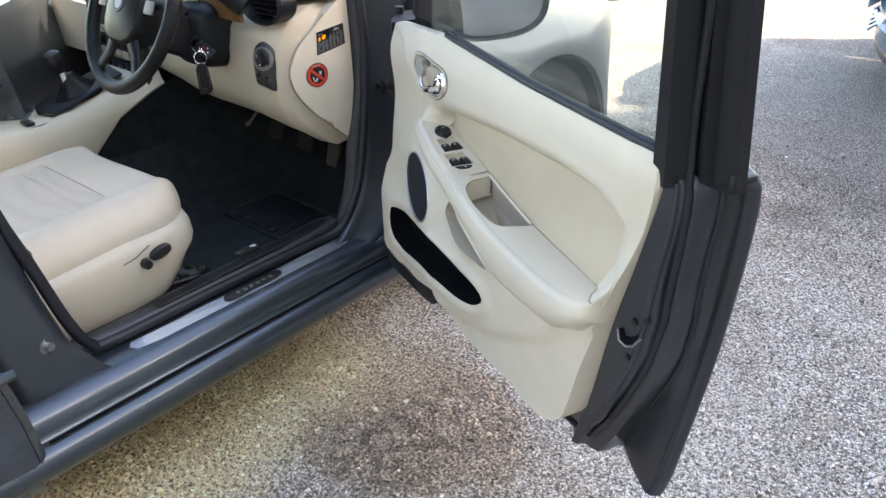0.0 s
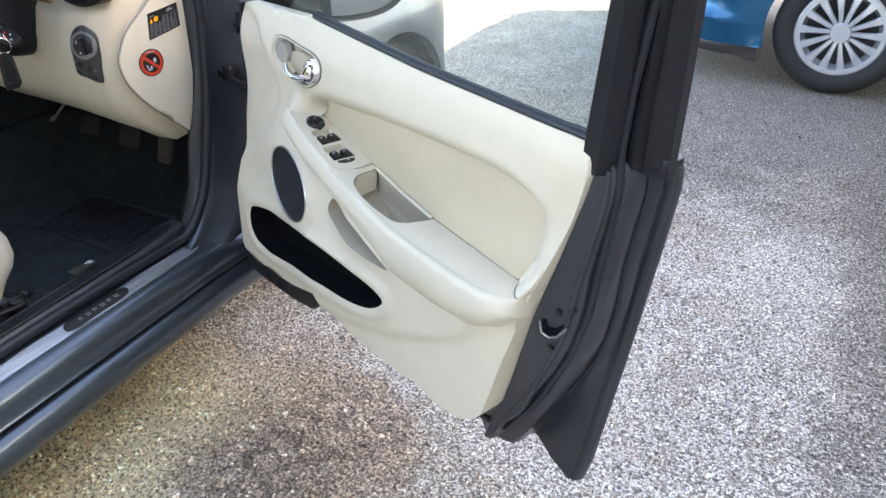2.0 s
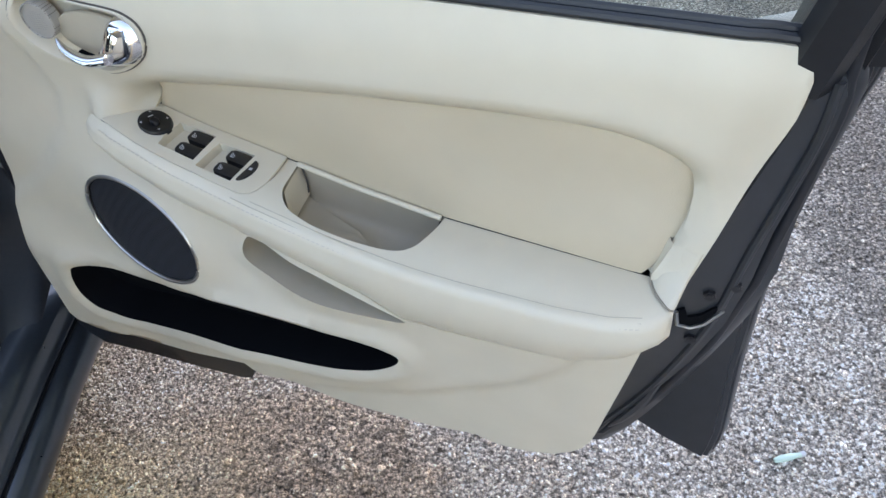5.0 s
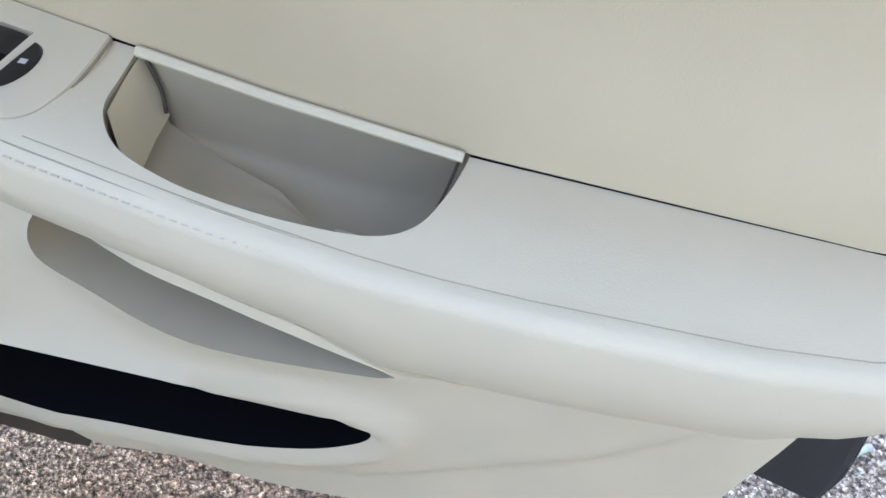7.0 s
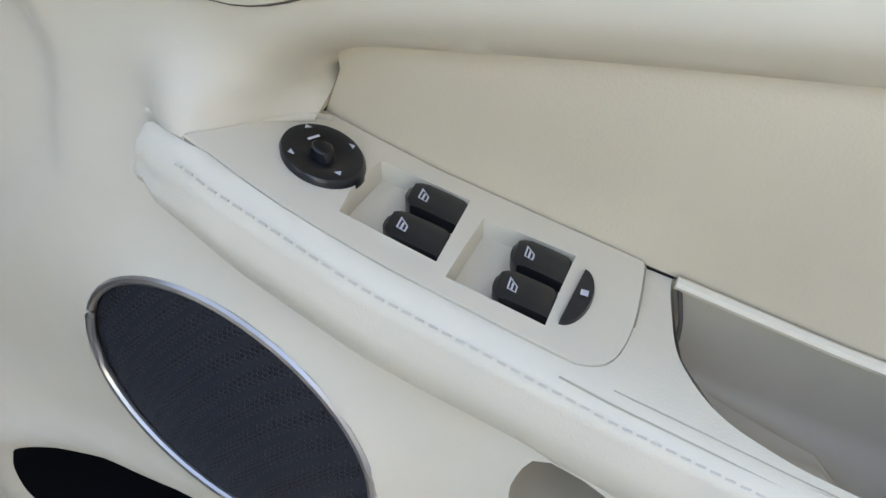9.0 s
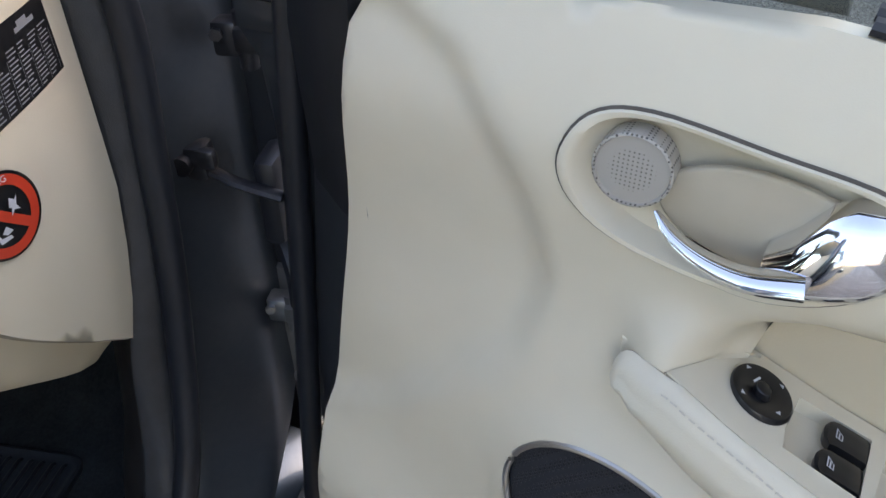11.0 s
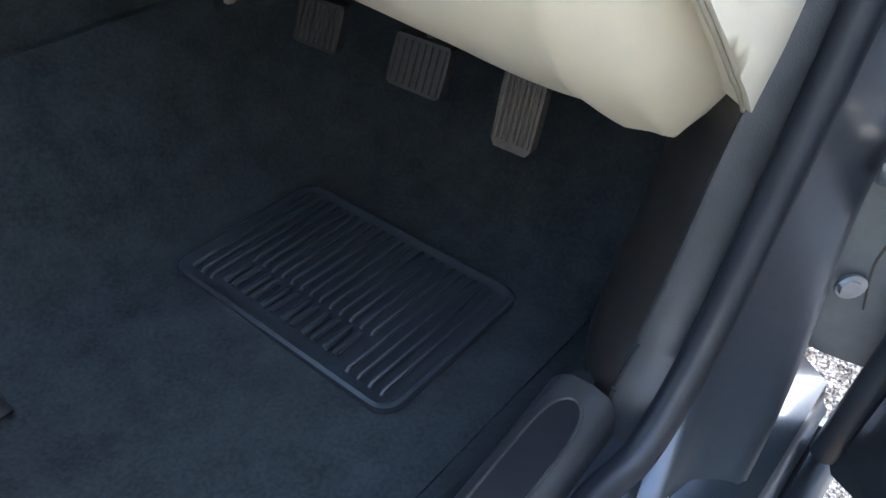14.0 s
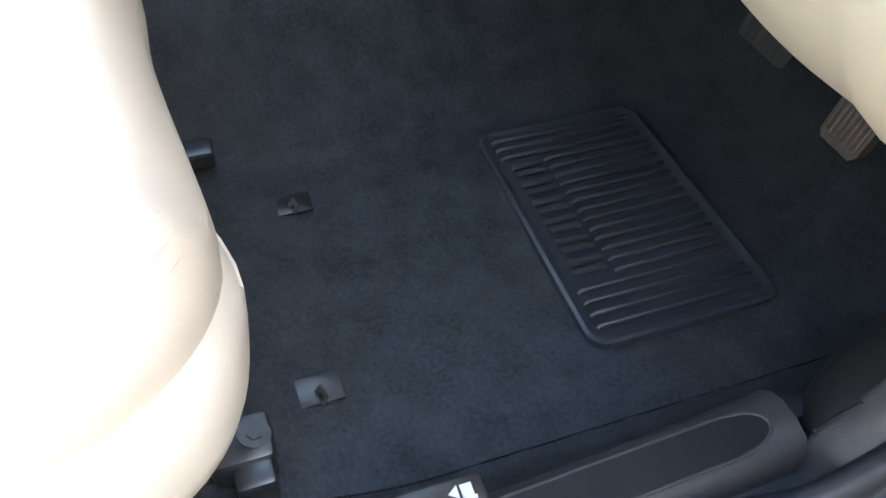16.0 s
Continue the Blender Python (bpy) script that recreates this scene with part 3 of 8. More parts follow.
def build_pebbles():
    """Loose stones on the yard near the open door, one joined mesh."""
    rnd = random.Random(4)
    base = bmesh.new()
    bmesh.ops.create_icosphere(base, subdivisions=1, radius=1.0)
    bv = np.array([v.co[:] for v in base.verts])
    bf = [[v.index for v in fc.verts] for fc in base.faces]
    base.free()
    verts, faces = [], []
    for _ in range(15000):
        x, y = rnd.uniform(-0.25, 2.8), rnd.uniform(-0.75, 2.9)
        if math.hypot(x - PATCH[0], y - PATCH[1]) < 0.30 and rnd.random() < 0.85:
            continue
        if x > 1.7 and rnd.random() < 0.5 or y > 1.4 and rnd.random() < 0.5:
            continue
        s = rnd.choice((0.0016, 0.0018, 0.0022, 0.0022, 0.003, 0.003, 0.004, 0.0065)) * rnd.uniform(0.8, 1.25)
        sc = np.array([s * rnd.uniform(0.8, 1.4), s * rnd.uniform(0.7, 1.2), s * rnd.uniform(0.5, 0.8)])
        a = rnd.uniform(0, 6.28)
        rot = np.array([[math.cos(a), -math.sin(a), 0], [math.sin(a), math.cos(a), 0], [0, 0, 1]])
        jit = 1 + np.array([[rnd.uniform(-0.22, 0.22)] for _ in bv])
        k = len(verts)
        verts += ((bv * jit * sc) @ rot.T + (x, y, s * 0.35)).tolist()
        faces += [[k + i for i in fc] for fc in bf]
    # clods and larger stones on the damp earth
    for _ in range(420):
        x, y = rnd.gauss(0.40, 0.16), rnd.gauss(0.06, 0.15)
        s = rnd.choice((0.003, 0.0035, 0.004, 0.005, 0.0065)) * rnd.uniform(0.8, 1.2)
        sc = np.array([s * rnd.uniform(0.8, 1.4), s * rnd.uniform(0.7, 1.2), s * rnd.uniform(0.6, 0.9)])
        jit = 1 + np.array([[rnd.uniform(-0.25, 0.25)] for _ in bv])
        k = len(verts)
        verts += (bv * jit * sc + (x, y, s * 0.4)).tolist()
        faces += [[k + i for i in fc] for fc in bf]
    # fine chippings, eight-sided
    ov = np.array([(1, 0, 0), (0, 1, 0), (-1, 0, 0), (0, -1, 0), (0, 0, 1), (0, 0, -1)], float)
    of = np.array([(0, 1, 4), (1, 2, 4), (2, 3, 4), (3, 0, 4), (1, 0, 5), (2, 1, 5), (3, 2, 5), (0, 3, 5)])
    rng = np.random.default_rng(8)
    N = 120000
    x, y = -0.25 + 2.5 * rng.random(N) ** 1.15, -0.65 + 2.9 * rng.random(N) ** 1.25
    near = np.minimum(np.hypot(x - PATCH[0], y - PATCH[1]), np.hypot(x - 0.34, y - 0.02))
    keep = (near > 0.24) | (rng.random(N) < 0.3)
    x, y = x[keep], y[keep]
    N = len(x)
    s = 0.0017 + 0.0033 * rng.random(N) ** 2.2
    a = 6.283 * rng.random(N)
    p = ov[None] * rng.uniform(0.6, 1.35, (N, 6, 1)) * s[:, None, None] * np.array((1.0, 1.0, 0.75))
    ca, sa = np.cos(a)[:, None], np.sin(a)[:, None]
    q = np.stack((p[..., 0] * ca - p[..., 1] * sa + x[:, None], p[..., 0] * sa + p[..., 1] * ca + y[:, None], p[..., 2] + (s * 0.35)[:, None]), -1)
    k = len(verts)
    verts += q.reshape(-1, 3).tolist()
    faces += (of[None] + (k + 6 * np.arange(N))[:, None, None]).reshape(-1, 3).tolist()
    me = bpy.data.meshes.new("loose_stones")
    me.from_pydata(verts, [], faces)
    me.materials.append(PEBBLE)
    ob = new("loose_stones", me)
    tagged(ob, "scattered small grey stones on the yard", "stones", kind="stuff")


build_pebbles()


def build_shade_wall():
    # unseen wall, added and sized to keep the car and door in shade
    m = pose(12.5, 6.2, 0, 0, 0, 66)
    bm = box(0, 0, 3.87, 40, 0.3, 7.74)
    box(0, 0, 7.79, 40.3, 0.5, 0.10, 0.02, bm)
    box(-10.5, -0.02, 4.65, 21.0, 0.34, 9.30, 0.02, bm)
    bmesh.ops.transform(bm, matrix=m, verts=bm.verts[:])
    ob = part("shade_wall_east", bm, WALLM)
    tagged(ob, "unseen pale rendered wall added to shade the yard", "wall", kind="structure")


build_shade_wall()

# ---- the car ----
car = thing("car", (0, 0, 0), "dark grey saloon car, door open, cream leather interior", "car")

# -- driver's door: u along the door from its hinge, d towards the cabin, z up --
DOOR = pose(0.03, 0.2858, 0, 0, 0, -19.94)


def dp(u, z, d):
    return Vector((u, -d, z))


ARM_U = [0.30, 0.36, 0.45, 0.544, 0.63, 0.73, 0.85, 0.95, 1.0]
ARM_Z = [0.763, 0.743, 0.7095, 0.682, 0.664, 0.648, 0.637, 0.628, 0.625]


def arm_z(u):
    return interp(u, ARM_U, ARM_Z)


def seam_d(u):           # inner seam of the armrest, against the insert
    return interp(u, [0.38, 0.55, 0.73, 0.94], [-0.063, -0.060, -0.044, -0.030])


def edge_d(u):           # outer stitched edge of the armrest
    return interp(u, [0.332, 0.345, 0.377, 0.436, 0.495, 0.553, 0.611, 0.693, 0.77, 0.866, 0.915, 0.945, 0.962, 0.972],
                  [-0.014, 0.000, 0.0105, 0.0200, 0.0255, 0.0310, 0.0375, 0.045, 0.048, 0.048, 0.044, 0.036, 0.026, 0.010])


def arm_low(u):          # lower edge of the armrest's front face
    return interp(u, [0.331, 0.336, 0.359, 0.389, 0.446, 0.502, 0.525, 0.601, 0.663, 0.703, 0.735, 0.794, 0.884, 0.93, 0.965],
                  [0.738, 0.716, 0.696, 0.678, 0.655, 0.636, 0.628, 0.613, 0.592, 0.570, 0.557, 0.548, 0.537, 0.548, 0.585])


SPK = [(0.361 + 0.0858 * math.cos(q) * 0.955 + 0.0642 * math.sin(q) * 0.297, 0.5985 - 0.0858 * math.cos(q) * 0.297 + 0.0642 * math.sin(q) * 0.955)
       for q in (2 * math.pi * k / 64 for k in range(64))]
SPK_C = (0.361, 0.5975)


def flat2(pts, n=5):
    return [(p[0], p[1]) for p in closed_spline([(*p, 0) for p in pts], n)]


def swell(u, z):
    return 0.020 * smooth01(0.27 - u, 0, 0.14) * (1 - smooth01(z, 0.48, 0.58))


POCKET = flat2([(u + 1.8 * swell(u + 0.03, z), z + 1.3 * swell(u + 0.03, z)) for u, z in [(0.130, 0.403), (0.138, 0.439), (0.173, 0.467), (0.303, 0.497), (0.443, 0.517), (0.583, 0.517), (0.646, 0.512), (0.680, 0.503), (0.687, 0.493), (0.674, 0.477), (0.638, 0.457), (0.566, 0.440), (0.474, 0.428), (0.353, 0.404), (0.239, 0.374), (0.168, 0.371), (0.140, 0.381)]])
SLOT = [(0.522, 0.6255), (0.573, 0.6145), (0.605, 0.608), (0.635, 0.5975), (0.668, 0.585), (0.707, 0.568), (0.66, 0.5655), (0.62, 0.567), (0.585, 0.5715), (0.550, 0.5785), (0.522, 0.586), (0.508, 0.597), (0.508, 0.613)]
BEZEL = flat2([(0.284, 0.845), (0.296, 0.868), (0.325, 0.875), (0.380, 0.869), (0.430, 0.862), (0.449, 0.846), (0.440, 0.820), (0.410, 0.800), (0.372, 0.793), (0.320, 0.803), (0.292, 0.822)])
INS_TOP = [(0.402, 0.750), (0.405, 0.762), (0.428, 0.773), (0.493, 0.780), (0.576, 0.785), (0.656, 0.788), (0.795, 0.789), (0.879, 0.785), (0.921, 0.776), (0.954, 0.760), (0.967, 0.742), (0.967, 0.700), (0.954, 0.660), (0.944, 0.638)]
INS_TOP = [(p[0], p[1]) for p in spline([(*p, 0) for p in INS_TOP], 4)]
INS_LOW = [(u, arm_z(u)) for u in np.linspace(0.934, 0.395, 40)]
INSERT = INS_TOP + [(float(a), b) for a, b in INS_LOW]


def front_u(z):
    return interp(z, [0.27, 0.34, 0.42, 0.50, 0.555, 0.575, 0.75, 0.93], [0.086, 0.094, 0.101, 0.106, 0.108, 0.112, 0.132, 0.152])


def rear_u(z):
    return interp(z, [0.33, 0.36, 0.572, 0.698, 0.817, 0.85, 0.875, 0.93], [0.885, 0.903, 0.955, 0.997, 1.032, 1.037, 1.033, 1.030])


def low_z(u):
    return interp(u, [0.0, 0.10, 0.176, 0.253, 0.326, 0.443, 0.450, 0.470, 0.565, 0.70, 0.76, 0.79, 0.83, 0.86, 0.886, 0.9], [0.355, 0.336, 0.322, 0.319, 0.340, 0.384, 0.374, 0.362, 0.346, 0.342, 0.340, 0.324, 0.320, 0.320, 0.334, 0.35])


def top_z(u):
    return interp(u, [0.14, 0.17, 0.2, 0.385, 0.42, 0.7, 1.0, 1.03], [0.893, 0.910, 0.915, 0.920, 0.916, 0.895, 0.882, 0.876])


CREASE_U = [0.40, 0.57, 0.699, 0.82, 0.872, 0.905]
CREASE_Z = [0.345, 0.384, 0.424, 0.477, 0.512, 0.56]
SCALLOP = [(0.10, 0.93), (0.17, 0.905), (0.223, 0.878), (0.268, 0.808), (0.282, 0.753), (0.268, 0.70), (0.22, 0.652), (0.16, 0.60), (0.10, 0.571), (0.0, 0.60), (0.0, 0.9)]


def card_base(u, z):
    """Depth of the cream door card before the flat speaker seat."""
    upper = -0.030 - 0.55 * max(0, z - 0.845) ** 1.35 + 0.004 * math.sin((z - 0.79) * 30)
    mid = interp(u, [0.0, 0.1, 0.2, 0.3, 0.445, 0.6, 0.7, 0.82, 0.9, 1.0], [-0.036, -0.022, -0.015, 0.004, 0.030, 0.038, 0.037, 0.027, 0.014, -0.015])
    k = smooth01(z, 0.52, 0.80) if u < 0.35 else smooth01(z, 0.56, 0.78)
    d = (mid + 1.05 * swell(u, z)) * (1 - k) + upper * k
    # rear border leans away
    d -= 0.010 * smooth01(u, rear_u(z) - 0.05, rear_u(z)) * smooth01(z, 0.46, 0.62)
    # hollow in front of the hinge edge
    if u < 0.34:
        w = loop_dist((u, z), SCALLOP)
        s = w if inside((u, z), SCALLOP) else -w
        d -= 0.012 * smooth01(s, -0.007, 0.011)
        d -= 0.018 * smooth01(0.16 - u, 0, 0.1) * smooth01(z, 0.55, 0.7)
    # lower swage
    if u > 0.38 and z < 0.56:
        d -= 0.010 * smooth01(interp(u, CREASE_U, CREASE_Z) - z, -0.012, 0.016)
    # rolled lips
    if 0.30 < z < 0.6:
        d += 0.010 * math.exp(-((loop_dist((u, z), POCKET) - 0.012) / 0.013) ** 2) * (1 if z < 0.53 else 0.4)
    ds = loop_dist((u, z), SPK)
    d += 0.006 * math.exp(-(ds / 0.012) ** 2)
    d -= 0.013 * math.exp(-((u - 0.515) / 0.05) ** 2) * smooth01(z, 0.53, 0.585) * (1 - smooth01(z, 0.63, 0.67))
    if 0.46 < u < 0.74 and 0.5 < z < 0.63:
        d += 0.005 * math.exp(-(loop_dist((u, z), SLOT) / 0.012) ** 2)
    # scoop beside the switch panel and lip round the insert
    if 0.32 < u < 0.46 and z > 0.70:
        w = math.exp(-((z - 0.744) / 0.020) ** 2) * smooth01(u, 0.325, 0.36) * (1 - smooth01(u, 0.42, 0.46))
        d = d * (1 - w) + interp(u, [0.335, 0.360, 0.395, 0.46], [-0.004, -0.008, -0.0625, -0.061]) * w
    if z > 0.60 and u > 0.38:
        di = loop_dist((u, z), INS_TOP + [(0.944, 0.62)])
        d -= 0.014 * math.exp(-(di / 0.011) ** 2)
        d += 0.004 * math.exp(-((di - 0.025) / 0.016) ** 2)
    return d


SPK_FIT = np.linalg.lstsq(np.array([[u - SPK_C[0], z - SPK_C[1], 1.0] for u, z in SPK]), np.array([card_base(u, z) for u, z in SPK]), rcond=None)[0]


def spk_plane(u, z):
    return float(SPK_FIT[2] + SPK_FIT[0] * (u - SPK_C[0]) + SPK_FIT[1] * (z - SPK_C[1])) + 0.0015


def trim_d(u, z):
    """Depth of the cream door card."""
    d = card_base(u, z)
    if 0.24 < u < 0.48 and 0.49 < z < 0.70:
        w = math.exp(-(loop_dist((u, z), SPK) / 0.009) ** 2)
        d = d * (1 - w) + spk_plane(u, z) * w
    return d


def path_dist(p, line):
    """Distance from p to an open polyline."""
    L = np.asarray(line)
    A, AB = L[:-1], L[1:] - L[:-1]
    t = np.clip(((np.asarray(p) - A) * AB).sum(1) / np.maximum((AB ** 2).sum(1), 1e-12), 0, 1)
    return float(np.sqrt((((A + AB * t[:, None]) - p) ** 2).sum(1).min()))


def insert_d(u, z):
    t = smooth01(z, arm_z(u), arm_z(u) + 0.10)
    d = seam_d(u) * (1 - t) + (-0.050) * t
    di = path_dist((u, z), INS_TOP)
    return d - 0.006 * math.exp(-(di / 0.010) ** 2)


def build_door():
    # steel shell: swept section from the door card's edge to the outer skin
    zs = [0.245, 0.262, 0.29, 0.33, 0.40, 0.47, 0.54, 0.61, 0.68, 0.74, 0.80, 0.83, 0.845, 0.853]
    bm = bmesh.new()

    def outer_u(z):
        return interp(z, [0.245, 0.28, 0.42, 0.58, 0.72, 0.80, 0.835, 0.845, 0.853], [1.052, 1.060, 1.060, 1.070, 1.090, 1.104, 1.106, 1.098, 1.085])

    def outer_d(z):
        return interp(z, [0.245, 0.28, 0.35, 0.42, 0.50, 0.58, 0.72, 0.78, 0.853], [-0.100, -0.108, -0.128, -0.150, -0.164, -0.174, -0.170, -0.162, -0.150])

    def edge_r(z):
        return rear_u(max(z, 0.335)) + (z - 0.335) * 0.3 * (z < 0.335)

    def face_g(z):
        return interp(z, [0.25, 0.30, 0.36, 0.42, 0.5, 0.6, 0.7, 0.85], [0.08, 0.14, 0.24, 0.40, 0.56, 0.64, 0.54, 0.40]) + 0.02 * math.sin(z * 26)

    def shut(z, u):
        """Depth of the shut face."""
        r, w, g = edge_r(z), outer_u(z) - edge_r(z), face_g(z)
        return interp(u, [r, r + g * w], [-0.047, -0.050 - 0.020 * g])

    def top_in(d, z):
        k = smooth01(z, 0.785, 0.832)
        return d * (1 - k) - 0.108 * k

    rings = []
    for z in zs:
        o, od, r, g = outer_u(z), outer_d(z), edge_r(z), face_g(z)
        w = o - r
        sec = [(r - 0.10, -0.095), (r - 0.03, -0.075), (r - 0.004, -0.058), (r + 0.004, -0.047), (r + 0.5 * g * w, -0.048 - 0.010 * g), (r + g * w, -0.050 - 0.020 * g), (r + (g + 0.03) * w, -0.063 - 0.02 * g), (r + (g + 0.12) * w, -0.066 - 0.02 * g), (r + (g + 0.20 + 0.02 * math.sin(z * 23)) * w, -0.072 - 0.02 * g), (r + (g + 0.225) * w, -0.092 - 0.02 * g), (r + (g + 0.215) * w, -0.112 - 0.02 * g), (r + (g + 0.25) * w, -0.122 - 0.02 * g),
               (0.5 * (r + (g + 0.25) * w) + 0.5 * (o - 0.012), 0.4 * (-0.112 - 0.02 * g) + 0.6 * (od + 0.012)), (o - 0.017, od + 0.019), (o - 0.0155, od + 0.0155), (o - 0.010, od + 0.016), (o - 0.004, od + 0.008), (o, od), (o - 0.003, od - 0.008), (o - 0.02, od - 0.016), (o - 0.12, top_in(od - 0.030, z)), (0.60, top_in(od - 0.036, z)), (0.2, top_in(od - 0.030, z)), (0.02, top_in(-0.160, z)), (0.0, top_in(-0.13, z)), (0.02, -0.11), (0.10, -0.10), (0.3, -0.10), (r - 0.2, -0.10)]
        rings.append([dp(u, z, d) for u, d in sec])
    loft(rings, True, True, bm)
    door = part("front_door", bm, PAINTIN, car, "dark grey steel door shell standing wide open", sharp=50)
    door.matrix_local = DOOR

    # cream card
    fr = [(front_u(z), z) for z in np.linspace(top_z(0.152) - 0.02, low_z(0.10) + 0.012, 26)]
    fr = [(u, float(z)) for u, z in fr]
    lo = [(float(u), low_z(u)) for u in np.linspace(0.104, 0.882, 66)]
    re = [(rear_u(z), float(z)) for z in np.linspace(low_z(0.885) + 0.008, 0.868, 34)]
    to = [(float(u), top_z(u)) for u in np.linspace(1.024, 0.165, 60)]
    outline = lo + re + to + fr
    slot = flat2(SLOT, 3)
    armhole = [(0.338, 0.738)] + [(float(u), arm_low(u) + 0.002) for u in np.linspace(0.342, 0.960, 54)] + [(0.968, 0.60), (0.962, 0.626)]
    hole = armhole + [(0.944, 0.631)] + [p for p in INS_TOP[::-1]] + [(0.3955, 0.7330), (0.378, 0.7385), (0.360, 0.7430), (0.346, 0.7420)]
    bm = sheet(outline, [hole, SPK, POCKET, slot, BEZEL], 0.011, lambda u, z: dp(u, z, trim_d(u, z)))
    lip = [dp(u, z, trim_d(u, z)) for u, z in hole]
    loft([lip, [Vector((p.x, 0.085, p.z)) for p in lip]], True, False, bm)
    # turned edge round the outside
    rim = [dp(u, z, trim_d(u, z)) for u, z in outline]
    back = [dp(u + (0.003 if u > 0.8 else 0), z, -0.062) for u, z in outline]
    loft([rim, back], True, False, bm)
    bmesh.ops.remove_doubles(bm, verts=bm.verts[:], dist=0.0002)
    part("door_card", bm, VINYL, door, "moulded cream door card", sharp=60)

    # insert
    bm = sheet(INSERT, [], 0.0137, lambda u, z: dp(u, z, insert_d(u, z)))
    slivers = [fc for fc in bm.faces if fc.calc_area() < 2.5e-6]
    bmesh.ops.delete(bm, geom=slivers, context="FACES")
    part("insert", bm, PADLEATHER, door, "padded cream leather insert", sharp=70)
    bm = tube([dp(u, z, insert_d(u, z) - 0.0022) for u, z in INS_LOW], 0.0020, 6)
    part("seam", bm, SEAM, door, "dark seam under the insert")

    # border sweeping from beside the insert onto the armrest
    high = [dp(0.953, 0.672, -0.050)] + [dp(u, 0.674, trim_d(u, 0.674) + 0.0004) for u in (0.959, 0.967, 0.977, 0.9865)] + [dp(0.9890, 0.674, -0.040)]
    rise = [dp(0.942, 0.649, -0.048), dp(0.949, 0.649, -0.0365), dp(0.957, 0.650, -0.0275), dp(0.967, 0.649, -0.0190), dp(0.9775, 0.647, -0.0150), dp(0.9805, 0.646, -0.036)]
    low = [dp(0.937, 0.6305, -0.040), dp(0.943, 0.6312, -0.032), dp(0.947, 0.6315, -0.016), dp(0.955, 0.6315, -0.002), dp(0.9695, 0.6290, 0.008), dp(0.9745, 0.626, -0.030)]
    rows = [spline(r, 4) for r in (low, rise, high)]
    cols = [spline([r[k] for r in rows], 5) for k in range(len(rows[0]))]
    part("insert_end", loft(cols, False, False), VINYL, door, "cream border sweeping onto the armrest", sharp=70)
    part("seam", tube([p + Vector((0, -0.0005, 0.0005)) for p in rows[0][4:-4]], 0.0011, 5), GROOVE, door)

    # armrest top: a sheet in u, d with the pull-cup opening and the switch panel cut out
    cup = flat2([(0.557, -0.0585), (0.5585, -0.035), (0.563, -0.010), (0.578, 0.009), (0.602, 0.018), (0.625, 0.0215), (0.658, 0.0235), (0.695, 0.021), (0.714, 0.010), (0.723, -0.010), (0.728, -0.034), (0.7285, -0.050), (0.720, -0.0570), (0.66, -0.0575), (0.59, -0.0580), (0.564, -0.0585)], 5)
    swp = [(0.395, -0.0625)] + [(float(u), seam_d(u) + 0.0005) for u in np.linspace(0.41, 0.5435, 8)] + \
        [(p[0], p[1]) for p in spline([(0.5445, -0.057, 0), (0.5445, -0.035, 0), (0.543, -0.014, 0), (0.538, 0.004, 0), (0.528, 0.012, 0), (0.514, 0.0125, 0), (0.463, 0.0085, 0), (0.406, 0.003, 0), (0.360, -0.008, 0)], 4)]
    us = np.linspace(0.340, 0.970, 80)
    edge = [(float(u), edge_d(u) - 0.012) for u in us]
    inner = [(float(u), seam_d(u)) for u in np.linspace(0.945, 0.5446, 36)]
    tip = [(0.968, -0.012), (0.958, -0.022)]
    # the cup opens at the seam: keep a thin land behind it
    cup = [(u, min(d, 1)) for u, d in cup]
    outline = edge + tip + inner + swp[8:]
    top = lambda u, d: dp(u, arm_z(u) - 0.009 * (1 - smooth01(u, 0.338, 0.372)) + 0.002 * math.cos((d - 0.0) * 60), d)
    bm = sheet(outline, [cup], 0.010, top)
    # rolled front face from the stitched edge down to the card
    rings = []
    for u in us:
        u = float(u)
        e, zt, zl = edge_d(u), arm_z(u) - 0.009 * (1 - smooth01(u, 0.338, 0.372)), arm_low(u)
        db = trim_d(u, zl) - 0.004
        end = smooth01(u, 0.345, 0.40)
        pts = [dp(u, zt + 0.002 * math.cos((e - 0.012) * 60), e - 0.012)]
        h = zt - zl
        for k in range(1, 6):
            q = k / 5 * math.pi / 2
            pts.append(dp(u, zt - 0.014 * (1 - math.cos(q)), e - 0.012 + 0.012 * math.sin(q) + 0.0005))
        for s in (0.2, 0.35, 0.5, 0.65, 0.78, 0.88, 0.95, 1.0):
            zz = zt - 0.014 - (h - 0.014) * (s - 0.1) / 0.9
            pts.append(dp(u, zz, (e + 0.0015) * (1 - s ** 3.6) + db * s ** 3.6 + 0.0025 * math.sin(math.pi * s)))
        rings.append(pts)
    loft(rings, False, False, bm)
    # rounded nose at the front
    mid = sum(rings[0], Vector()) / len(rings[0])
    nose = [[mid + (p - mid) * k + Vector((-du, 0.006 * (1 - k), 0)) for p in rings[0]] for k, du in ((1.0, 0.0), (0.93, 0.0035), (0.75, 0.0065), (0.45, 0.0085), (0.1, 0.0095))]
    loft(nose, False, False, bm)
    # closing end at the rear
    last = rings[-1]
    cap = [bm.verts.new(p) for p in last] + [bm.verts.new(dp(0.966, 0.575, -0.03)), bm.verts.new(dp(0.966, 0.628, -0.03))]
    bm.faces.new(cap)
    bmesh.ops.remove_doubles(bm, verts=bm.verts[:], dist=0.0004)
    armrest = part("armrest", bm, LEATHER, door, "stitched cream leather armrest", sharp=50)

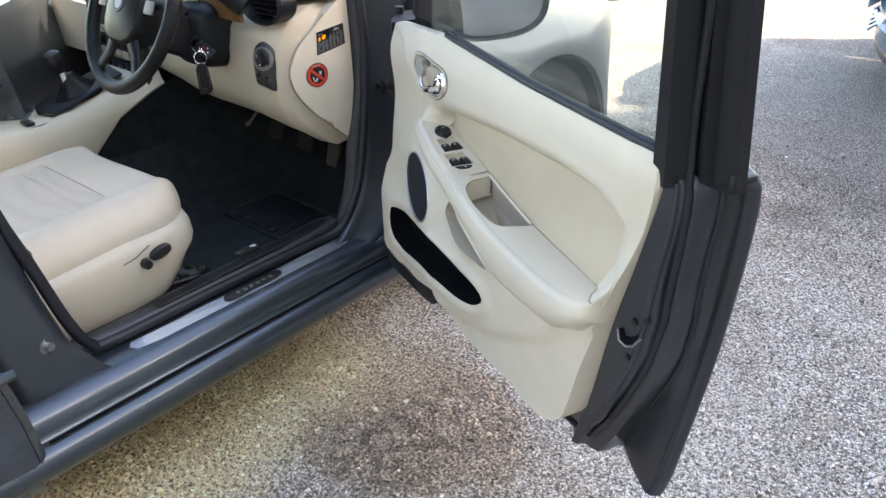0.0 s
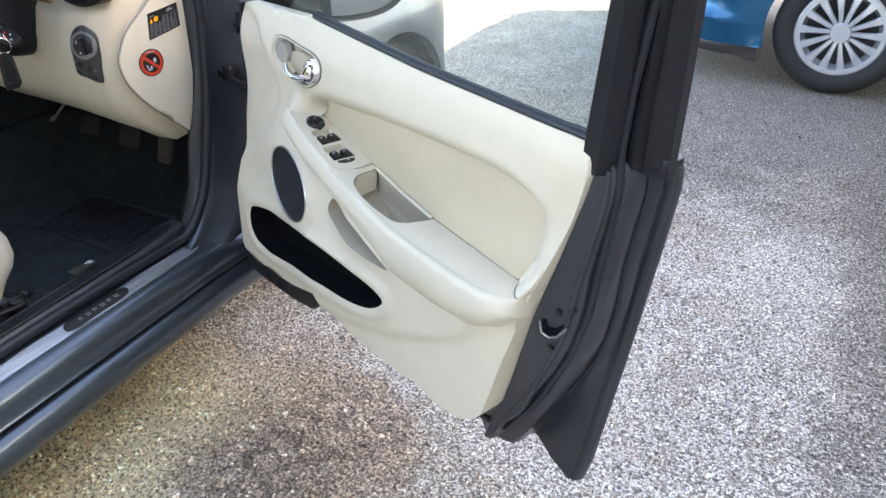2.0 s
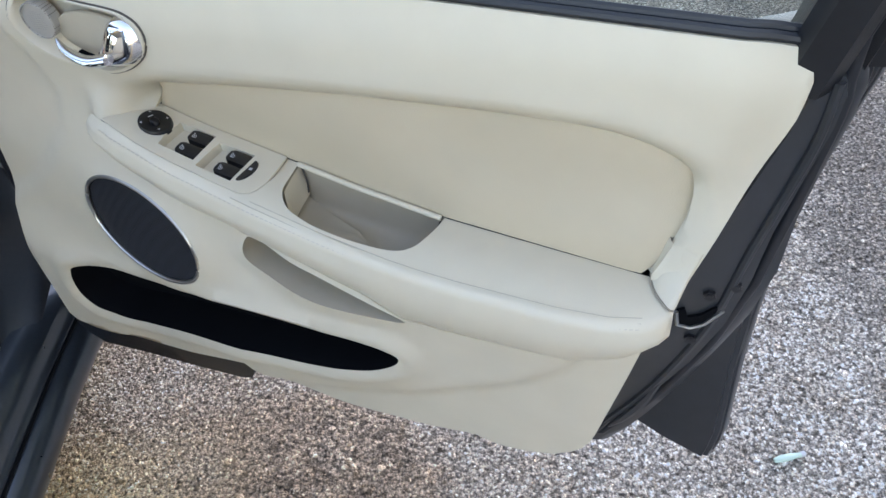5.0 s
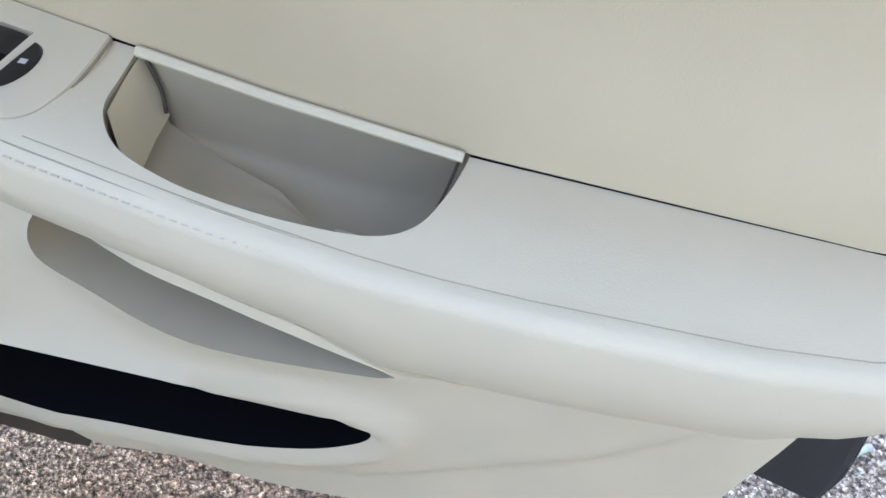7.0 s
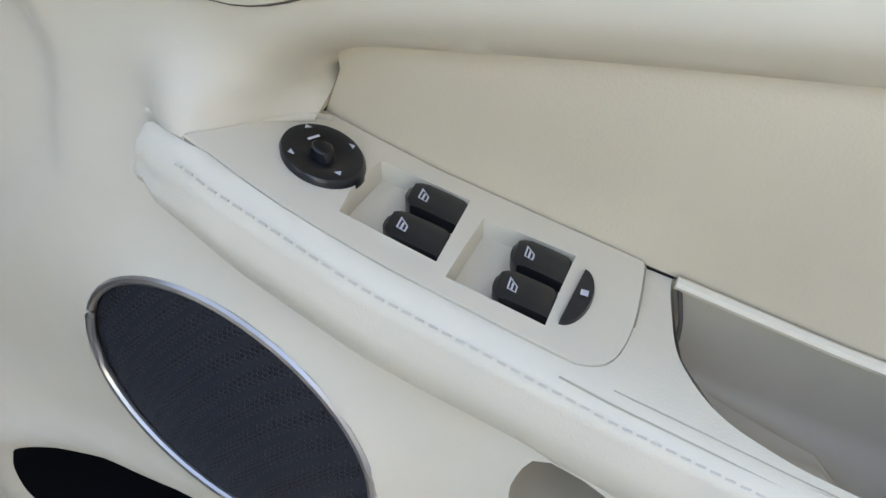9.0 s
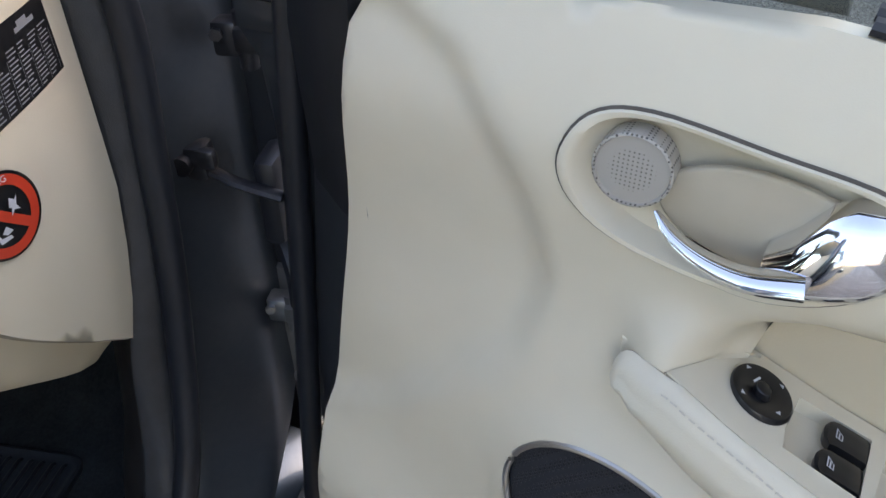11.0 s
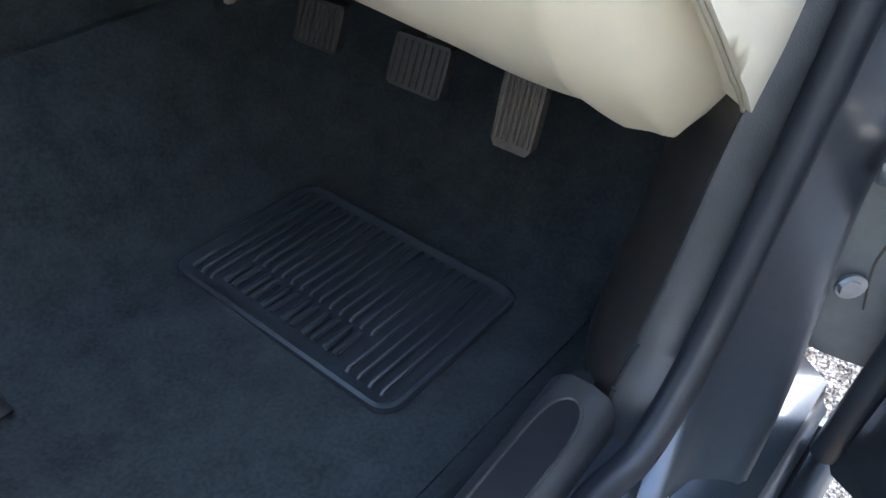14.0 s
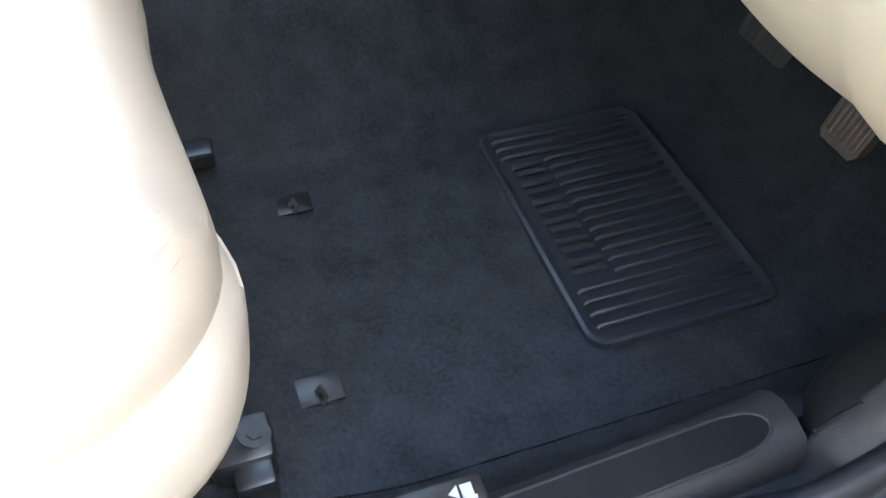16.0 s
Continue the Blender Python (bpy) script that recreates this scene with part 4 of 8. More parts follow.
    tip_a = [top(u, d) for u, d in ((0.400, -0.0630), (0.390, -0.055), (0.378, -0.036), (0.368, -0.020), (0.362, -0.010))]
    tip_b = [dp(u, z, trim_d(u, z) + 0.001) for u, z in ((0.402, 0.7350), (0.392, 0.7365), (0.380, 0.7390), (0.370, 0.7415), (0.360, 0.7440))]
    bm = loft([[p + Vector((0, 0, -0.0025)) for p in tip_a], [(p + q) / 2 + Vector((0, 0, -0.003)) for p, q in zip(tip_a, tip_b)], tip_b], False, False)
    part("armrest_tip", bm, VINYL, door, "cream closing piece at the armrest tip", sharp=60)
    plug = [dp(u, z, -0.030) for u, z in ((0.332, 0.715), (0.331, 0.742), (0.345, 0.743), (0.362, 0.737), (0.362, 0.715))]
    part("armrest_plug", slab(plug, 0.006, Vector((0, -1, 0)), 0.002), VINYL, door)

    # stitching: a dashed row on the roll and two fine seams above it
    def roll(u, off):
        k = max(0.0, (0.012 - off) / 0.012)
        zt = arm_z(u) - 0.009 * (1 - smooth01(u, 0.338, 0.372))
        return dp(u, zt + 0.002 * math.cos((edge_d(u) - off) * 60) - 0.014 * (1 - math.sqrt(1 - min(1.0, k) ** 2)), edge_d(u) - off + 0.0004)

    for off, u0 in ((0.0080, 0.52), (0.0135, 0.54)):
        bm = tube([roll(float(u), off) + Vector((0, 0, -0.0002)) for u in np.linspace(u0, 0.944, 80)], 0.00045, 5)
        part("seam", bm, DARKCREAM, door)
    bm = bmesh.new()
    u = 0.362
    while u < 0.942:
        tube([roll(u, 0.0035) + Vector((0, -0.0002, 0)), roll(u + 0.0036, 0.0035) + Vector((0, -0.0002, 0.0003))], 0.0006, 4, bm)
        u += 0.0054
    part("stitching", bm, THREAD, door, "cream stitching along the armrest")

    # pull cup: upright front wall, bowed back wall and a rounded floor
    rim = [top(u, d) for u, d in cup]
    c = Vector((0.650, 0.02, 0))
    rings = [rim]
    for s, dz in ((0.0, 0.004), (0.015, 0.018), (0.04, 0.034), (0.08, 0.046), (0.15, 0.052), (0.25, 0.055), (0.40, 0.0565), (0.60, 0.057), (0.8, 0.057)):
        ring = []
        for p in rim:
            k = s * (0.25 + 0.75 * smooth01(p.x, 0.56, 0.62)) if s < 0.1 else s
            ring.append(Vector((p.x + (c.x - p.x) * k, p.y + (c.y - p.y) * s, p.z - dz)))
        rings.append(ring)
    bm = loft(rings, True, False)
    bm.verts.ensure_lookup_table()
    n = len(rim)
    low = bm.verts[-n:]
    mid = bm.verts.new(sum((v.co for v in low), Vector()) / n)
    for k in range(n):
        bm.faces.new((low[k], low[(k + 1) % n], mid))
    pull = part("pull_cup", bm, DARKCREAM, door, "deep cream pull cup in the armrest", sharp=100)
    zc = arm_z(0.56)
    part("cup_joint", tube(spline([dp(0.5595, zc + 0.001, -0.0575), dp(0.5625, zc - 0.010, -0.0555), dp(0.5650, zc - 0.022, -0.0535), dp(0.5655, zc - 0.034, -0.050)], 4), 0.0011, 5), SEAM, pull)
    plate = [top(u, d) + Vector((0.0008, 0, -0.0015)) for u, d in ((0.5575, -0.057), (0.5588, -0.036), (0.5632, -0.011), (0.577, 0.0075))]
    part("cup_end_plate", loft([plate, [p + Vector((0.003, -0.0005, -0.018)) for p in plate], [p + Vector((0.006, -0.003, -0.036)) for p in plate]], False, False), LEATHER, pull, "cream end plate of the cup")
    zc = arm_z(0.725)
    part("cup_joint", tube(spline([dp(0.7262, zc + 0.0005, -0.0515), dp(0.7215, zc - 0.014, -0.042), dp(0.7135, zc - 0.030, -0.026), dp(0.7015, zc - 0.044, -0.004)], 5), 0.0009, 5), SEAM, pull)
    part("cup_lip", tube([dp(float(u), arm_z(u) + 0.0008, seam_d(u) + 0.0042) for u in np.linspace(0.5585, 0.727, 30)], 0.0030, 8), LEATHER, pull, "rounded cream lip under the insert")

    # map slot under the armrest
    rim = [dp(u, z, trim_d(u, z)) for u, z in slot]
    rings = [rim, [Vector((p.x, p.y + 0.012, p.z)) for p in rim], [Vector((p.x * 0.96 + 0.6 * 0.04, p.y + 0.055, p.z * 0.9 + 0.057)) for p in rim]]
    bm = loft(rings, True, False)
    bm.verts.ensure_lookup_table()
    bm.faces.new(bm.verts[-len(rim):])
    part("grip_slot", bm, DARKCREAM, door, "recess under the armrest", sharp=70)

    # map pocket
    rim = [dp(u, z, trim_d(u, z)) for u, z in POCKET]
    rings = [rim, [Vector((p.x, p.y + 0.004, p.z)) for p in rim], [Vector((p.x * 0.97 + 0.43 * 0.03, p.y + 0.05, p.z * 0.9 + 0.049)) for p in rim]]
    bm = loft(rings, True, False)
    bm.verts.ensure_lookup_table()
    bm.faces.new(bm.verts[-len(rim):])
    part("map_pocket", bm, FELT, door, "long black felt-lined map pocket", sharp=70)

    # dark foot strip under the card's front
    up = [(0.094, 0.345)] + [(float(u), low_z(u) + 0.004) for u in np.linspace(0.104, 0.44, 24)] + [(0.449, 0.385)]
    dn = [(0.447, 0.362), (0.436, 0.341), (0.41, 0.326), (0.30, 0.289), (0.20, 0.275), (0.13, 0.283), (0.105, 0.298), (0.094, 0.312)]
    lp = up + dn
    bm = bmesh.new()
    loft([[dp(u, z, -0.05) for u, z in lp], [dp(u, z, trim_d(u, max(z, low_z(u))) - 0.004) for u, z in lp]], True, False, bm)
    sheet(lp, [], 0.02, lambda u, z: dp(u, z, trim_d(u, max(z, low_z(u))) - 0.004), bm)
    bmesh.ops.remove_doubles(bm, verts=bm.verts[:], dist=0.0003)
    part("foot_strip", bm, BLACK, door, "black plastic foot strip", sharp=50)

    # speaker
    ring = [dp(u, z, trim_d(u, z) - 0.001) for u, z in SPK]
    bm = tube(ring, 0.0024, 8, closed=True)
    loft([ring, [Vector((p.x, p.y + 0.006, p.z)) for p in ring]], True, False, bm)
    part("speaker_ring", bm, SATINBRIGHT, door, "thin satin metal ring")
    big = [(SPK_C[0] + (u - SPK_C[0]) * 0.975, SPK_C[1] + (z - SPK_C[1]) * 0.975) for u, z in SPK]
    ga, gb, gc = SPK_FIT
    bm = sheet(big, [], 0.012, lambda u, z: dp(u, z, float(gc + ga * (u - SPK_C[0]) + gb * (z - SPK_C[1])) - 0.003 + 0.004 * (1 - min(1, math.hypot(u - SPK_C[0], z - SPK_C[1]) / 0.085) ** 2)))
    part("speaker_grille", bm, GRILLE, door, "oval black speaker grille", sharp=80)

    # switch panel on the armrest
    sp = lambda u, d, h=0.0: dp(u, arm_z(u) + 0.0024 + h, d)
    cu, cd = np.mean([p[0] for p in swp]), np.mean([p[1] for p in swp])
    swi = [(cu + (u - cu) * 0.993, cd + (d - cd) * 0.982) for u, d in swp]
    wells = [[(0.4265, -0.0485), (0.4665, -0.0495), (0.4655, -0.0275), (0.4645, -0.0065), (0.424, -0.0085), (0.423, -0.022)],
             [(0.4745, -0.0425), (0.5150, -0.0440), (0.5125, -0.0205), (0.5105, 0.0015), (0.470, -0.001), (0.472, -0.022)]]
    bm = sheet(swi, wells, 0.009, sp)
    loft([[sp(u, d) for u, d in swi], [sp(u, d, -0.004) for u, d in swp], [sp(u, d, -0.008) for u, d in swp]], True, False, bm)
    for w in wells:
        top_ring = [sp(u, d) for u, d in w]
        deep = [sp(u, d, -0.007 if i not in (0, 4, 5) else -0.011) for i, (u, d) in enumerate(w)]
        loft([top_ring, deep], True, False, bm)
        bm.faces.new([bm.verts.new(p) for p in deep])
    bmesh.ops.remove_doubles(bm, verts=bm.verts[:], dist=0.0002)
    part("switch_panel", bm, VINYL, door, "cream panel with window switches", sharp=45)
    bm = tube([sp(u, d, -0.0022) for u, d in swp], 0.0008, 5, closed=True)
    part("seam", bm, GROOVE, door)

    def switch(u0, d0, L=0.0245, W=0.0165):
        """A window rocker with its small white window sign."""
        sl = (arm_z(u0 + 0.012) - arm_z(u0)) / 0.012
        bm = bmesh.new()
        prof = [(0.0, -0.006), (0.0, -0.0005), (0.002, 0.0014), (0.007, 0.0021), (0.016, 0.0014), (L - 0.002, 0.0006), (L, -0.0010), (L, -0.006)]
        rings = []
        for k in range(7):
            v = -W / 2 + W * k / 6
            nose = 0.004 * (abs(v) / (W / 2)) ** 3
            pin = 0.0008 * (abs(v) / (W / 2)) ** 4
            rings.append([sp(u0 + max(x, nose), d0 + v + x * -0.08, (0 if h < -0.003 else h - pin)) if h > -0.003 else sp(u0 + max(x, nose), d0 + v + x * -0.08, h) for x, h in prof])
        loft(rings, True, True, bm)
        q = lambda a, b: sp(u0 + 0.006 + a, d0 - b, 0.0027 - a * 0.10)
        for ps in ([(0, -0.0035), (0.0035, -0.0035), (0.0035, -0.0030), (0, -0.0030)], [(0, -0.0035), (0.0006, -0.0035), (0.0006, 0.0028), (0, 0.0034)],
                   [(0.0032, -0.0035), (0.0038, -0.0035), (0.0038, 0.0002), (0.0032, 0.0002)], [(0, 0.0034), (0, 0.0028), (0.0034, -0.0002), (0.0038, 0.0002)], [(0.0014, -0.003), (0.0022, -0.003), (0.0022, 0.0006), (0.0014, 0.001)]):
            bm.faces.new([bm.verts.new(q(a, b)) for a, b in ps]).material_index = 1
        return part("window_switch", bm, [SWITCH, ICON], door, "black window rocker with a white sign")

    for u0, d0 in ((0.4418, -0.0378), (0.4400, -0.0160), (0.4895, -0.0310), (0.4872, -0.0095)):
        switch(u0, d0)
    # child lock button: half moon
    bm = bmesh.new()
    arc = [(0.5175 + 0.0085 * math.sin(q) ** 1.0, -0.0195 - 0.0185 * math.cos(q)) for q in np.linspace(0, math.pi, 14)]
    arc = [(u - 0.15 * (d + 0.02) * 1.0, d) for u, d in arc]
    low = [sp(u, d, -0.002) for u, d in arc]
    hi = [sp(0.5205 + (u - 0.5205) * 0.86, -0.0195 + (d + 0.0195) * 0.9, 0.0020) for u, d in arc]
    loft([low, hi], True, True, bm)
    q = [sp(0.5205 + a, -0.0235 + b, 0.0024) for a, b in ((0, 0), (0.0032, -0.0004), (0.0032, 0.0030), (0, 0.0036))]
    bm.faces.new([bm.verts.new(p) for p in q]).material_index = 1
    part("lock_switch", bm, [SWITCH, ICON], door, "black half-moon lock button")
    # mirror dial
    mc = (0.4075, -0.0325)
    ring = lambda r, h: [sp(mc[0] + r * math.cos(q), mc[1] + r * 1.02 * math.sin(q), h) for q in (2 * math.pi * k / 40 for k in range(40))]
    bm = loft([ring(0.0172, -0.002), ring(0.0172, 0.002), ring(0.0163, 0.0036), ring(0.0120, 0.0040), ring(0.0062, 0.0016), ring(0.0048, 0.0014), ring(0.0044, 0.0055), ring(0.0036, 0.0062)], True, True)
    for a in (0.7, 2.3, 3.85, 5.4):
        ca, sa = math.cos(a), math.sin(a)
        tri_pts = [sp(mc[0] + r * ca - w * sa, mc[1] + r * sa + w * ca, 0.0046) for r, w in ((0.0150, 0.0), (0.0128, 0.0017), (0.0128, -0.0017))]
        bm.faces.new([bm.verts.new(p) for p in tri_pts]).material_index = 1
    bm.faces.new([bm.verts.new(sp(mc[0] + a, mc[1] + b, 0.0068)) for a, b in ((-0.0062, 0.0005), (-0.0052, 0.0012), (-0.0025, -0.0042), (-0.0036, -0.0048))]).material_index = 1
    part("mirror_dial", bm, [SWITCH, ICON], door, "round black mirror dial")

    # inner handle: recessed bezel, tweeter, chrome lever
    bz = [dp(u, z, trim_d(u, z) + 0.0035) for u, z in BEZEL]
    c = dp(0.366, 0.834, trim_d(0.366, 0.834))
    shrink = lambda s, dd: [Vector((c.x + (p.x - c.x) * s, p.y + dd, c.z + (p.z - c.z) * s)) for p in bz]
    bm = loft([shrink(1.0, 0.010), shrink(1.0, 0.001), shrink(0.985, 0.0), shrink(0.93, 0.0005), shrink(0.90, 0.004), shrink(0.80, 0.014), shrink(0.5, 0.018)], True, False)
    bm.verts.ensure_lookup_table()
    bm.faces.new(bm.verts[-len(bz):])
    part("handle_bezel", bm, VINYL, door, "oval cream handle bezel", sharp=50)
    bm = tube(shrink(1.004, 0.003), 0.0014, 5, closed=True)
    part("seam", bm, SEAM, door)
    y0 = c.y
    bm = loft([[Vector((0.321 + r * math.cos(q), y0 + h, 0.846 + r * math.sin(q))) for q in (2 * math.pi * k / 36 for k in range(36))] for r, h in ((0.0200, 0.012), (0.0200, -0.0005), (0.0188, -0.0012), (0.0182, 0.0008), (0.010, 0.0), (0.004, 0.0))], True, True)
    part("tweeter", bm, TWEETER, door, "round grey tweeter mesh")
    blade = spline([(0.336, y0 - 0.002, 0.829), (0.348, y0 - 0.009, 0.822), (0.366, y0 - 0.014, 0.817), (0.386, y0 - 0.016, 0.816), (0.408, y0 - 0.014, 0.820)], 5)
    n = len(blade)
    bm = tube(blade, [0.0012 + 0.0088 * (i / (n - 1)) ** 0.7 for i in range(n)], 12, flat=0.62)
    part("handle_lever", bm, CHROME, door, "curved chrome door lever")
    rings = []
    for u, zl, zh, out in ((0.388, 0.8105, 0.8235, 0.012), (0.399, 0.8075, 0.836, 0.017), (0.409, 0.8065, 0.851, 0.019), (0.418, 0.8075, 0.8565, 0.018), (0.430, 0.811, 0.8575, 0.016), (0.440, 0.818, 0.8545, 0.012), (0.4455, 0.828, 0.848, 0.006)):
        zm, hh = (zl + zh) / 2, (zh - zl) / 2
        rings.append([Vector((u, y0 + 0.008 - (out + 0.004) * max(0.0, math.cos(a)) ** 0.55 * (1 - 0.25 * math.sin(a)), zm + hh * math.sin(a))) for a in (math.pi * (j / 12 - 0.5) for j in range(13))])
    bm = loft(rings, True, True)
    part("handle_pivot", bm, CHROME, door, "chrome lever boss", sharp=30)
    # dark bar painting in the dark reflection under the chrome lever
    gap = [Vector((u, y0 + 0.006, z)) for u, z in ((0.350, 0.810), (0.372, 0.802), (0.400, 0.800), (0.425, 0.806), (0.440, 0.816))]
    part("handle_dark_bar", tube(gap, 0.0045, 8, flat=0.6), FELT, door, "dark bar painting the reflection under the lever")
    cup_p = [dp(0.385 + 0.052 * math.cos(q), 0.830 + 0.026 * math.sin(q) - 0.004 * math.cos(q), trim_d(0.385, 0.83) - 0.011) for q in (2 * math.pi * k / 30 for k in range(30))]
    bm = slab(cup_p, 0.004, Vector((0, -1, 0)), 0.002)
    part("handle_cup", bm, DARKCREAM, door)

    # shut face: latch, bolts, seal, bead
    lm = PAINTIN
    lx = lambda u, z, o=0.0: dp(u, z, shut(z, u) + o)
    bm = slab([lx(u, z, 0.0005) for u, z in ((0.972, 0.566), (0.979, 0.570), (0.983, 0.556), (0.996, 0.560), (1.010, 0.574), (1.015, 0.568), (1.000, 0.546), (0.988, 0.540), (0.976, 0.544))], 0.004, Vector((0, -1, 0)), 0.0015)
    part("latch", bm, FELT, door, "door latch opening")
    bm = tube([lx(u, z, 0.005) for u, z in ((0.972, 0.566), (0.975, 0.545), (0.988, 0.540), (1.001, 0.547), (1.016, 0.570))], 0.0024, 6)
    part("latch_plate", bm, STEEL, door, "bright steel latch plate")
    for u, z in ((1.000, 0.592), (1.022, 0.606), (0.990, 0.518)):
        bm = disc(lx(u, z, 0.001), (0.12, -1, 0), 0.0065, 0.004, 6)
        disc(lx(u, z, 0.004), (0.12, -1, 0), 0.004, 0.002, 16, bm=bm)
        part("bolt", bm, GREASE, door)

    path = [dp(edge_r(z) + (face_g(z) + 0.05) * (outer_u(z) - edge_r(z)) + 0.003 * math.sin(z * 21), float(z), -0.058 - 0.024 * face_g(z)) for z in np.linspace(0.285, 0.84, 36)]
    path = spline([dp(0.60, 0.272, -0.06), dp(0.80, 0.274, -0.06), dp(0.885, 0.278, -0.06)], 5) + path + [dp(1.064, 0.88, -0.066), dp(1.080, 0.96, -0.048), dp(1.105, 1.06, -0.026), dp(1.14, 1.20, 0.004)]
    bm = tube(path, 0.0058, 10)
    part("door_seal", bm, RUBBER, door, "black rubber door seal along the shut face")
    path = [dp(edge_r(z) + (face_g(z) + 0.235) * (outer_u(z) - edge_r(z)), float(z), -0.106 - 0.020 * face_g(z)) for z in np.linspace(0.40, 0.84, 26)] + [dp(1.090, 0.90, -0.088), dp(1.105, 1.0, -0.064), dp(1.13, 1.12, -0.038)]
    bm = tube(path, 0.0050, 8)
    part("door_seal", bm, RUBBER, door, "thin black outer seal")
    path = spline([dp(edge_r(z) + 0.80 * face_g(z) * (outer_u(z) - edge_r(z)), z, shut(z, edge_r(z) + 0.80 * face_g(z) * (outer_u(z) - edge_r(z))) + 0.001) for z in (0.275, 0.33, 0.39, 0.46, 0.55, 0.66, 0.78, 0.845)], 5)
    bm = tube(path, 0.0045, 8)
    part("pressed_bead", bm, PAINTIN, door)
    bm = tube([dp(outer_u(z) - 0.007, float(z), outer_d(z) + 0.0115) for z in np.linspace(0.255, 0.83, 30)], 0.0018, 6)
    part("hem_bead", bm, PAINTIN, door)
    bm = box(1.098, 0.118, 0.850, 0.026, 0.05, 0.012, 0.004)
    box(1.108, 0.100, 0.856, 0.012, 0.016, 0.02, 0.004, bm)
    part("seal_end_cap", bm, BLACK, door)
    # fold pressed into the lower corner
    bm = tube(spline([dp(0.915, 0.318, -0.048), dp(0.935, 0.350, -0.050), dp(0.955, 0.392, -0.052), dp(0.975, 0.45, -0.056)], 6), [0.0015 + 0.005 * math.sin(math.pi * i / 18) for i in range(19)], 8)
    part("pressed_rib", bm, PAINTIN, door)

    # window frame, belt seal, glass, mirror
    rings = []
    for z in (0.835, 0.855, 0.875, 0.92, 1.0, 1.1, 1.2, 1.31):
        a, b = 1.020 + 0.24 * (z - 0.875), 1.111 + 0.13 * (z - 0.842)
        w = b - a
        k = 0.225 * (z - 0.86)
        sec = [(a - 0.004, -0.052), (a + 0.06 * w, -0.040), (a + 0.32 * w, -0.038), (a + 0.44 * w, -0.052), (a + 0.47 * w, -0.078), (a + 0.62 * w, -0.074), (a + 0.68 * w, -0.090), (b - 0.010, -0.092), (b, -0.100), (b, -0.118), (b - 0.01, -0.128), (a + 0.2 * w, -0.120), (a, -0.105), (a + 0.002, -0.078), (a + 0.002, -0.070)]
        rings.append([dp(u, z, d + k) for u, d in sec])
    bm = loft(rings, True, True)
    part("window_frame", bm, BLACK, door, "black door window frame", sharp=40)
    top = spline([(1.14, -0.02, 1.30), (0.95, -0.03, 1.35), (0.65, -0.02, 1.31), (0.38, 0.03, 1.14), (0.24, 0.10, 0.985)], 6)
    bm = tube(top, 0.028, 10)
    part("window_frame", bm, BLACK, door, "black upper door frame")
    path = [dp(float(u), top_z(u) + 0.004, trim_d(u, top_z(u)) - 0.004) for u in np.linspace(0.40, 1.035, 40)]
    bm = tube(path, 0.0042, 8)
    tube([p + Vector((0, 0.008, 0.003)) for p in path], 0.0042, 8, bm)
    part("belt_seal", bm, RUBBER, door, "black window belt seal")
    bm = bmesh.new()
    g = [(0.30, 0.90), (0.62, 0.885), (1.022, 0.865), (1.072, 1.07), (1.12, 1.28), (0.95, 1.33), (0.65, 1.28), (0.42, 1.14)]
    loft([[dp(u, z, -0.074 + 0.20 * (z - 0.88)) for u, z in g], [dp(u, z, -0.078 + 0.20 * (z - 0.88)) for u, z in g]], True, True, bm)
    gl = part("window_glass", bm, GLASS, door, "slightly dusty tinted side window")
    gl.visible_shadow = False
    sail = [(0.190, 0.925), (0.39, 0.915), (0.385, 0.96), (0.36, 1.02), (0.30, 1.07), (0.21, 0.99)]
    bm = slab([dp(u, z, -0.098) for u, z in sail], 0.022, Vector((0, -1, 0)), 0.006)
    part("mirror_sail", bm, BLACK, door, "black triangular mirror cover")
    # door mirror outside the glass, facing back along the door
    mo = [(-0.118 + 0.0, 0.985), (-0.128, 0.905), (-0.165, 0.868), (-0.24, 0.855), (-0.33, 0.858), (-0.385, 0.885), (-0.40, 0.94), (-0.385, 1.0), (-0.33, 1.035), (-0.2, 1.035)]
    lp = closed_spline([(d, z, 0) for d, z in mo], 5)
    rings = []
    cx = Vector((-0.255, 0.945))
    for du, s in ((0.0, 0.93), (0.004, 1.0), (-0.02, 1.03), (-0.06, 0.97), (-0.10, 0.78), (-0.125, 0.45)):
        rings.append([dp(0.245 + du, cx[1] + (p.y - cx[1]) * s, cx[0] + (p.x - cx[0]) * s) for p in lp])
    bm = loft(rings, True, True)
    part("mirror_housing", bm, BLACK, door, "door mirror housing")
    bm = slab([dp(0.2465, cx[1] + (p.y - cx[1]) * 0.86, cx[0] + (p.x - cx[0]) * 0.87) for p in lp], 0.004, Vector((1, 0, 0)), 0.001)
    part("mirror_glass", bm, CHROME, door, "mirror glass")
    bm = tube([dp(0.24, 0.93, -0.08), dp(0.225, 0.935, -0.14)], 0.03, 10, flat=1.4)
    part("mirror_arm", bm, BLACK, door)
    # front edge lining of the door
    bm = bmesh.new()
    rings = []
    for z in (0.30, 0.45, 0.56, 0.73, 0.735, 0.85, 0.905):
        f = front_u(z) - (0.02 if z > 0.8 else 0.0)
        rings.append([dp(u, z, d) for u, d in ((f + 0.02, -0.045), (f - 0.012, -0.058), (f - 0.055, -0.085), (f - 0.085, -0.12), (f - 0.08, -0.16), (f + 0.02, -0.16))])
    loft(rings, True, True, bm)
    for fc in bm.faces:
        fc.material_index = 1 if fc.calc_center_median().z > 0.733 else 0
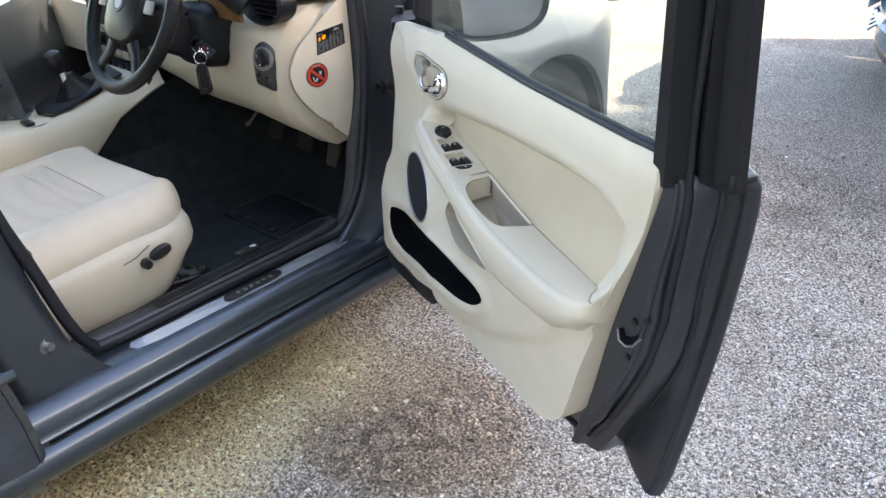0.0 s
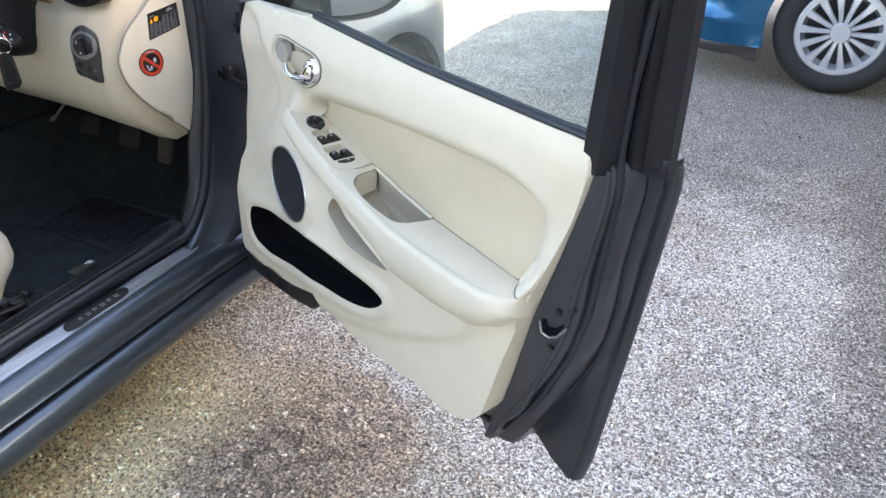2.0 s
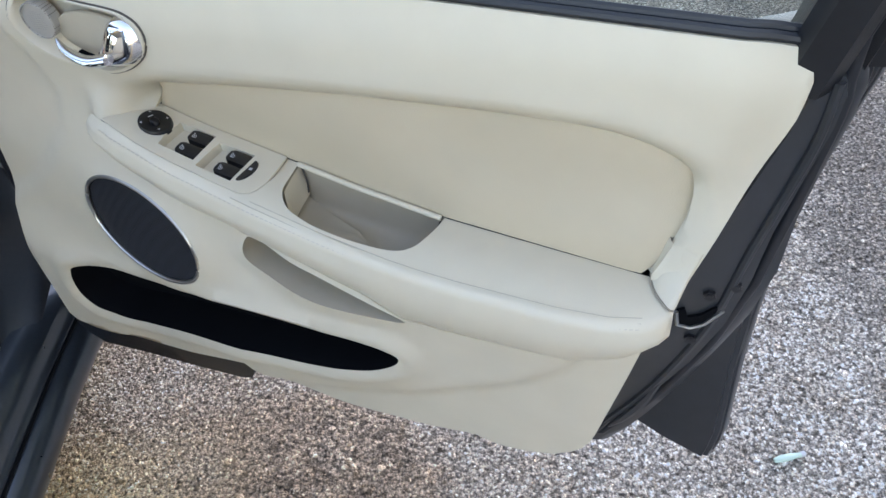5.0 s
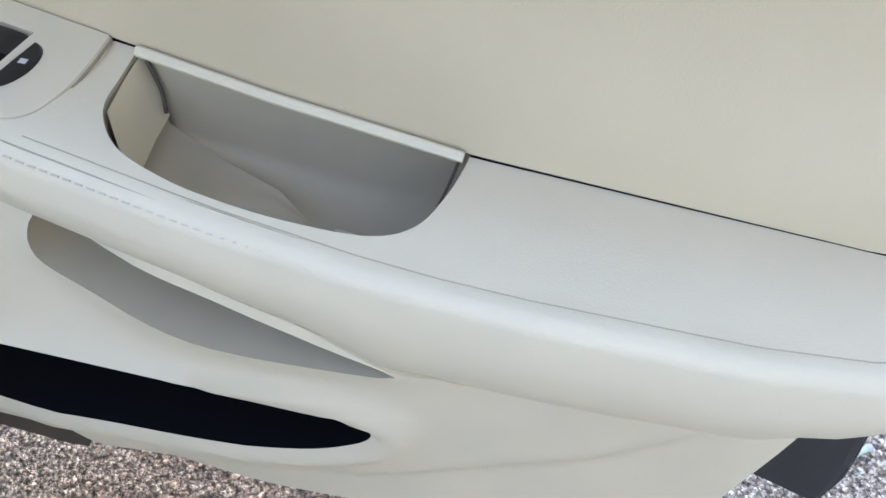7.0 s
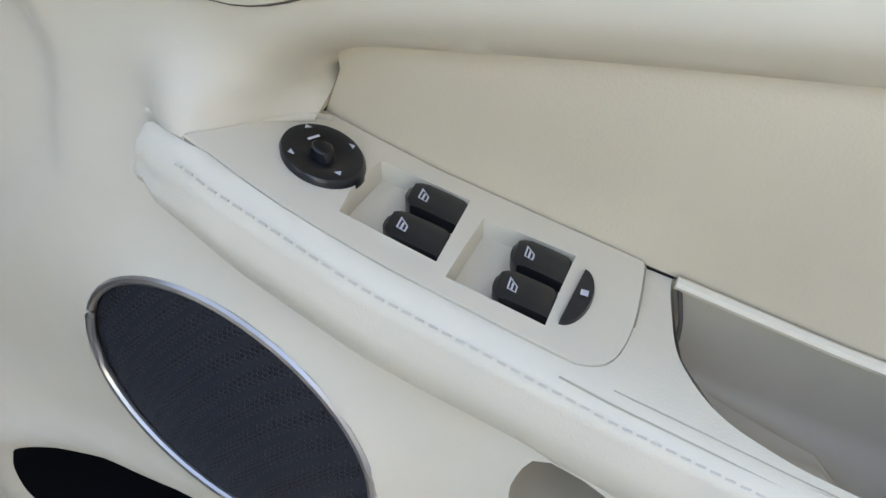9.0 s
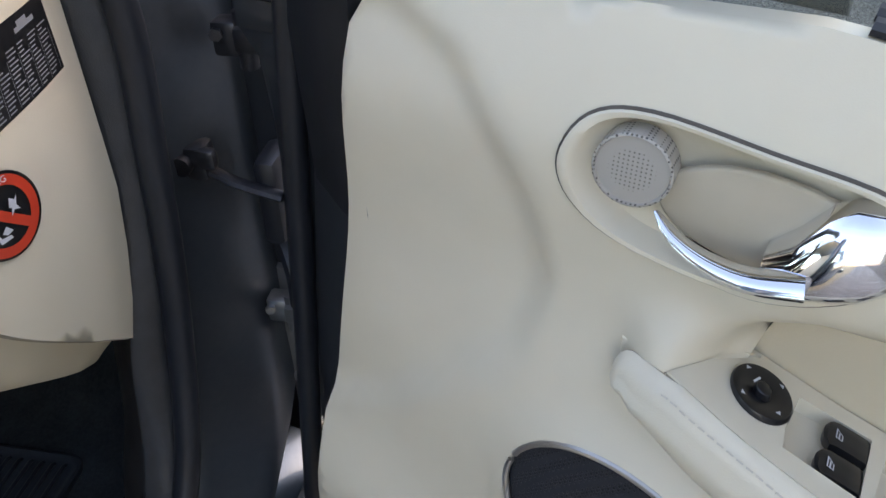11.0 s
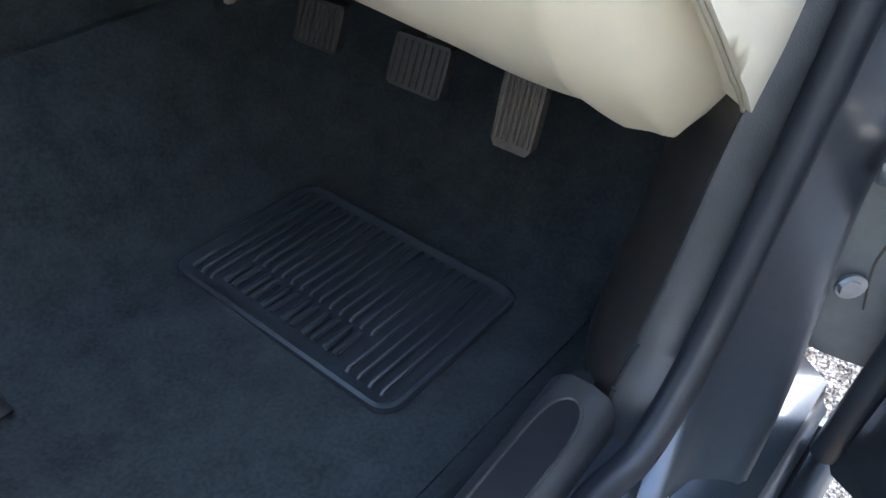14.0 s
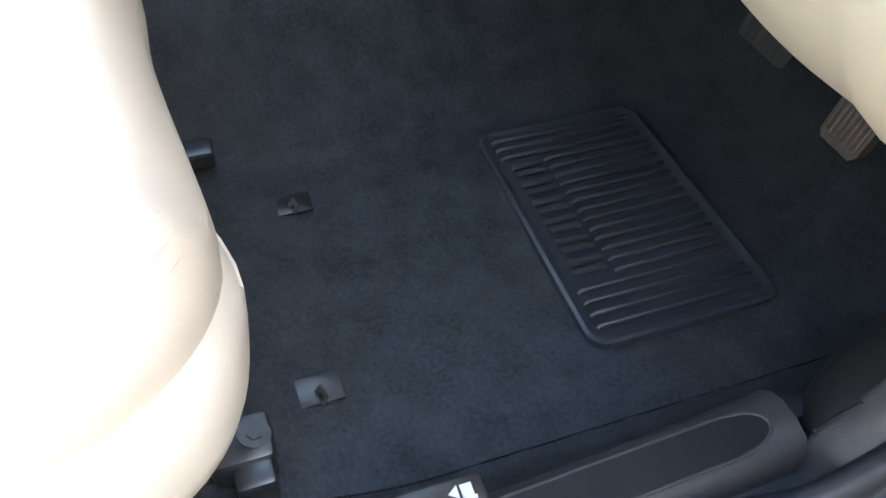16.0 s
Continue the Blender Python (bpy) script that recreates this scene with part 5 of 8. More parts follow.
    part("door_front_edge", bm, [PAINTIN, BLACK], door, "dark front edge of the door")
    path = spline([dp(0.02, 0.30, -0.075), dp(0.03, 0.45, -0.082), dp(0.035, 0.6, -0.095), dp(0.045, 0.75, -0.10), dp(0.06, 0.92, -0.105)], 6)
    bm = tube(path, 0.011, 10)
    part("door_seal", bm, RUBBER, door, "black front door seal")
    return door


front_door = build_door()


# -- sills, pillars, floor --
def sill_x(y):
    return -0.035 * y


def build_sill():
    sec = [(-0.10, 0.150), (0.04, 0.158), (0.075, 0.174), (0.090, 0.194), (0.094, 0.213), (0.089, 0.231), (0.077, 0.242), (0.066, 0.2455), (0.0645, 0.256), (0.060, 0.260), (0.0575, 0.268), (0.055, 0.286), (0.046, 0.299), (0.030, 0.308), (0.018, 0.3135), (-0.030, 0.317), (-0.10, 0.318)]
    bm = loft([[Vector((sill_x(y) + x + (0.012 * smooth01(y, 0.2, 0.45) if x > 0.05 else 0), y, z)) for x, z in sec] for y in (-1.30, -0.64, -0.45, -0.2, 0.0, 0.2, 0.34, 0.44)], True, True)
    sill = part("sill", bm, PAINT, car, "glossy dark grey sill", sharp=32)
    # aluminium tread plate with its dark oval badge
    pts = [(-0.021, -0.395), (-0.008, -0.404), (0.010, -0.395), (0.019, -0.34), (0.019, 0.19), (0.012, 0.222), (0.0, 0.231), (-0.016, 0.228), (-0.021, 0.20)]
    lp = [Vector((sill_x(y) + x, y, 0.3168 - 0.06 * (x + 0.021))) for x, y in pts]
    plate = part("tread_plate", slab(lp, 0.0022, bev=0.0008), PLATERIB, sill, "ribbed aluminium tread plate")
    for dx in (-0.0155, -0.009, -0.0025, 0.004, 0.0105):
        for y0, y1 in ((-0.375 + 0.4 * abs(dx), -0.158), (0.004, 0.206 - 0.5 * abs(dx))):
            part("tread_rib", tube([(sill_x(y) + dx, y, 0.3188 - 0.06 * (dx + 0.021)) for y in (y0, (y0 + y1) / 2, y1)], 0.0017, 6), PLATE, plate)
    q = closed_spline([(sill_x(y) + x, y, 0.3192 - 0.04 * (x + 0.01)) for x, y in ((-0.016, -0.150), (0.013, -0.158), (0.015, -0.08), (0.012, -0.005), (-0.014, 0.0), (-0.018, -0.075))], 6)
    part("badge", slab(q, 0.0022, bev=0.0008), SWPANEL, sill, "dark badge with worn pale letter shapes")
    bm = bmesh.new()
    for k in range(6):
        y = -0.132 + k * 0.019
        box(sill_x(y) - 0.001, y + 0.007, 0.3216, 0.0105, 0.0025, 0.0012, 0, bm)
        box(sill_x(y) - 0.001, y + 0.0128, 0.3216, 0.0105 if k % 2 else 0.006, 0.0022, 0.0012, 0, bm)
        box(sill_x(y) + (0.004 if k % 2 else -0.005), y + 0.0098, 0.3216, 0.0022, 0.006, 0.0012, 0, bm)
    part("badge_shapes", bm, LABELGREY, sill)
    part("sill_joint", tube([(sill_x(y) + 0.0655 + 0.012 * smooth01(y, 0.2, 0.45), y, 0.2505) for y in (-0.63, -0.4, -0.2, 0.0, 0.2, 0.34, 0.42)], 0.0032, 6), FELT, sill, "dark joint along the sill")
    # seal bulb round the opening
    path = [(-0.005, -0.60, 1.0), (-0.012, -0.565, 0.72), (-0.012, -0.535, 0.58), (-0.014, -0.50, 0.42), (-0.018, -0.470, 0.352), (-0.022, -0.43, 0.334), (-0.032, -0.2, 0.332), (-0.038, 0.05, 0.332), (-0.036, 0.17, 0.334), (-0.027, 0.222, 0.344), (-0.023, 0.258, 0.378), (-0.020, 0.290, 0.43), (-0.017, 0.310, 0.49), (-0.013, 0.324, 0.56), (-0.008, 0.336, 0.64), (-0.003, 0.345, 0.74), (0.002, 0.350, 0.86), (-0.015, 0.335, 1.0), (-0.06, 0.22, 1.12)]
    bm = tube(spline(path, 8), 0.0125, 12)
    part("door_opening_seal", bm, RUBBER, car, "black rubber seal round the door opening")
    # grained black inner trim with a shallow recess
    rings = []
    for y in (-0.50, -0.3, -0.1, 0.05, 0.18, 0.225, 0.247):
        s0 = sill_x(y)
        lift = 0.012 * smooth01(y, 0.1, 0.25)
        rings.append([Vector((s0 + x, y, z + lift)) for x, z in ((-0.048, 0.30), (-0.050, 0.330), (-0.058, 0.341), (-0.072, 0.345), (-0.090, 0.3435), (-0.100, 0.338), (-0.1075, 0.328), (-0.1125, 0.31), (-0.120, 0.22))])
    bm = loft(rings, False, False)
    part("sill_trim", bm, SILLTRIM, car, "grained black plastic sill trim", sharp=60)
    lp = [Vector((sill_x(y) + x, y, 0.3465 + 0.012 * smooth01(y, 0.1, 0.25))) for x, y in ((-0.060, -0.30), (-0.092, -0.30), (-0.092, 0.19), (-0.089, 0.212), (-0.081, 0.224), (-0.071, 0.224), (-0.063, 0.212), (-0.060, 0.19))]
    lp = lp[:2] + spline(lp[2:], 4)
    bm = tube(lp, 0.0016, 6, closed=True)
    part("trim_recess_edge", bm, SILLTRIM, car)
    bm = bmesh.new()
    bm.faces.new([bm.verts.new(p) for p in lp])
    part("trim_recess", bm, BLACK, car, "smooth inset in the sill trim")
    # kick panel rising to the A-pillar
    rings, strip = [], []
    for z, ax, ay, bx, by in ((0.24, -0.068, 0.245, -0.036, 0.250), (0.33, -0.068, 0.248, -0.036, 0.251), (0.358, -0.0665, 0.251, -0.036, 0.252), (0.38, -0.0665, 0.264, -0.0345, 0.268), (0.40, -0.065, 0.273, -0.0325, 0.280), (0.43, -0.062, 0.282, -0.030, 0.296), (0.46, -0.058, 0.287, -0.0275, 0.308), (0.50, -0.0535, 0.291, -0.0245, 0.318), (0.54, -0.049, 0.295, -0.022, 0.326), (0.62, -0.041, 0.311, -0.016, 0.337), (0.72, -0.041, 0.330, -0.011, 0.345), (0.86, -0.034, 0.334, -0.006, 0.348), (0.96, -0.034, 0.33, -0.008, 0.345)):
        A, B = Vector((ax, ay, z)), Vector((bx, by, z))
        out = Vector((0.6, -0.8, 0)) * 0.0025
        strip.append([A + Vector((-0.004, 0.008, 0)), A, A * 0.93 + B * 0.07 + out, A * 0.5 + B * 0.5 + out * 1.5, A * 0.08 + B * 0.92 + out, B, B + Vector((0.003, 0.008, 0))])
        if z < 0.8:
            K = A + Vector((-0.001, 0.004, 0))
            rings.append([K + Vector((dx, dy, 0)) for dx, dy in ((0.0, 0.0), (-0.008, 0.004), (-0.022, 0.016), (-0.040, 0.036), (-0.056, 0.065), (-0.066, 0.11), (-0.070, 0.2), (-0.070, 0.5))])
    smooth = lambda rows: [list(r) for r in zip(*[spline(c, 4) for c in zip(*rows)])]
    bm = loft(smooth(rings), False, False)
    part("kick_panel", bm, KICK, car, "brown-black satin plastic kick panel", sharp=50)
    part("pillar_trim", loft(smooth(strip), False, False), SILLTRIM, car, "grained black pillar trim strip beside the seal", sharp=50)
    bm = tube([(-0.047, 0.2515, 0.358), (-0.068, 0.2510, 0.360)], 0.0013, 5)
    tube([(-0.067, 0.252, 0.362), (-0.0605, 0.266, 0.40)], 0.0013, 5, bm)
    part("trim_joint", bm, BLACK, car)


build_sill()


def build_pillars():
    rings = []
    sec = [(-0.060, 0.345), (-0.045, 0.346), (-0.032, 0.352), (-0.021, 0.376), (-0.010, 0.401), (0.001, 0.425), (0.010, 0.445), (0.017, 0.458), (0.020, 0.475), (0.0, 0.60), (-0.050, 0.60), (-0.058, 0.36)]
    for z in [0.29 + 0.012 * k for k in range(20)] + [0.53 + 0.047 * k for k in range(11)]:
        off = -0.20 * math.exp((0.29 - z) / 0.09)
        k = smooth01(z, 0.28, 0.46)
        rings.append([Vector((x + (0.018 + 0.034 * smooth01(-x, 0.01, 0.05)) * (1 - k), y + off, z)) for x, y in sec])
    bm = loft(rings, True, True)
    part("front_pillar", bm, PILLARPAINT, car, "dark grey door hinge pillar", sharp=45)
    # pale sealed inner panel of the wing behind the hinges
    rings = [[Vector((x, y + 0.02 * (z > 0.7), z)) for x, y in ((0.012, 0.484), (0.030, 0.480), (0.052, 0.482), (0.074, 0.486), (0.074, 0.496), (0.012, 0.496))] for z in (0.28, 0.33, 0.40, 0.47, 0.52)]
    part("wing_inner_panel", loft(rings, True, True), SEALER, car, "pale grey sealed inner wing panel", sharp=40)
    # upper inner panel coloured dark to paint in the shade behind the hinges
    rings = [[Vector((x, y, z)) for x, y in ((0.012, 0.488), (0.040, 0.484), (0.074, 0.490), (0.074, 0.500), (0.012, 0.500))] for z in (0.524, 0.65, 0.80, 0.92)]
    part("hinge_shade_panel", loft(rings, True, True), PAINTIN, car, "inner panel darkened as shade behind the hinges", sharp=40)
    bm = tube(spline([(0.050, 0.480, 0.345), (0.043, 0.479, 0.39), (0.047, 0.479, 0.43), (0.038, 0.478, 0.47), (0.040, 0.478, 0.56)], 5), 0.0012, 5)
    part("panel_joint", bm, SEAM, car)
    bm = disc((0.030, 0.470, 0.372), (0.6, -0.8, 0), 0.009, 0.010, 6)
    disc((0.034, 0.468, 0.372), (0.6, -0.8, 0), 0.013, 0.003, 18, bm=bm)
    part("bolt", bm, STEEL, car, "zinc bolt")
    # hinges
    for z in (0.505, 0.80):
        bm = box(0.034, 0.440, z, 0.024, 0.022, 0.030, 0.004)
        box(0.056, 0.432, z + 0.003, 0.024, 0.024, 0.022, 0.004, bm)
        disc((0.050, 0.434, z - 0.024), (0, 0, 1), 0.008, 0.048, 14, bm=bm)
        disc((0.028, 0.428, z + 0.006), (0.3, -1, 0), 0.0055, 0.005, 6, bm=bm)
        part("hinge", bm, STEEL if z < 0.6 else GREASE, car, "bolted steel door hinge")
    # check strap
    bm = box(-0.004, 0.412, 0.697, 0.026, 0.026, 0.034, 0.006)
    box(0.008, 0.404, 0.703, 0.020, 0.012, 0.020, 0.005, bm)
    disc((-0.010, 0.398, 0.700), (0, -1, 0), 0.009, 0.008, 16, bm=bm)
    tube([(0.0, 0.41, 0.690), (0.03, 0.405, 0.680), (0.075, 0.40, 0.672)], 0.007, 8, bm, flat=0.6)
    part("check_strap", bm, GREASE, car, "greasy door check strap")
    bm = box(0.056, 0.432, 0.655, 0.022, 0.05, 0.09, 0.008)
    tube(spline([(0.05, 0.44, 0.60), (0.065, 0.42, 0.57), (0.06, 0.43, 0.52), (0.05, 0.45, 0.45)], 5), 0.010, 8, bm)
    part("wiring_gaiter", bm, RUBBER, car, "black rubber wiring gaiter")
    # rust-coloured crack in the paint
    bm = tube(spline([(0.0, 0.418, 0.43), (-0.002, 0.408, 0.405), (0.0, 0.395, 0.385), (0.003, 0.385, 0.366)], 4), 0.0008, 4)
    part("sealant_crack", bm, BLACK, car)
    # windscreen pillar above
    bm = tube(spline([(-0.04, 0.40, 0.95), (-0.10, 0.22, 1.10), (-0.20, -0.10, 1.28), (-0.28, -0.35, 1.36)], 6), 0.045, 10)
    part("windscreen_pillar", bm, PAINT, car, "dark grey windscreen pillar")
    # centre pillar with striker
    rings = []
    for z, y0 in ((0.24, -0.46), (0.29, -0.47), (0.33, -0.49), (0.40, -0.512), (0.5, -0.532), (0.62, -0.552), (0.8, -0.57), (0.95, -0.58), (1.15, -0.60), (1.36, -0.64)):
        lean = 0.18 * max(0, z - 0.9)
        fill = 0.10 * (1 - smooth01(z, 0.28, 0.42))
        rings.append([Vector((x - lean * 1.4, y, z)) for x, y in ((-0.05, y0), (-0.012, y0 - 0.002), (0.006 + 0.03 * (fill > 0.02), y0 - 0.012 + fill * 0.4), (0.026, y0 - 0.035), (0.034, y0 - 0.075), (0.036, y0 - 0.13), (0.0, y0 - 0.20), (-0.09, y0 - 0.20), (-0.10, y0 - 0.02))])
    bm = loft(rings, True, True)
    part("centre_pillar", bm, PAINT, car, "dark grey centre pillar", sharp=40)
    bm = disc((0.024, -0.563, 0.418), (1, 0.4, 0), 0.016, 0.004, 20)
    disc((0.027, -0.562, 0.418), (1, 0.4, 0), 0.009, 0.012, 14, bm=bm)
    part("striker", bm, STEEL, car, "steel door striker")
    bm = tube([(0.034, -0.50, 0.30), (0.036, -0.535, 0.298), (0.038, -0.59, 0.29)], 0.003, 6)
    part("sealed_joint", bm, PAINTIN, car)
    # centre pillar trim: seat belt loop
    bm = box(-0.035, -0.545, 0.585, 0.035, 0.05, 0.03, 0.008)
    part("belt_anchor", bm, BLACK, car, "black seat-belt anchor cover")
    # rear door, shut
    rings = []
    for y in (-0.615, -0.60, -0.625, -0.8, -1.1, -1.4, -1.62):
        ins = 0.03 if y > -0.605 else 0.0
        rings.append([Vector((x - ins * 0.4, y - 0.045 - max(0.0, z - 0.30) * 0.12 * (y > -0.7), z)) for x, z in ((0.02, 0.165), (0.092, 0.155), (0.110, 0.19), (0.114, 0.25), (0.112, 0.34), (0.100, 0.42), (0.104, 0.55), (0.098, 0.72), (0.072, 0.84), (0.045, 0.885), (0.0, 0.885))])
    bm = loft(rings, True, True)
    rd = part("rear_door", bm, GLOSSPAINT, car, "shut glossy dark grey rear door", sharp=40)
    bm = tube([(0.072, -0.70, 0.885), (0.070, -1.1, 0.895), (0.066, -1.55, 0.90)], 0.008, 8)
    part("chrome_strip", bm, CHROME, rd)
    bm = tube([(0.098, -0.645, 0.435), (0.098, -1.0, 0.435), (0.096, -1.58, 0.435)], 0.011, 8)
    part("rub_strip", bm, PAINT, rd, "body-coloured rubbing strip")
    bm = loft([[Vector(p) for p in ((0.045, -0.68, 0.88), (0.045, -1.5, 0.89), (-0.06, -1.45, 1.22), (-0.1, -1.1, 1.30), (-0.1, -0.72, 1.30))], [Vector(p) + Vector((-0.004, 0, 0)) for p in ((0.045, -0.68, 0.88), (0.045, -1.5, 0.89), (-0.06, -1.45, 1.22), (-0.1, -1.1, 1.30), (-0.1, -0.72, 1.30))]])
    part("window_glass", bm, GLASSCLEAN, rd)


build_pillars()


def floor_z(x, y):
    """Carpet: flat under the heel, rising to the bulkhead, the tunnel and the seat step."""
    z = 0.236 + 0.004 * math.sin(x * 17) * math.cos(y * 13)
    z += 0.50 * smooth01(y, 0.43, 0.80) * 0.7
    z += 0.22 * smooth01(-x, 0.60, 0.74)
    z += 0.07 * smooth01(-y, 0.0, 0.25)
    z += (0.098 - 0.075 * smooth01(-y, 0.0, 0.25)) * smooth01(x, -0.175, -0.096) ** 1.3
    return z


def build_floor():
    outline = [(-0.088, -0.62 + 0.0314 * k) for k in range(51)] + [(-0.088 - 0.0356 * k, 0.95) for k in range(1, 21)] + [(-0.80, 0.95 - 0.0314 * k) for k in range(1, 51)] + [(-0.80 + 0.0344 * k, -0.62) for k in range(1, 20)]
    bm = sheet(outline, [], 0.03, lambda x, y: Vector((x, y, floor_z(x, y))))
    part("carpet", bm, CARPET, car, "black cut-pile footwell carpet", sharp=80)
    bm = box(-0.86, -0.4, 0.17, 1.70, 3.0, 0.04)
    part("floor_pan", bm, PAINTIN, car)
    # two plastic mat clips with carpet patches and the fuel flap lever
    for x, y in ((-0.522, -0.048), (-0.272, -0.070)):
        z = floor_z(x, y) + 0.0105
        bm = box(x, y - 0.014, z, 0.030, 0.064, 0.003, 0.001)
        part("anchor_patch", bm, KICK, car, "small black plastic anchor plate")
        bm = tube([(x + 0.004, y - 0.006, z + 0.003), (x + 0.004, y - 0.002, z + 0.010), (x + 0.016, y + 0.001, z + 0.010), (x + 0.016, y - 0.003, z + 0.003)], 0.0025, 6)
        part("mat_clip", bm, STEEL, car, "bright mat clip")
    # flap release
    bm = box(-0.101, -0.018, 0.357, 0.024, 0.066, 0.012, 0.005)
    part("flap_lever", bm, SWPANEL, car, "dark grey fuel flap lever")
    bm = bmesh.new()
    box(-0.101, 0.001, 0.3635, 0.009, 0.008, 0.001, 0, bm)
    box(-0.095, 0.001, 0.3635, 0.0025, 0.011, 0.001, 0, bm)
    bm.faces.new([bm.verts.new(Vector(p)) for p in ((-0.106, -0.005, 0.364), (-0.096, -0.005, 0.364), (-0.101, -0.012, 0.364))])
    part("flap_sign", bm, ICON, car)


build_floor()


def build_mat():
    m = thing("floor_mat", (-0.41, 0.20, 0.24), "black carpet mat with a ribbed rubber heel pad", "mat")
    lo, hi = (-0.575, 0.183), (-0.243, 0.396)
    z = 0.2455

    def rr(x0, y0, x1, y1, r, n=6):
        out = []
        for cx, cy, a0 in ((x1 - r, y1 - r, 0), (x0 + r, y1 - r, 90), (x0 + r, y0 + r, 180), (x1 - r, y0 + r, 270)):
            out += [(cx + r * math.cos(radians(a0 + 90 * k / n)), cy + r * math.sin(radians(a0 + 90 * k / n))) for k in range(n + 1)]
        return out

    def put(name, bm, material, label=""):
        o = part(name, bm, material, m, label)
        o.location = -Vector((-0.41, 0.20, 0.24))
        return o

    ends = rr(-0.735, -0.16, -0.172, 0.60, 0.04)
    base = []
    for (xa, ya), (xb, yb) in zip(ends, ends[1:] + ends[:1]):
        cuts = max(1, int(math.hypot(xb - xa, yb - ya) / 0.025))
        base += [(xa + (xb - xa) * j / cuts, ya + (yb - ya) * j / cuts) for j in range(cuts)]
    bm = bmesh.new()
    sheet(base, [], 0.03, lambda x, y: Vector((x, y, floor_z(x, y) + 0.0055 + 0.001 * math.sin(x * 23 + y * 9))), bm)
    loft([[Vector((x, y, floor_z(x, y) + 0.0045)) for x, y in base], [Vector((x, y, floor_z(x, y) + 0.001)) for x, y in base]], True, False, bm)
    put("mat_carpet", bm, CARPET, "black looped mat carpet")
    pad = rr(lo[0], lo[1], hi[0], hi[1], 0.022)
    inner = rr(lo[0] + 0.008, lo[1] + 0.008, hi[0] - 0.008, hi[1] - 0.008, 0.016)
    inner2 = rr(lo[0] + 0.012, lo[1] + 0.012, hi[0] - 0.012, hi[1] - 0.012, 0.013)
    bm = loft([[Vector((x, y, z - 0.004)) for x, y in pad], [Vector((x, y, z + 0.004)) for x, y in pad], [Vector((x * 0.5 + a * 0.5, y * 0.5 + b * 0.5, z + 0.0055)) for (x, y), (a, b) in zip(pad, inner)], [Vector((x, y, z + 0.004)) for x, y in inner], [Vector((x, y, z + 0.0015)) for x, y in inner2]], True, True)
    put("heel_pad", bm, MATRUBBER, "embossed black rubber heel pad")
    n = 20
    for k in range(n):
        x = lo[0] + 0.022 + (hi[0] - lo[0] - 0.044) * k / (n - 1)
        y0 = lo[1] + (0.016 if k < 3 or k > n - 5 else 0.066)
        bm = tube([(x, y0, z + 0.002), (x, y0 + 0.003, z + 0.0050), (x, hi[1] - 0.020, z + 0.0050), (x, hi[1] - 0.016, z + 0.002)], 0.0027, 8, flat=1.0)
        put("rib", bm, MATRUBBER)
    # raised maker's shapes, drawn as plain strokes
    w0, w1 = lo[0] + 0.062, hi[0] - 0.082
    step = (w1 - w0) / 6
    for k in range(6):
        x, y0, y1, zt = w0 + step * (k + 0.5), lo[1] + 0.022, lo[1] + 0.058, z + 0.0046
        bm = bmesh.new()
        for sx in (-1, 1):
            tube([(x + sx * 0.0075, y0, zt), (x + sx * 0.0065, y0 + 0.004, zt + 0.0012), (x + sx * 0.0065, y1 - 0.004, zt + 0.0012), (x + sx * 0.0075, y1, zt)], 0.0038, 7, bm)
        put("embossed_stroke", bm, MATRUBBER)


build_mat()


def build_pedals():
    def pad(name, x0, x1, z0, z1, y0, y1, material, label, ribs):
        bm = loft([[Vector((x, y0 + (y1 - y0) * s + dy, z0 + (z1 - z0) * s)) for x, dy in ((x0 + ins, 0.0), (x1 - ins, 0.0), (x1 - ins, 0.012), (x0 + ins, 0.012))] for s, ins in ((0.0, 0.006), (0.06, 0.001), (0.5, 0.0), (0.94, 0.001), (1.0, 0.004))])
        p = part(name, bm, material, car, label)
        for k in range(ribs):
            x = x0 + 0.006 + (x1 - x0 - 0.012) * k / (ribs - 1)
            part("rib", tube([(x, y0 + (y1 - y0) * s - 0.001, z0 + (z1 - z0) * s) for s in (0.08, 0.5, 0.93)], 0.0022, 6), material, p)
        bm = tube(spline([((x0 + x1) / 2, y1 + 0.012, z1 - 0.005), ((x0 + x1) / 2, y1 + 0.03, z1 + 0.05), ((x0 + x1) / 2, y1 + 0.08, z1 + 0.16)], 4), 0.008, 8)
        part("pedal_arm", bm, GREASE, p)

    pad("accelerator_pedal", -0.314, -0.264, 0.398, 0.510, 0.420, 0.455, PEDALWORN, "worn ribbed accelerator pedal", 7)
    pad("brake_pedal", -0.452, -0.376, 0.424, 0.474, 0.415, 0.438, PEDAL, "ribbed rubber brake pedal", 8)
    pad("clutch_pedal", -0.602, -0.528, 0.430, 0.478, 0.415, 0.438, PEDAL, "ribbed rubber clutch pedal", 8)
    bm = tube(spline([(-0.735, 0.42, 0.432), (-0.70, 0.425, 0.462), (-0.66, 0.43, 0.50)], 5), [0.006 + 0.004 * (i < 4) for i in range(11)], 8, flat=0.6)
    part("release_lever", bm, DARKCREAM, car, "pale plastic release lever")


build_pedals()


# -- dashboard --
PLAN = [(-1.70, 0.14), (-1.3, 0.125), (-0.9, 0.12), (-0.62, 0.122), (-0.5, 0.128), (-0.36, 0.130), (-0.24, 0.120), (-0.17, 0.114), (-0.125, 0.117), (-0.095, 0.128), (-0.070, 0.150), (-0.055, 0.185), (-0.0465, 0.225), (-0.043, 0.27), (-0.043, 0.33)]


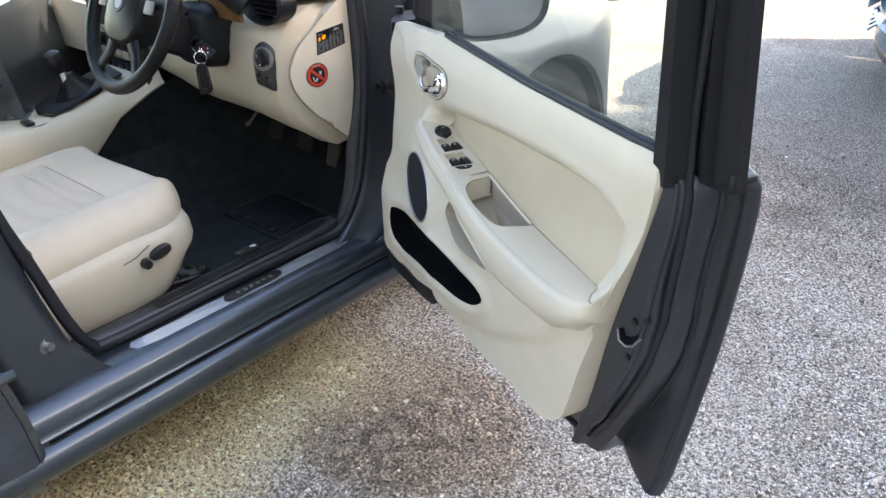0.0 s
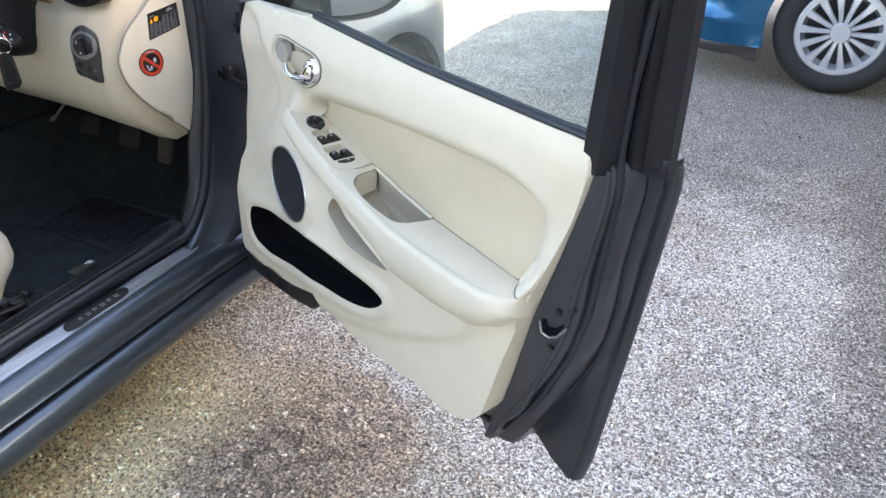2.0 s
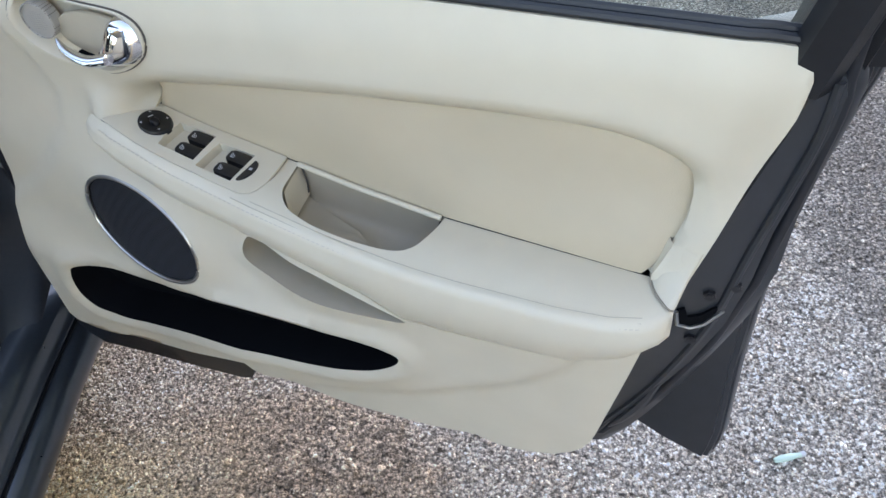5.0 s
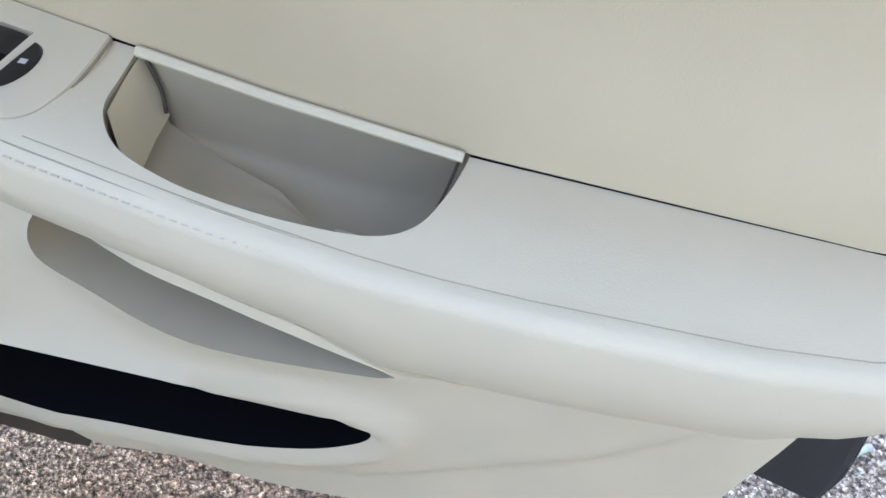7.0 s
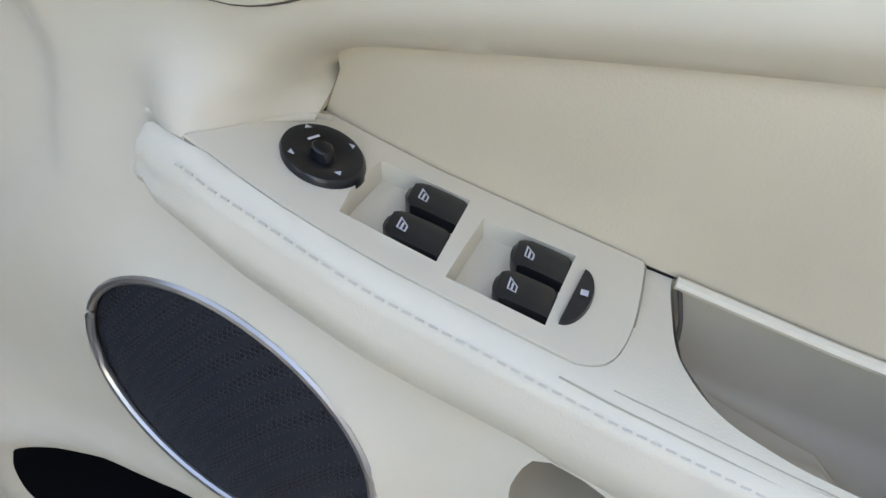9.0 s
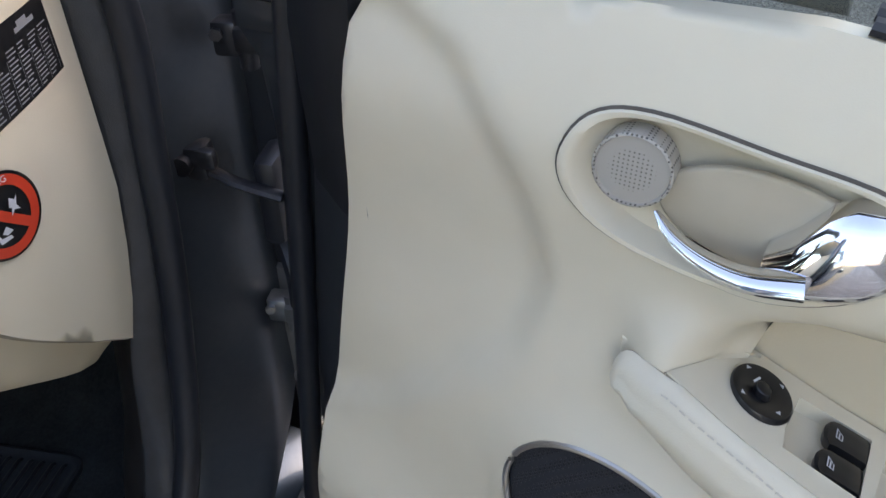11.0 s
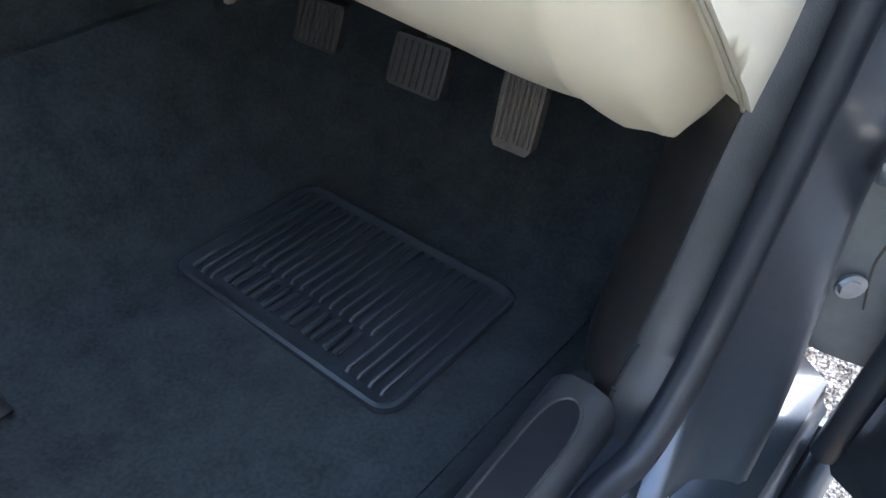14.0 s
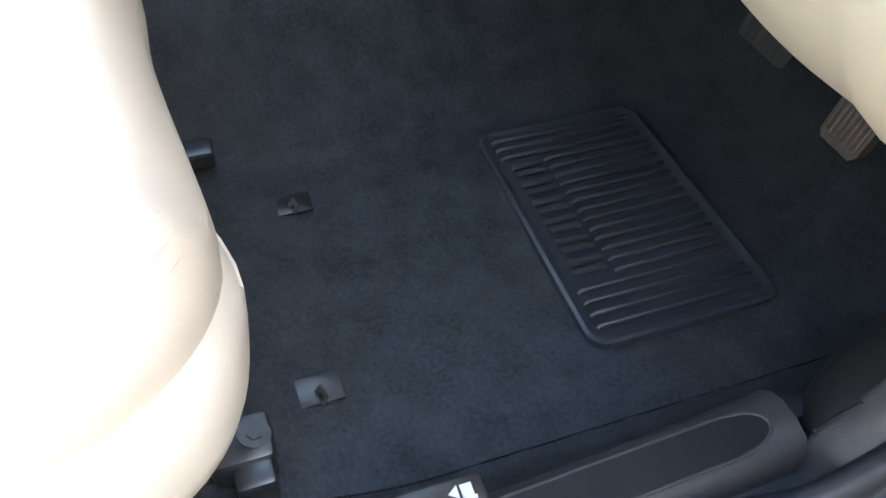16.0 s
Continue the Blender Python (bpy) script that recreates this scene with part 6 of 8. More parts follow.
def dash_low(x):
    return interp(x, [-1.7, -0.9, -0.62, -0.55, -0.4, -0.2, -0.12, -0.106, -0.097, -0.06, -0.04], [0.66, 0.66, 0.614, 0.592, 0.586, 0.581, 0.576, 0.575, 0.562, 0.556, 0.564])


def dash_point(s, v):
    """s: along the plan, v: 0 at the lower lip to 1 at the top pad."""
    i = min(int(s), len(PLAN) - 2)
    f = s - i
    P = dash_plan[int(s * 6)] if s * 6 < len(dash_plan) else dash_plan[-1]
    x, y = P.x, P.y
    zl = dash_low(x)
    z = zl + (0.925 - zl) * v
    end = smooth01(x, -0.085, -0.045)
    back = interp(v, [0.0, 0.03, 0.08, 0.15, 0.2, 0.28, 0.35, 0.5, 0.7, 0.85, 0.94, 1.0], [0.148, 0.126, 0.100, 0.067, 0.048, 0.027, 0.015, 0.004, 0.008, 0.022, 0.050, 0.12])
    sidein = interp(v, [0.0, 0.06, 0.2, 0.5, 0.9, 1.0], [0.024, 0.014, 0.006, 0.0, 0.004, 0.02])
    return Vector((x - sidein * end, y + back * (1 - 0.25 * end), z))


dash_plan = spline([(*p, 0) for p in PLAN], 6)


def build_dash():
    n = len(dash_plan)
    vs = [0.0, 0.015, 0.03, 0.06, 0.1, 0.15, 0.2, 0.28, 0.36, 0.44, 0.52, 0.6, 0.7, 0.78, 0.85, 0.9, 0.94, 0.97, 1.0]
    rings = [[dash_point(k / 6, v) for v in vs] for k in range(n)]
    for r in rings:
        r.append(r[-1] + Vector((0, 0.25, 0.03)))
        r.insert(0, r[0] + Vector((0, 0.012, 0.004)))
        r.insert(0, r[0] + Vector((0, 0.30, 0.03)))
    bm = loft(rings, False, False)
    dash = part("dashboard", bm, DASHVINYL, car, "smooth cream dashboard", sharp=60)
    # side cover standing a little proud of the dash end
    cov = [(0.267, 0.612), (0.250, 0.627), (0.200, 0.678), (0.166, 0.727), (0.155, 0.764), (0.156, 0.788), (0.166, 0.812), (0.180, 0.836), (0.203, 0.858), (0.228, 0.878), (0.262, 0.905)]
    edge = [(0.331, 0.86), (0.329, 0.79), (0.327, 0.72), (0.319, 0.67), (0.3095, 0.62)] + [(p.y, p.z) for p in spline([(0, y, z) for y, z in [(0.299, 0.583)] + cov], 5)] + [(0.331, 0.945)]

    def cover_x(y):
        return -0.0415 + 0.010 * smooth01(y, 0.17, 0.30) - 0.75 * max(0, 0.225 - y) ** 1.5

    bm = sheet(edge, [], 0.012, lambda y, z: Vector((cover_x(y) + 0.004 - (0.06 if z > 0.74 else 0.45) * (z - 0.74) ** 2, y, z)))
    rim = [Vector((cover_x(y) + 0.004 - (0.06 if z > 0.74 else 0.45) * (z - 0.74) ** 2, y, z)) for y, z in edge]
    loft([rim, [p + Vector((-0.006, 0.002, 0)) for p in rim], [p + Vector((-0.032, 0.012, 0.006)) for p in rim]], True, False, bm)
    bmesh.ops.remove_doubles(bm, verts=bm.verts[:], dist=0.0002)
    part("dash_side_cover", bm, VINYL, dash, "cream end cover", sharp=40)
    bm = tube([p + Vector((-0.005, -0.0005, 0)) for p in rim[5:-1]], 0.0016, 6)
    part("seam", bm, GROOVE, dash)
    # tyre and load label
    lx = lambda y, z: Vector((cover_x(y) + 0.0050 - (0.06 if z > 0.74 else 0.45) * (z - 0.74) ** 2, y, z))
    A, B, C, D = (0.232, 0.866), (0.312, 0.876), (0.312, 0.826), (0.226, 0.812)

    def lab(a, b):      # a along, b up, 0..1
        y = (D[0] * (1 - a) + C[0] * a) * (1 - b) + (A[0] * (1 - a) + B[0] * a) * b
        z = (D[1] * (1 - a) + C[1] * a) * (1 - b) + (A[1] * (1 - a) + B[1] * a) * b
        return lx(y, z)

    bm = bmesh.new()
    grid = [[bm.verts.new(lab(a / 8, b / 4)) for a in range(9)] for b in range(5)]
    for b in range(4):
        for a in range(8):
            bm.faces.new((grid[b][a], grid[b][a + 1], grid[b + 1][a + 1], grid[b + 1][a]))
    label_ob = part("pressure_label", bm, LABELBLACK, dash, "black label with a small printed table")
    bm = bmesh.new()

    def tag(a0, b0, a1, b1, mi, h=0.0006):
        q = [lab(a0, b0), lab(a1, b0), lab(a1, b1), lab(a0, b1)]
        bm.faces.new([bm.verts.new(p + Vector((h, -h * 0.4, 0))) for p in q]).material_index = mi

    rnd = random.Random(3)
    for r in range(13):
        for cidx in range(7):
            a0 = 0.05 + cidx * 0.132
            if r < 10 or cidx > 2:
                tag(a0, 0.06 + r * 0.052, a0 + rnd.uniform(0.05, 0.11), 0.078 + r * 0.052, 0)
    for c5 in range(8):
        tag(0.035 + c5 * 0.132, 0.04, 0.038 + c5 * 0.132, 0.60, 0, 0.0005)
    for pts in ([(0.05, 0.60), (0.15, 0.60), (0.10, 0.80)], [(0.25 + 0.075 * math.cos(k), 0.70 + 0.11 * math.sin(k)) for k in np.linspace(0, 6.0, 12)]):
        bm.faces.new([bm.verts.new(lab(a, b) + Vector((0.0006, -0.00024, 0))) for a, b in pts]).material_index = 1
    tag(0.06, 0.84, 0.20, 0.87, 0)
    tag(0.60, 0.80, 0.84, 0.86, 0)
    tag(0.64, 0.86, 0.76, 0.92, 0)
    part("label_print", bm, [LABELGREY, AMBER], label_ob)
    # airbag warning roundel
    c0 = (0.221, 0.766)
    rp = lambda a, b, h=0.001: lx(c0[0] + a, c0[1] + b) + Vector((h, -h * 0.5, 0))
    bm = bmesh.new()
    N1 = 40
    R1, R2 = 0.0275, 0.0205
    for k in range(N1):
        q0, q1 = 2 * math.pi * k / N1, 2 * math.pi * (k + 1) / N1
        bm.faces.new([bm.verts.new(rp(r * math.cos(q) * 0.98, r * math.sin(q))) for r, q in ((R1, q0), (R1, q1), (R2, q1), (R2, q0))]).material_index = 0
    bm.faces.new([bm.verts.new(rp(R1 * 1.07 * math.cos(2 * math.pi * k / N1), R1 * 1.07 * math.sin(2 * math.pi * k / N1), 0.0006)) for k in range(N1)]).material_index = 1
    ca, sa = math.cos(radians(-42)), math.sin(radians(-42))
    bm.faces.new([bm.verts.new(rp(a * ca - b * sa, a * sa + b * ca, 0.0013)) for a, b in ((-0.021, -0.0034), (0.021, -0.0034), (0.021, 0.0034), (-0.021, 0.0034))]).material_index = 0
    for pts in ([(-0.014, -0.003), (-0.0115, -0.002), (-0.0085, -0.0115), (-0.002, -0.0125), (-0.001, -0.0150), (-0.010, -0.0150)],
                [(-0.007, -0.009), (-0.003, -0.0055), (0.001, -0.0105), (-0.004, -0.0115)],
                [(0.004, 0.004), (0.0065, 0.010), (0.010, 0.007), (0.0125, 0.009), (0.010, 0.003), (0.012, -0.001), (0.0075, 0.001), (0.004, -0.002), (0.006, 0.003)]):
        bm.faces.new([bm.verts.new(rp(a, b, 0.0015)) for a, b in pts]).material_index = 2
    sticker = part("airbag_sticker", bm, [RED, LABELBLACK, ICON], dash, "round red and black airbag warning sticker", recalc=False)
    tx = rp(-0.0115, 0.0212, 0.0016)
    letters("AIRBAG", 0.0062, 0.0001, Matrix.Translation(tx) @ Matrix(((0.20, 0, 1, 0), (1, 0, -0.20, 0), (0, 1, 0, 0), (0, 0, 0, 1))), ICON, "sticker_word", sticker)

    # light switch panel on the dash face
    def fx(x, z, h=0.0):
        v = (z - dash_low(x)) / (0.925 - dash_low(x))
        k = min(range(n), key=lambda j: abs(dash_plan[j].x - x) + (0 if dash_plan[j].y < 0.2 else 1))
        j = k + (1 if dash_plan[k].x < x else -1)
        p, q = dash_point(k / 6, v), dash_point(j / 6, v)
        t = (x - p.x) / (q.x - p.x) if abs(q.x - p.x) > 1e-6 else 0
        y = p.y + (q.y - p.y) * t
        return Vector((x + h * 0.25, y - h, z))

    panel = [(-0.116, 0.852), (-0.092, 0.836), (-0.087, 0.806), (-0.089, 0.77), (-0.092, 0.739), (-0.118, 0.748), (-0.140, 0.756), (-0.145, 0.785), (-0.146, 0.815), (-0.138, 0.842)]
    lp = flat2(panel, 5)
    ring = lambda s, h: [fx(-0.117 + (x + 0.117) * s, 0.795 + (z - 0.795) * s, h) for x, z in lp]
    bm = loft([ring(1.03, 0.0), ring(1.0, 0.004), ring(0.95, 0.005), ring(0.6, 0.005)], True, True)
    lsp = part("light_switch_panel", bm, SWPANEL, dash, "dark grey headlamp switch panel", sharp=40)
    kc = (-0.116, 0.815)
    cyl = lambda cx, cz, r, h: [fx(cx + r * math.cos(q), cz + r * math.sin(q), h) for q in (2 * math.pi * k / 28 for k in range(28))]
    bm = loft([cyl(*kc, 0.0285, 0.004), cyl(*kc, 0.0285, 0.0058), cyl(*kc, 0.0275, 0.0062), cyl(*kc, 0.0235, 0.0050), cyl(*kc, 0.0192, 0.0046)], True, True)
    part("switch_ring", bm, SATIN, lsp, "satin grey ring")
    bm = loft([cyl(*kc, 0.0185, 0.004), cyl(*kc, 0.0184, 0.0075), cyl(*kc, 0.0172, 0.0088)], True, True)
    ks = [(-0.0065, -0.017), (0.0065, -0.017), (0.0065, 0.017), (-0.0065, 0.017)]
    cq, sq = math.cos(0.15), math.sin(0.15)
    rk = lambda s, h: [fx(kc[0] + (a * cq - b * sq) * s, kc[1] + (a * sq + b * cq) * s, h) for a, b in ks]
    loft([rk(1.0, 0.008), rk(0.97, 0.0150), rk(0.85, 0.0165)], True, True, bm)
    part("light_knob", bm, SWITCH, lsp, "black rotary light knob", sharp=30)
    for a, b, w, hh in ((-0.0035, 0.010, 0.0010, 0.0035), (0.0035, -0.011, 0.0020, 0.0022)):
        bm = bmesh.new()
        bm.faces.new([bm.verts.new(fx(kc[0] + a + u * w, kc[1] + b + v * hh, 0.0170)) for u, v in ((-1, -1), (1, -1), (1, 1), (-1, 1))])
        part("switch_sign", bm, ICON, lsp)
    for cx, cz, w in ((kc[0], kc[1] + 0.030, 0.0018), (kc[0] + 0.012, kc[1] + 0.026, 0.0018), (kc[0] + 0.0195, kc[1] + 0.016, 0.002), (-0.140, 0.780, 0.0020), (-0.098, 0.765, 0.0020)):
        part("switch_sign", tube(cyl(cx, cz, w, 0.0058), 0.0003, 4, closed=True), LABELGREY, lsp)
    for cx, cz in ((-0.131, 0.776), (-0.111, 0.7685)):
        bm = loft([cyl(cx, cz, 0.0062, 0.004), cyl(cx, cz, 0.0058, 0.011), cyl(cx, cz, 0.0045, 0.012)], True, True)
        part("thumb_wheel", bm, SWITCH, lsp, "small black dimmer wheel")
    bm = loft([[fx(x, z, h) for x, z in ((-0.141, 0.764), (-0.099, 0.752), (-0.097, 0.744), (-0.118, 0.7495), (-0.138, 0.758))] for h in (0.004, 0.0062)], True, True)
    part("blank_tile", bm, BLACK, lsp)

    # air vent, wood veneer, instrument hood, column
    bm = bmesh.new()
    vc = Vector((-0.109, 0.150, 0.941))
    ringv = lambda r, y: [Vector((vc.x + r * 1.35 * math.cos(q), vc.y + y - 0.25 * r * math.cos(q) * -1, vc.z + r * math.sin(q))) for q in (2 * math.pi * k / 32 for k in range(32))]
    loft([ringv(0.050, 0.03), ringv(0.050, -0.012), ringv(0.044, -0.018), ringv(0.038, 0.0), ringv(0.036, 0.03)], True, True, bm)
    vent = part("air_vent", bm, BLACK, dash, "oval black air vent", sharp=40)
    for k in range(5):
        zz = vc.z - 0.024 + 0.012 * k
        hw = 0.048 * math.sqrt(max(0.05, 1 - ((zz - vc.z) / 0.038) ** 2))
        bm = box(vc.x, vc.y + 0.002, zz, 2 * hw, 0.016, 0.0022, 0.0006)
        part("vane", bm, BLACK, vent)
    lpw = [Vector((x, 0.128 + 0.02 * (z - 0.88), z)) for x, z in ((-0.66, 0.905), (-0.30, 0.897), (-0.175, 0.893), (-0.172, 0.94), (-0.30, 0.945), (-0.66, 0.945))]
    part("wood_veneer", slab(lpw, 0.008, Vector((0, -1, 0)), 0.003), WOOD, dash, "polished walnut veneer strip")
    bm = tube(spline([(-0.62, 0.14, 0.93), (-0.55, 0.09, 1.0), (-0.40, 0.07, 1.03), (-0.25, 0.09, 1.0), (-0.17, 0.14, 0.93)], 6), 0.03, 10)
    part("instrument_hood", bm, BLACK, dash, "black instrument hood")
    bm = disc((-0.40, 0.125, 0.955), (0, -1, 0.2), 0.06, 0.006, 32)
    part("dial", bm, SWITCH, dash, "round instrument dial")
    lpu = [Vector((x, y, 0.938)) for x, y in ((-1.7, 0.22), (-0.12, 0.20), (-0.03, 0.30), (-0.03, 0.75), (-1.7, 0.75))]
    part("dash_top", slab(lpu, 0.03, bev=0.015), BLACK, dash, "black dash top pad")
    # glovebox and passenger side
    lpg = [Vector((x, 0.128, z)) for x, z in ((-1.62, 0.70), (-1.0, 0.70), (-1.0, 0.86), (-1.62, 0.88))]
    gb = part("glovebox_lid", slab(lpg, 0.014, Vector((0, -1, 0)), 0.005), VINYL, dash, "cream glovebox lid")
    part("glovebox_catch", box(-1.33, 0.108, 0.835, 0.085, 0.014, 0.028, 0.006), CHROME, gb, "chrome glovebox catch")
    # centre stack
    lpc = [Vector((x, 0.118, z)) for x, z in ((-0.98, 0.66), (-0.70, 0.66), (-0.68, 0.92), (-1.0, 0.92))]
    cs = part("centre_stack", slab(lpc, 0.016, Vector((0, -1, 0)), 0.004), SWPANEL, dash, "dark centre stack with rows of buttons")
    for r in range(4):
        for c6 in range(5):
            part("button", box(-0.93 + 0.045 * c6, 0.099, 0.70 + 0.034 * r, 0.036, 0.008, 0.024, 0.003), DARKCREAM if r in (1, 3) else BLACK, cs)
    return dash


dashboard = build_dash()


def build_column():
    wc = Vector((-0.312, -0.078, 0.943))
    tilt = radians(28)
    nrm = Vector((0, -math.cos(tilt), math.sin(tilt)))
    b = Vector((0, math.sin(tilt), math.cos(tilt)))
    a = Vector((1, 0, 0))
    P = lambda r, q, h=0.0: wc + (a * math.cos(q) + b * math.sin(q)) * r + nrm * h
    bm = tube([P(0.180, 2 * math.pi * k / 56) for k in range(56)], 0.0165, 12, closed=True)
    wheel = part("steering_wheel", bm, LEATHBLACK, car, "black leather steering wheel")
    rings = []
    for s, h in ((1.0, -0.03), (1.0, 0.012), (0.92, 0.022), (0.6, 0.030), (0.25, 0.032)):
        rings.append([wc + a * (0.082 * s * math.copysign(abs(math.cos(q)) ** 0.7, math.cos(q))) + b * ((0.066 if math.sin(q) > 0 else 0.080) * s * math.copysign(abs(math.sin(q)) ** 0.8, math.sin(q))) + nrm * h for q in (2 * math.pi * k / 36 for k in range(36))])
    part("wheel_boss", loft(rings, True, True), LEATHBLACK, wheel, "black airbag boss")
    bm = disc(wc + nrm * 0.031 + b * 0.01, nrm, 0.024, 0.003, 32, 0.022)
    part("wheel_badge", bm, SWPANEL, wheel)
    bm = disc(wc + nrm * 0.0338 + b * 0.01, nrm, 0.0145, 0.001, 24)
    part("badge_disc", bm, ICON, wheel)
    for q in (radians(12), radians(168), radians(238), radians(302)):
        bm = tube([P(0.07, q, 0.004), P(0.12, q, -0.004), P(0.172, q, 0.0)], [0.024, 0.018, 0.016], 10, flat=0.45, up=nrm)
        part("spoke", bm, LEATHBLACK, wheel)
    for sx in (-1, 1):
        bm = box(0, 0, 0, 0.034, 0.030, 0.008, 0.003, m=Matrix.Translation(wc + a * 0.108 * sx + b * 0.012 + nrm * 0.016) @ nrm.to_track_quat("Z", "Y").to_matrix().to_4x4())
        part("wheel_button", bm, GRILLEGREY, wheel)
    # column shroud
    rings = []
    for y, hw, zt, zb in ((0.16, 0.086, 0.93, 0.760), (0.10, 0.083, 0.93, 0.770), (0.080, 0.080, 0.93, 0.775), (0.066, 0.075, 0.928, 0.783), (0.058, 0.068, 0.925, 0.792), (0.050, 0.053, 0.935, 0.80), (-0.01, 0.052, 0.955, 0.83), (-0.05, 0.048, 0.96, 0.86)):
        rings.append([Vector((-0.347 + hw * math.copysign(abs(math.cos(q)) ** 0.55, math.cos(q)), y, (zt + zb) / 2 + (zt - zb) / 2 * math.copysign(abs(math.sin(q)) ** 0.6, math.sin(q)))) for q in (2 * math.pi * k / 32 for k in range(32))])
    part("column_shroud", loft(rings, True, True), BLACK, car, "black steering column shroud", sharp=50)
    bm = tube(spline([(-0.26, 0.03, 0.925), (-0.21, 0.0, 0.945), (-0.15, -0.04, 0.955)], 4), [0.008] * 5 + [0.011] * 4, 8)
    part("indicator_stalk", bm, BLACK, car)
    bm = disc((-0.272, 0.055, 0.842), (0.55, -0.82, 0.1), 0.024, 0.010, 28, 0.021)
    part("ignition_surround", bm, BLACK, car)
    bm = disc((-0.266, 0.047, 0.843), (0.55, -0.82, 0.1), 0.0165, 0.004, 28, 0.0155)
    part("ignition_lock", bm, CHROME, car, "bright ignition lock ring")


build_column()


def build_key():
    k = thing("car_key", (-0.262, 0.052, 0.70), "black remote key in the ignition with a leather fob", "key")
    off = -Vector((-0.262, 0.052, 0.70))

    def put(name, bm, material, label=""):
        o = part(name, bm, material, k, label)
        o.location = off
        return o

    ka = Vector((0.78, 0.30, -0.36)).normalized()
    kn = Vector((0.15, -0.75, 0.64))
    kn = (kn - ka * kn.dot(ka)).normalized()
    kb = kn.cross(ka)
    k0 = Vector((-0.264, 0.041, 0.845))
    kp = lambda s, w, h=0.0: k0 + ka * s + kb * w + kn * h
    outl = closed_spline([kp(s, w, -0.005) for s, w in ((0.0, -0.008), (0.0, 0.008), (0.012, 0.0135), (0.036, 0.0135), (0.050, 0.0095), (0.053, 0.0), (0.050, -0.0095), (0.036, -0.0135), (0.012, -0.0135))], 4)
    put("key_head", slab(outl, 0.011, kn, 0.003), SWITCH, "black plastic key head")
    for s, w, r, material in ((0.022, 0.0050, 0.0024, REDDOT), (0.027, -0.0040, 0.0034, REDDOT), (0.033, 0.0060, 0.0020, ICON), (0.039, -0.0025, 0.0022, ICON)):
        put("key_button", disc(kp(s, w, 0.0055), kn, r, 0.0016, 14), material, "red key button" if material is REDDOT else "white key button")
    c = Vector((-0.213, 0.018, 0.827))
    bm = tube([c + Vector((math.cos(q) * 0.006, math.cos(q) * 0.0130, math.sin(q) * 0.0150)) for q in (2 * math.pi * j / 28 for j in range(28))], 0.0013, 6, closed=True)
    bm = tube([c + Vector((0.0, 0.002, 0.018)) + Vector((math.cos(q) * 0.0062, 0.002, math.sin(q) * 0.0062)) for q in (2 * math.pi * j / 16 for j in range(16))], 0.0010, 6, bm, closed=True)
    put("key_ring", bm, CHROME, "steel split ring")
    top = Vector((-0.215, 0.017, 0.814))
    ax = Vector((0.35, 0.94, 0.0)).normalized()
    nn = Vector((0.94, -0.35, 0.0)).normalized()
    outl = [(-0.006, 0.0), (0.006, 0.0), (0.0135, -0.012), (0.0165, -0.058), (0.010, -0.066), (-0.012, -0.068), (-0.0145, -0.058), (-0.0135, -0.012)]
    outl = [(a * 1.05, b * 1.12) for a, b in outl]
    bm = slab([top + ax * x + Vector((0, 0, z)) - nn * 0.003 for x, z in outl], 0.006, nn, 0.0015)
    fob = put("leather_fob", bm, LEATHBLACK, "black stitched leather fob")
    bm = bmesh.new()
    st = [(-0.010, -0.014), (-0.0115, -0.058), (-0.009, -0.062), (0.009, -0.061), (0.0130, -0.054), (0.0105, -0.014)]
    for (x0, z0), (x1, z1) in zip(st, st[1:]):
        m = max(2, int(math.hypot(x1 - x0, z1 - z0) / 0.0026))
        for j in range(m):
            p0, p1 = j / m, (j + 0.6) / m
            tube([top + ax * (x0 + (x1 - x0) * p) * 1.0 + Vector((0, 0, z0 + (z1 - z0) * p)) + nn * 0.0032 for p in (p0, p1)], 0.00025, 4, bm)
    put("fob_stitching", bm, GRILLEGREY)


build_key()


# -- seats, console, far side --
def cushion(rings, n=28, p=0.45):
    """A padded block from rings of (y, xc, half width, z low, z high)."""
    out = []
    for y, xc, hw, zl, zh in rings:
        out.append([Vector((xc + hw * math.copysign(abs(math.cos(q)) ** p, math.cos(q)), y, (zl + zh) / 2 + (zh - zl) / 2 * math.copysign(abs(math.sin(q)) ** (p + 0.1), math.sin(q)))) for q in (2 * math.pi * k / n for k in range(n))])
    return loft(out, True, True)


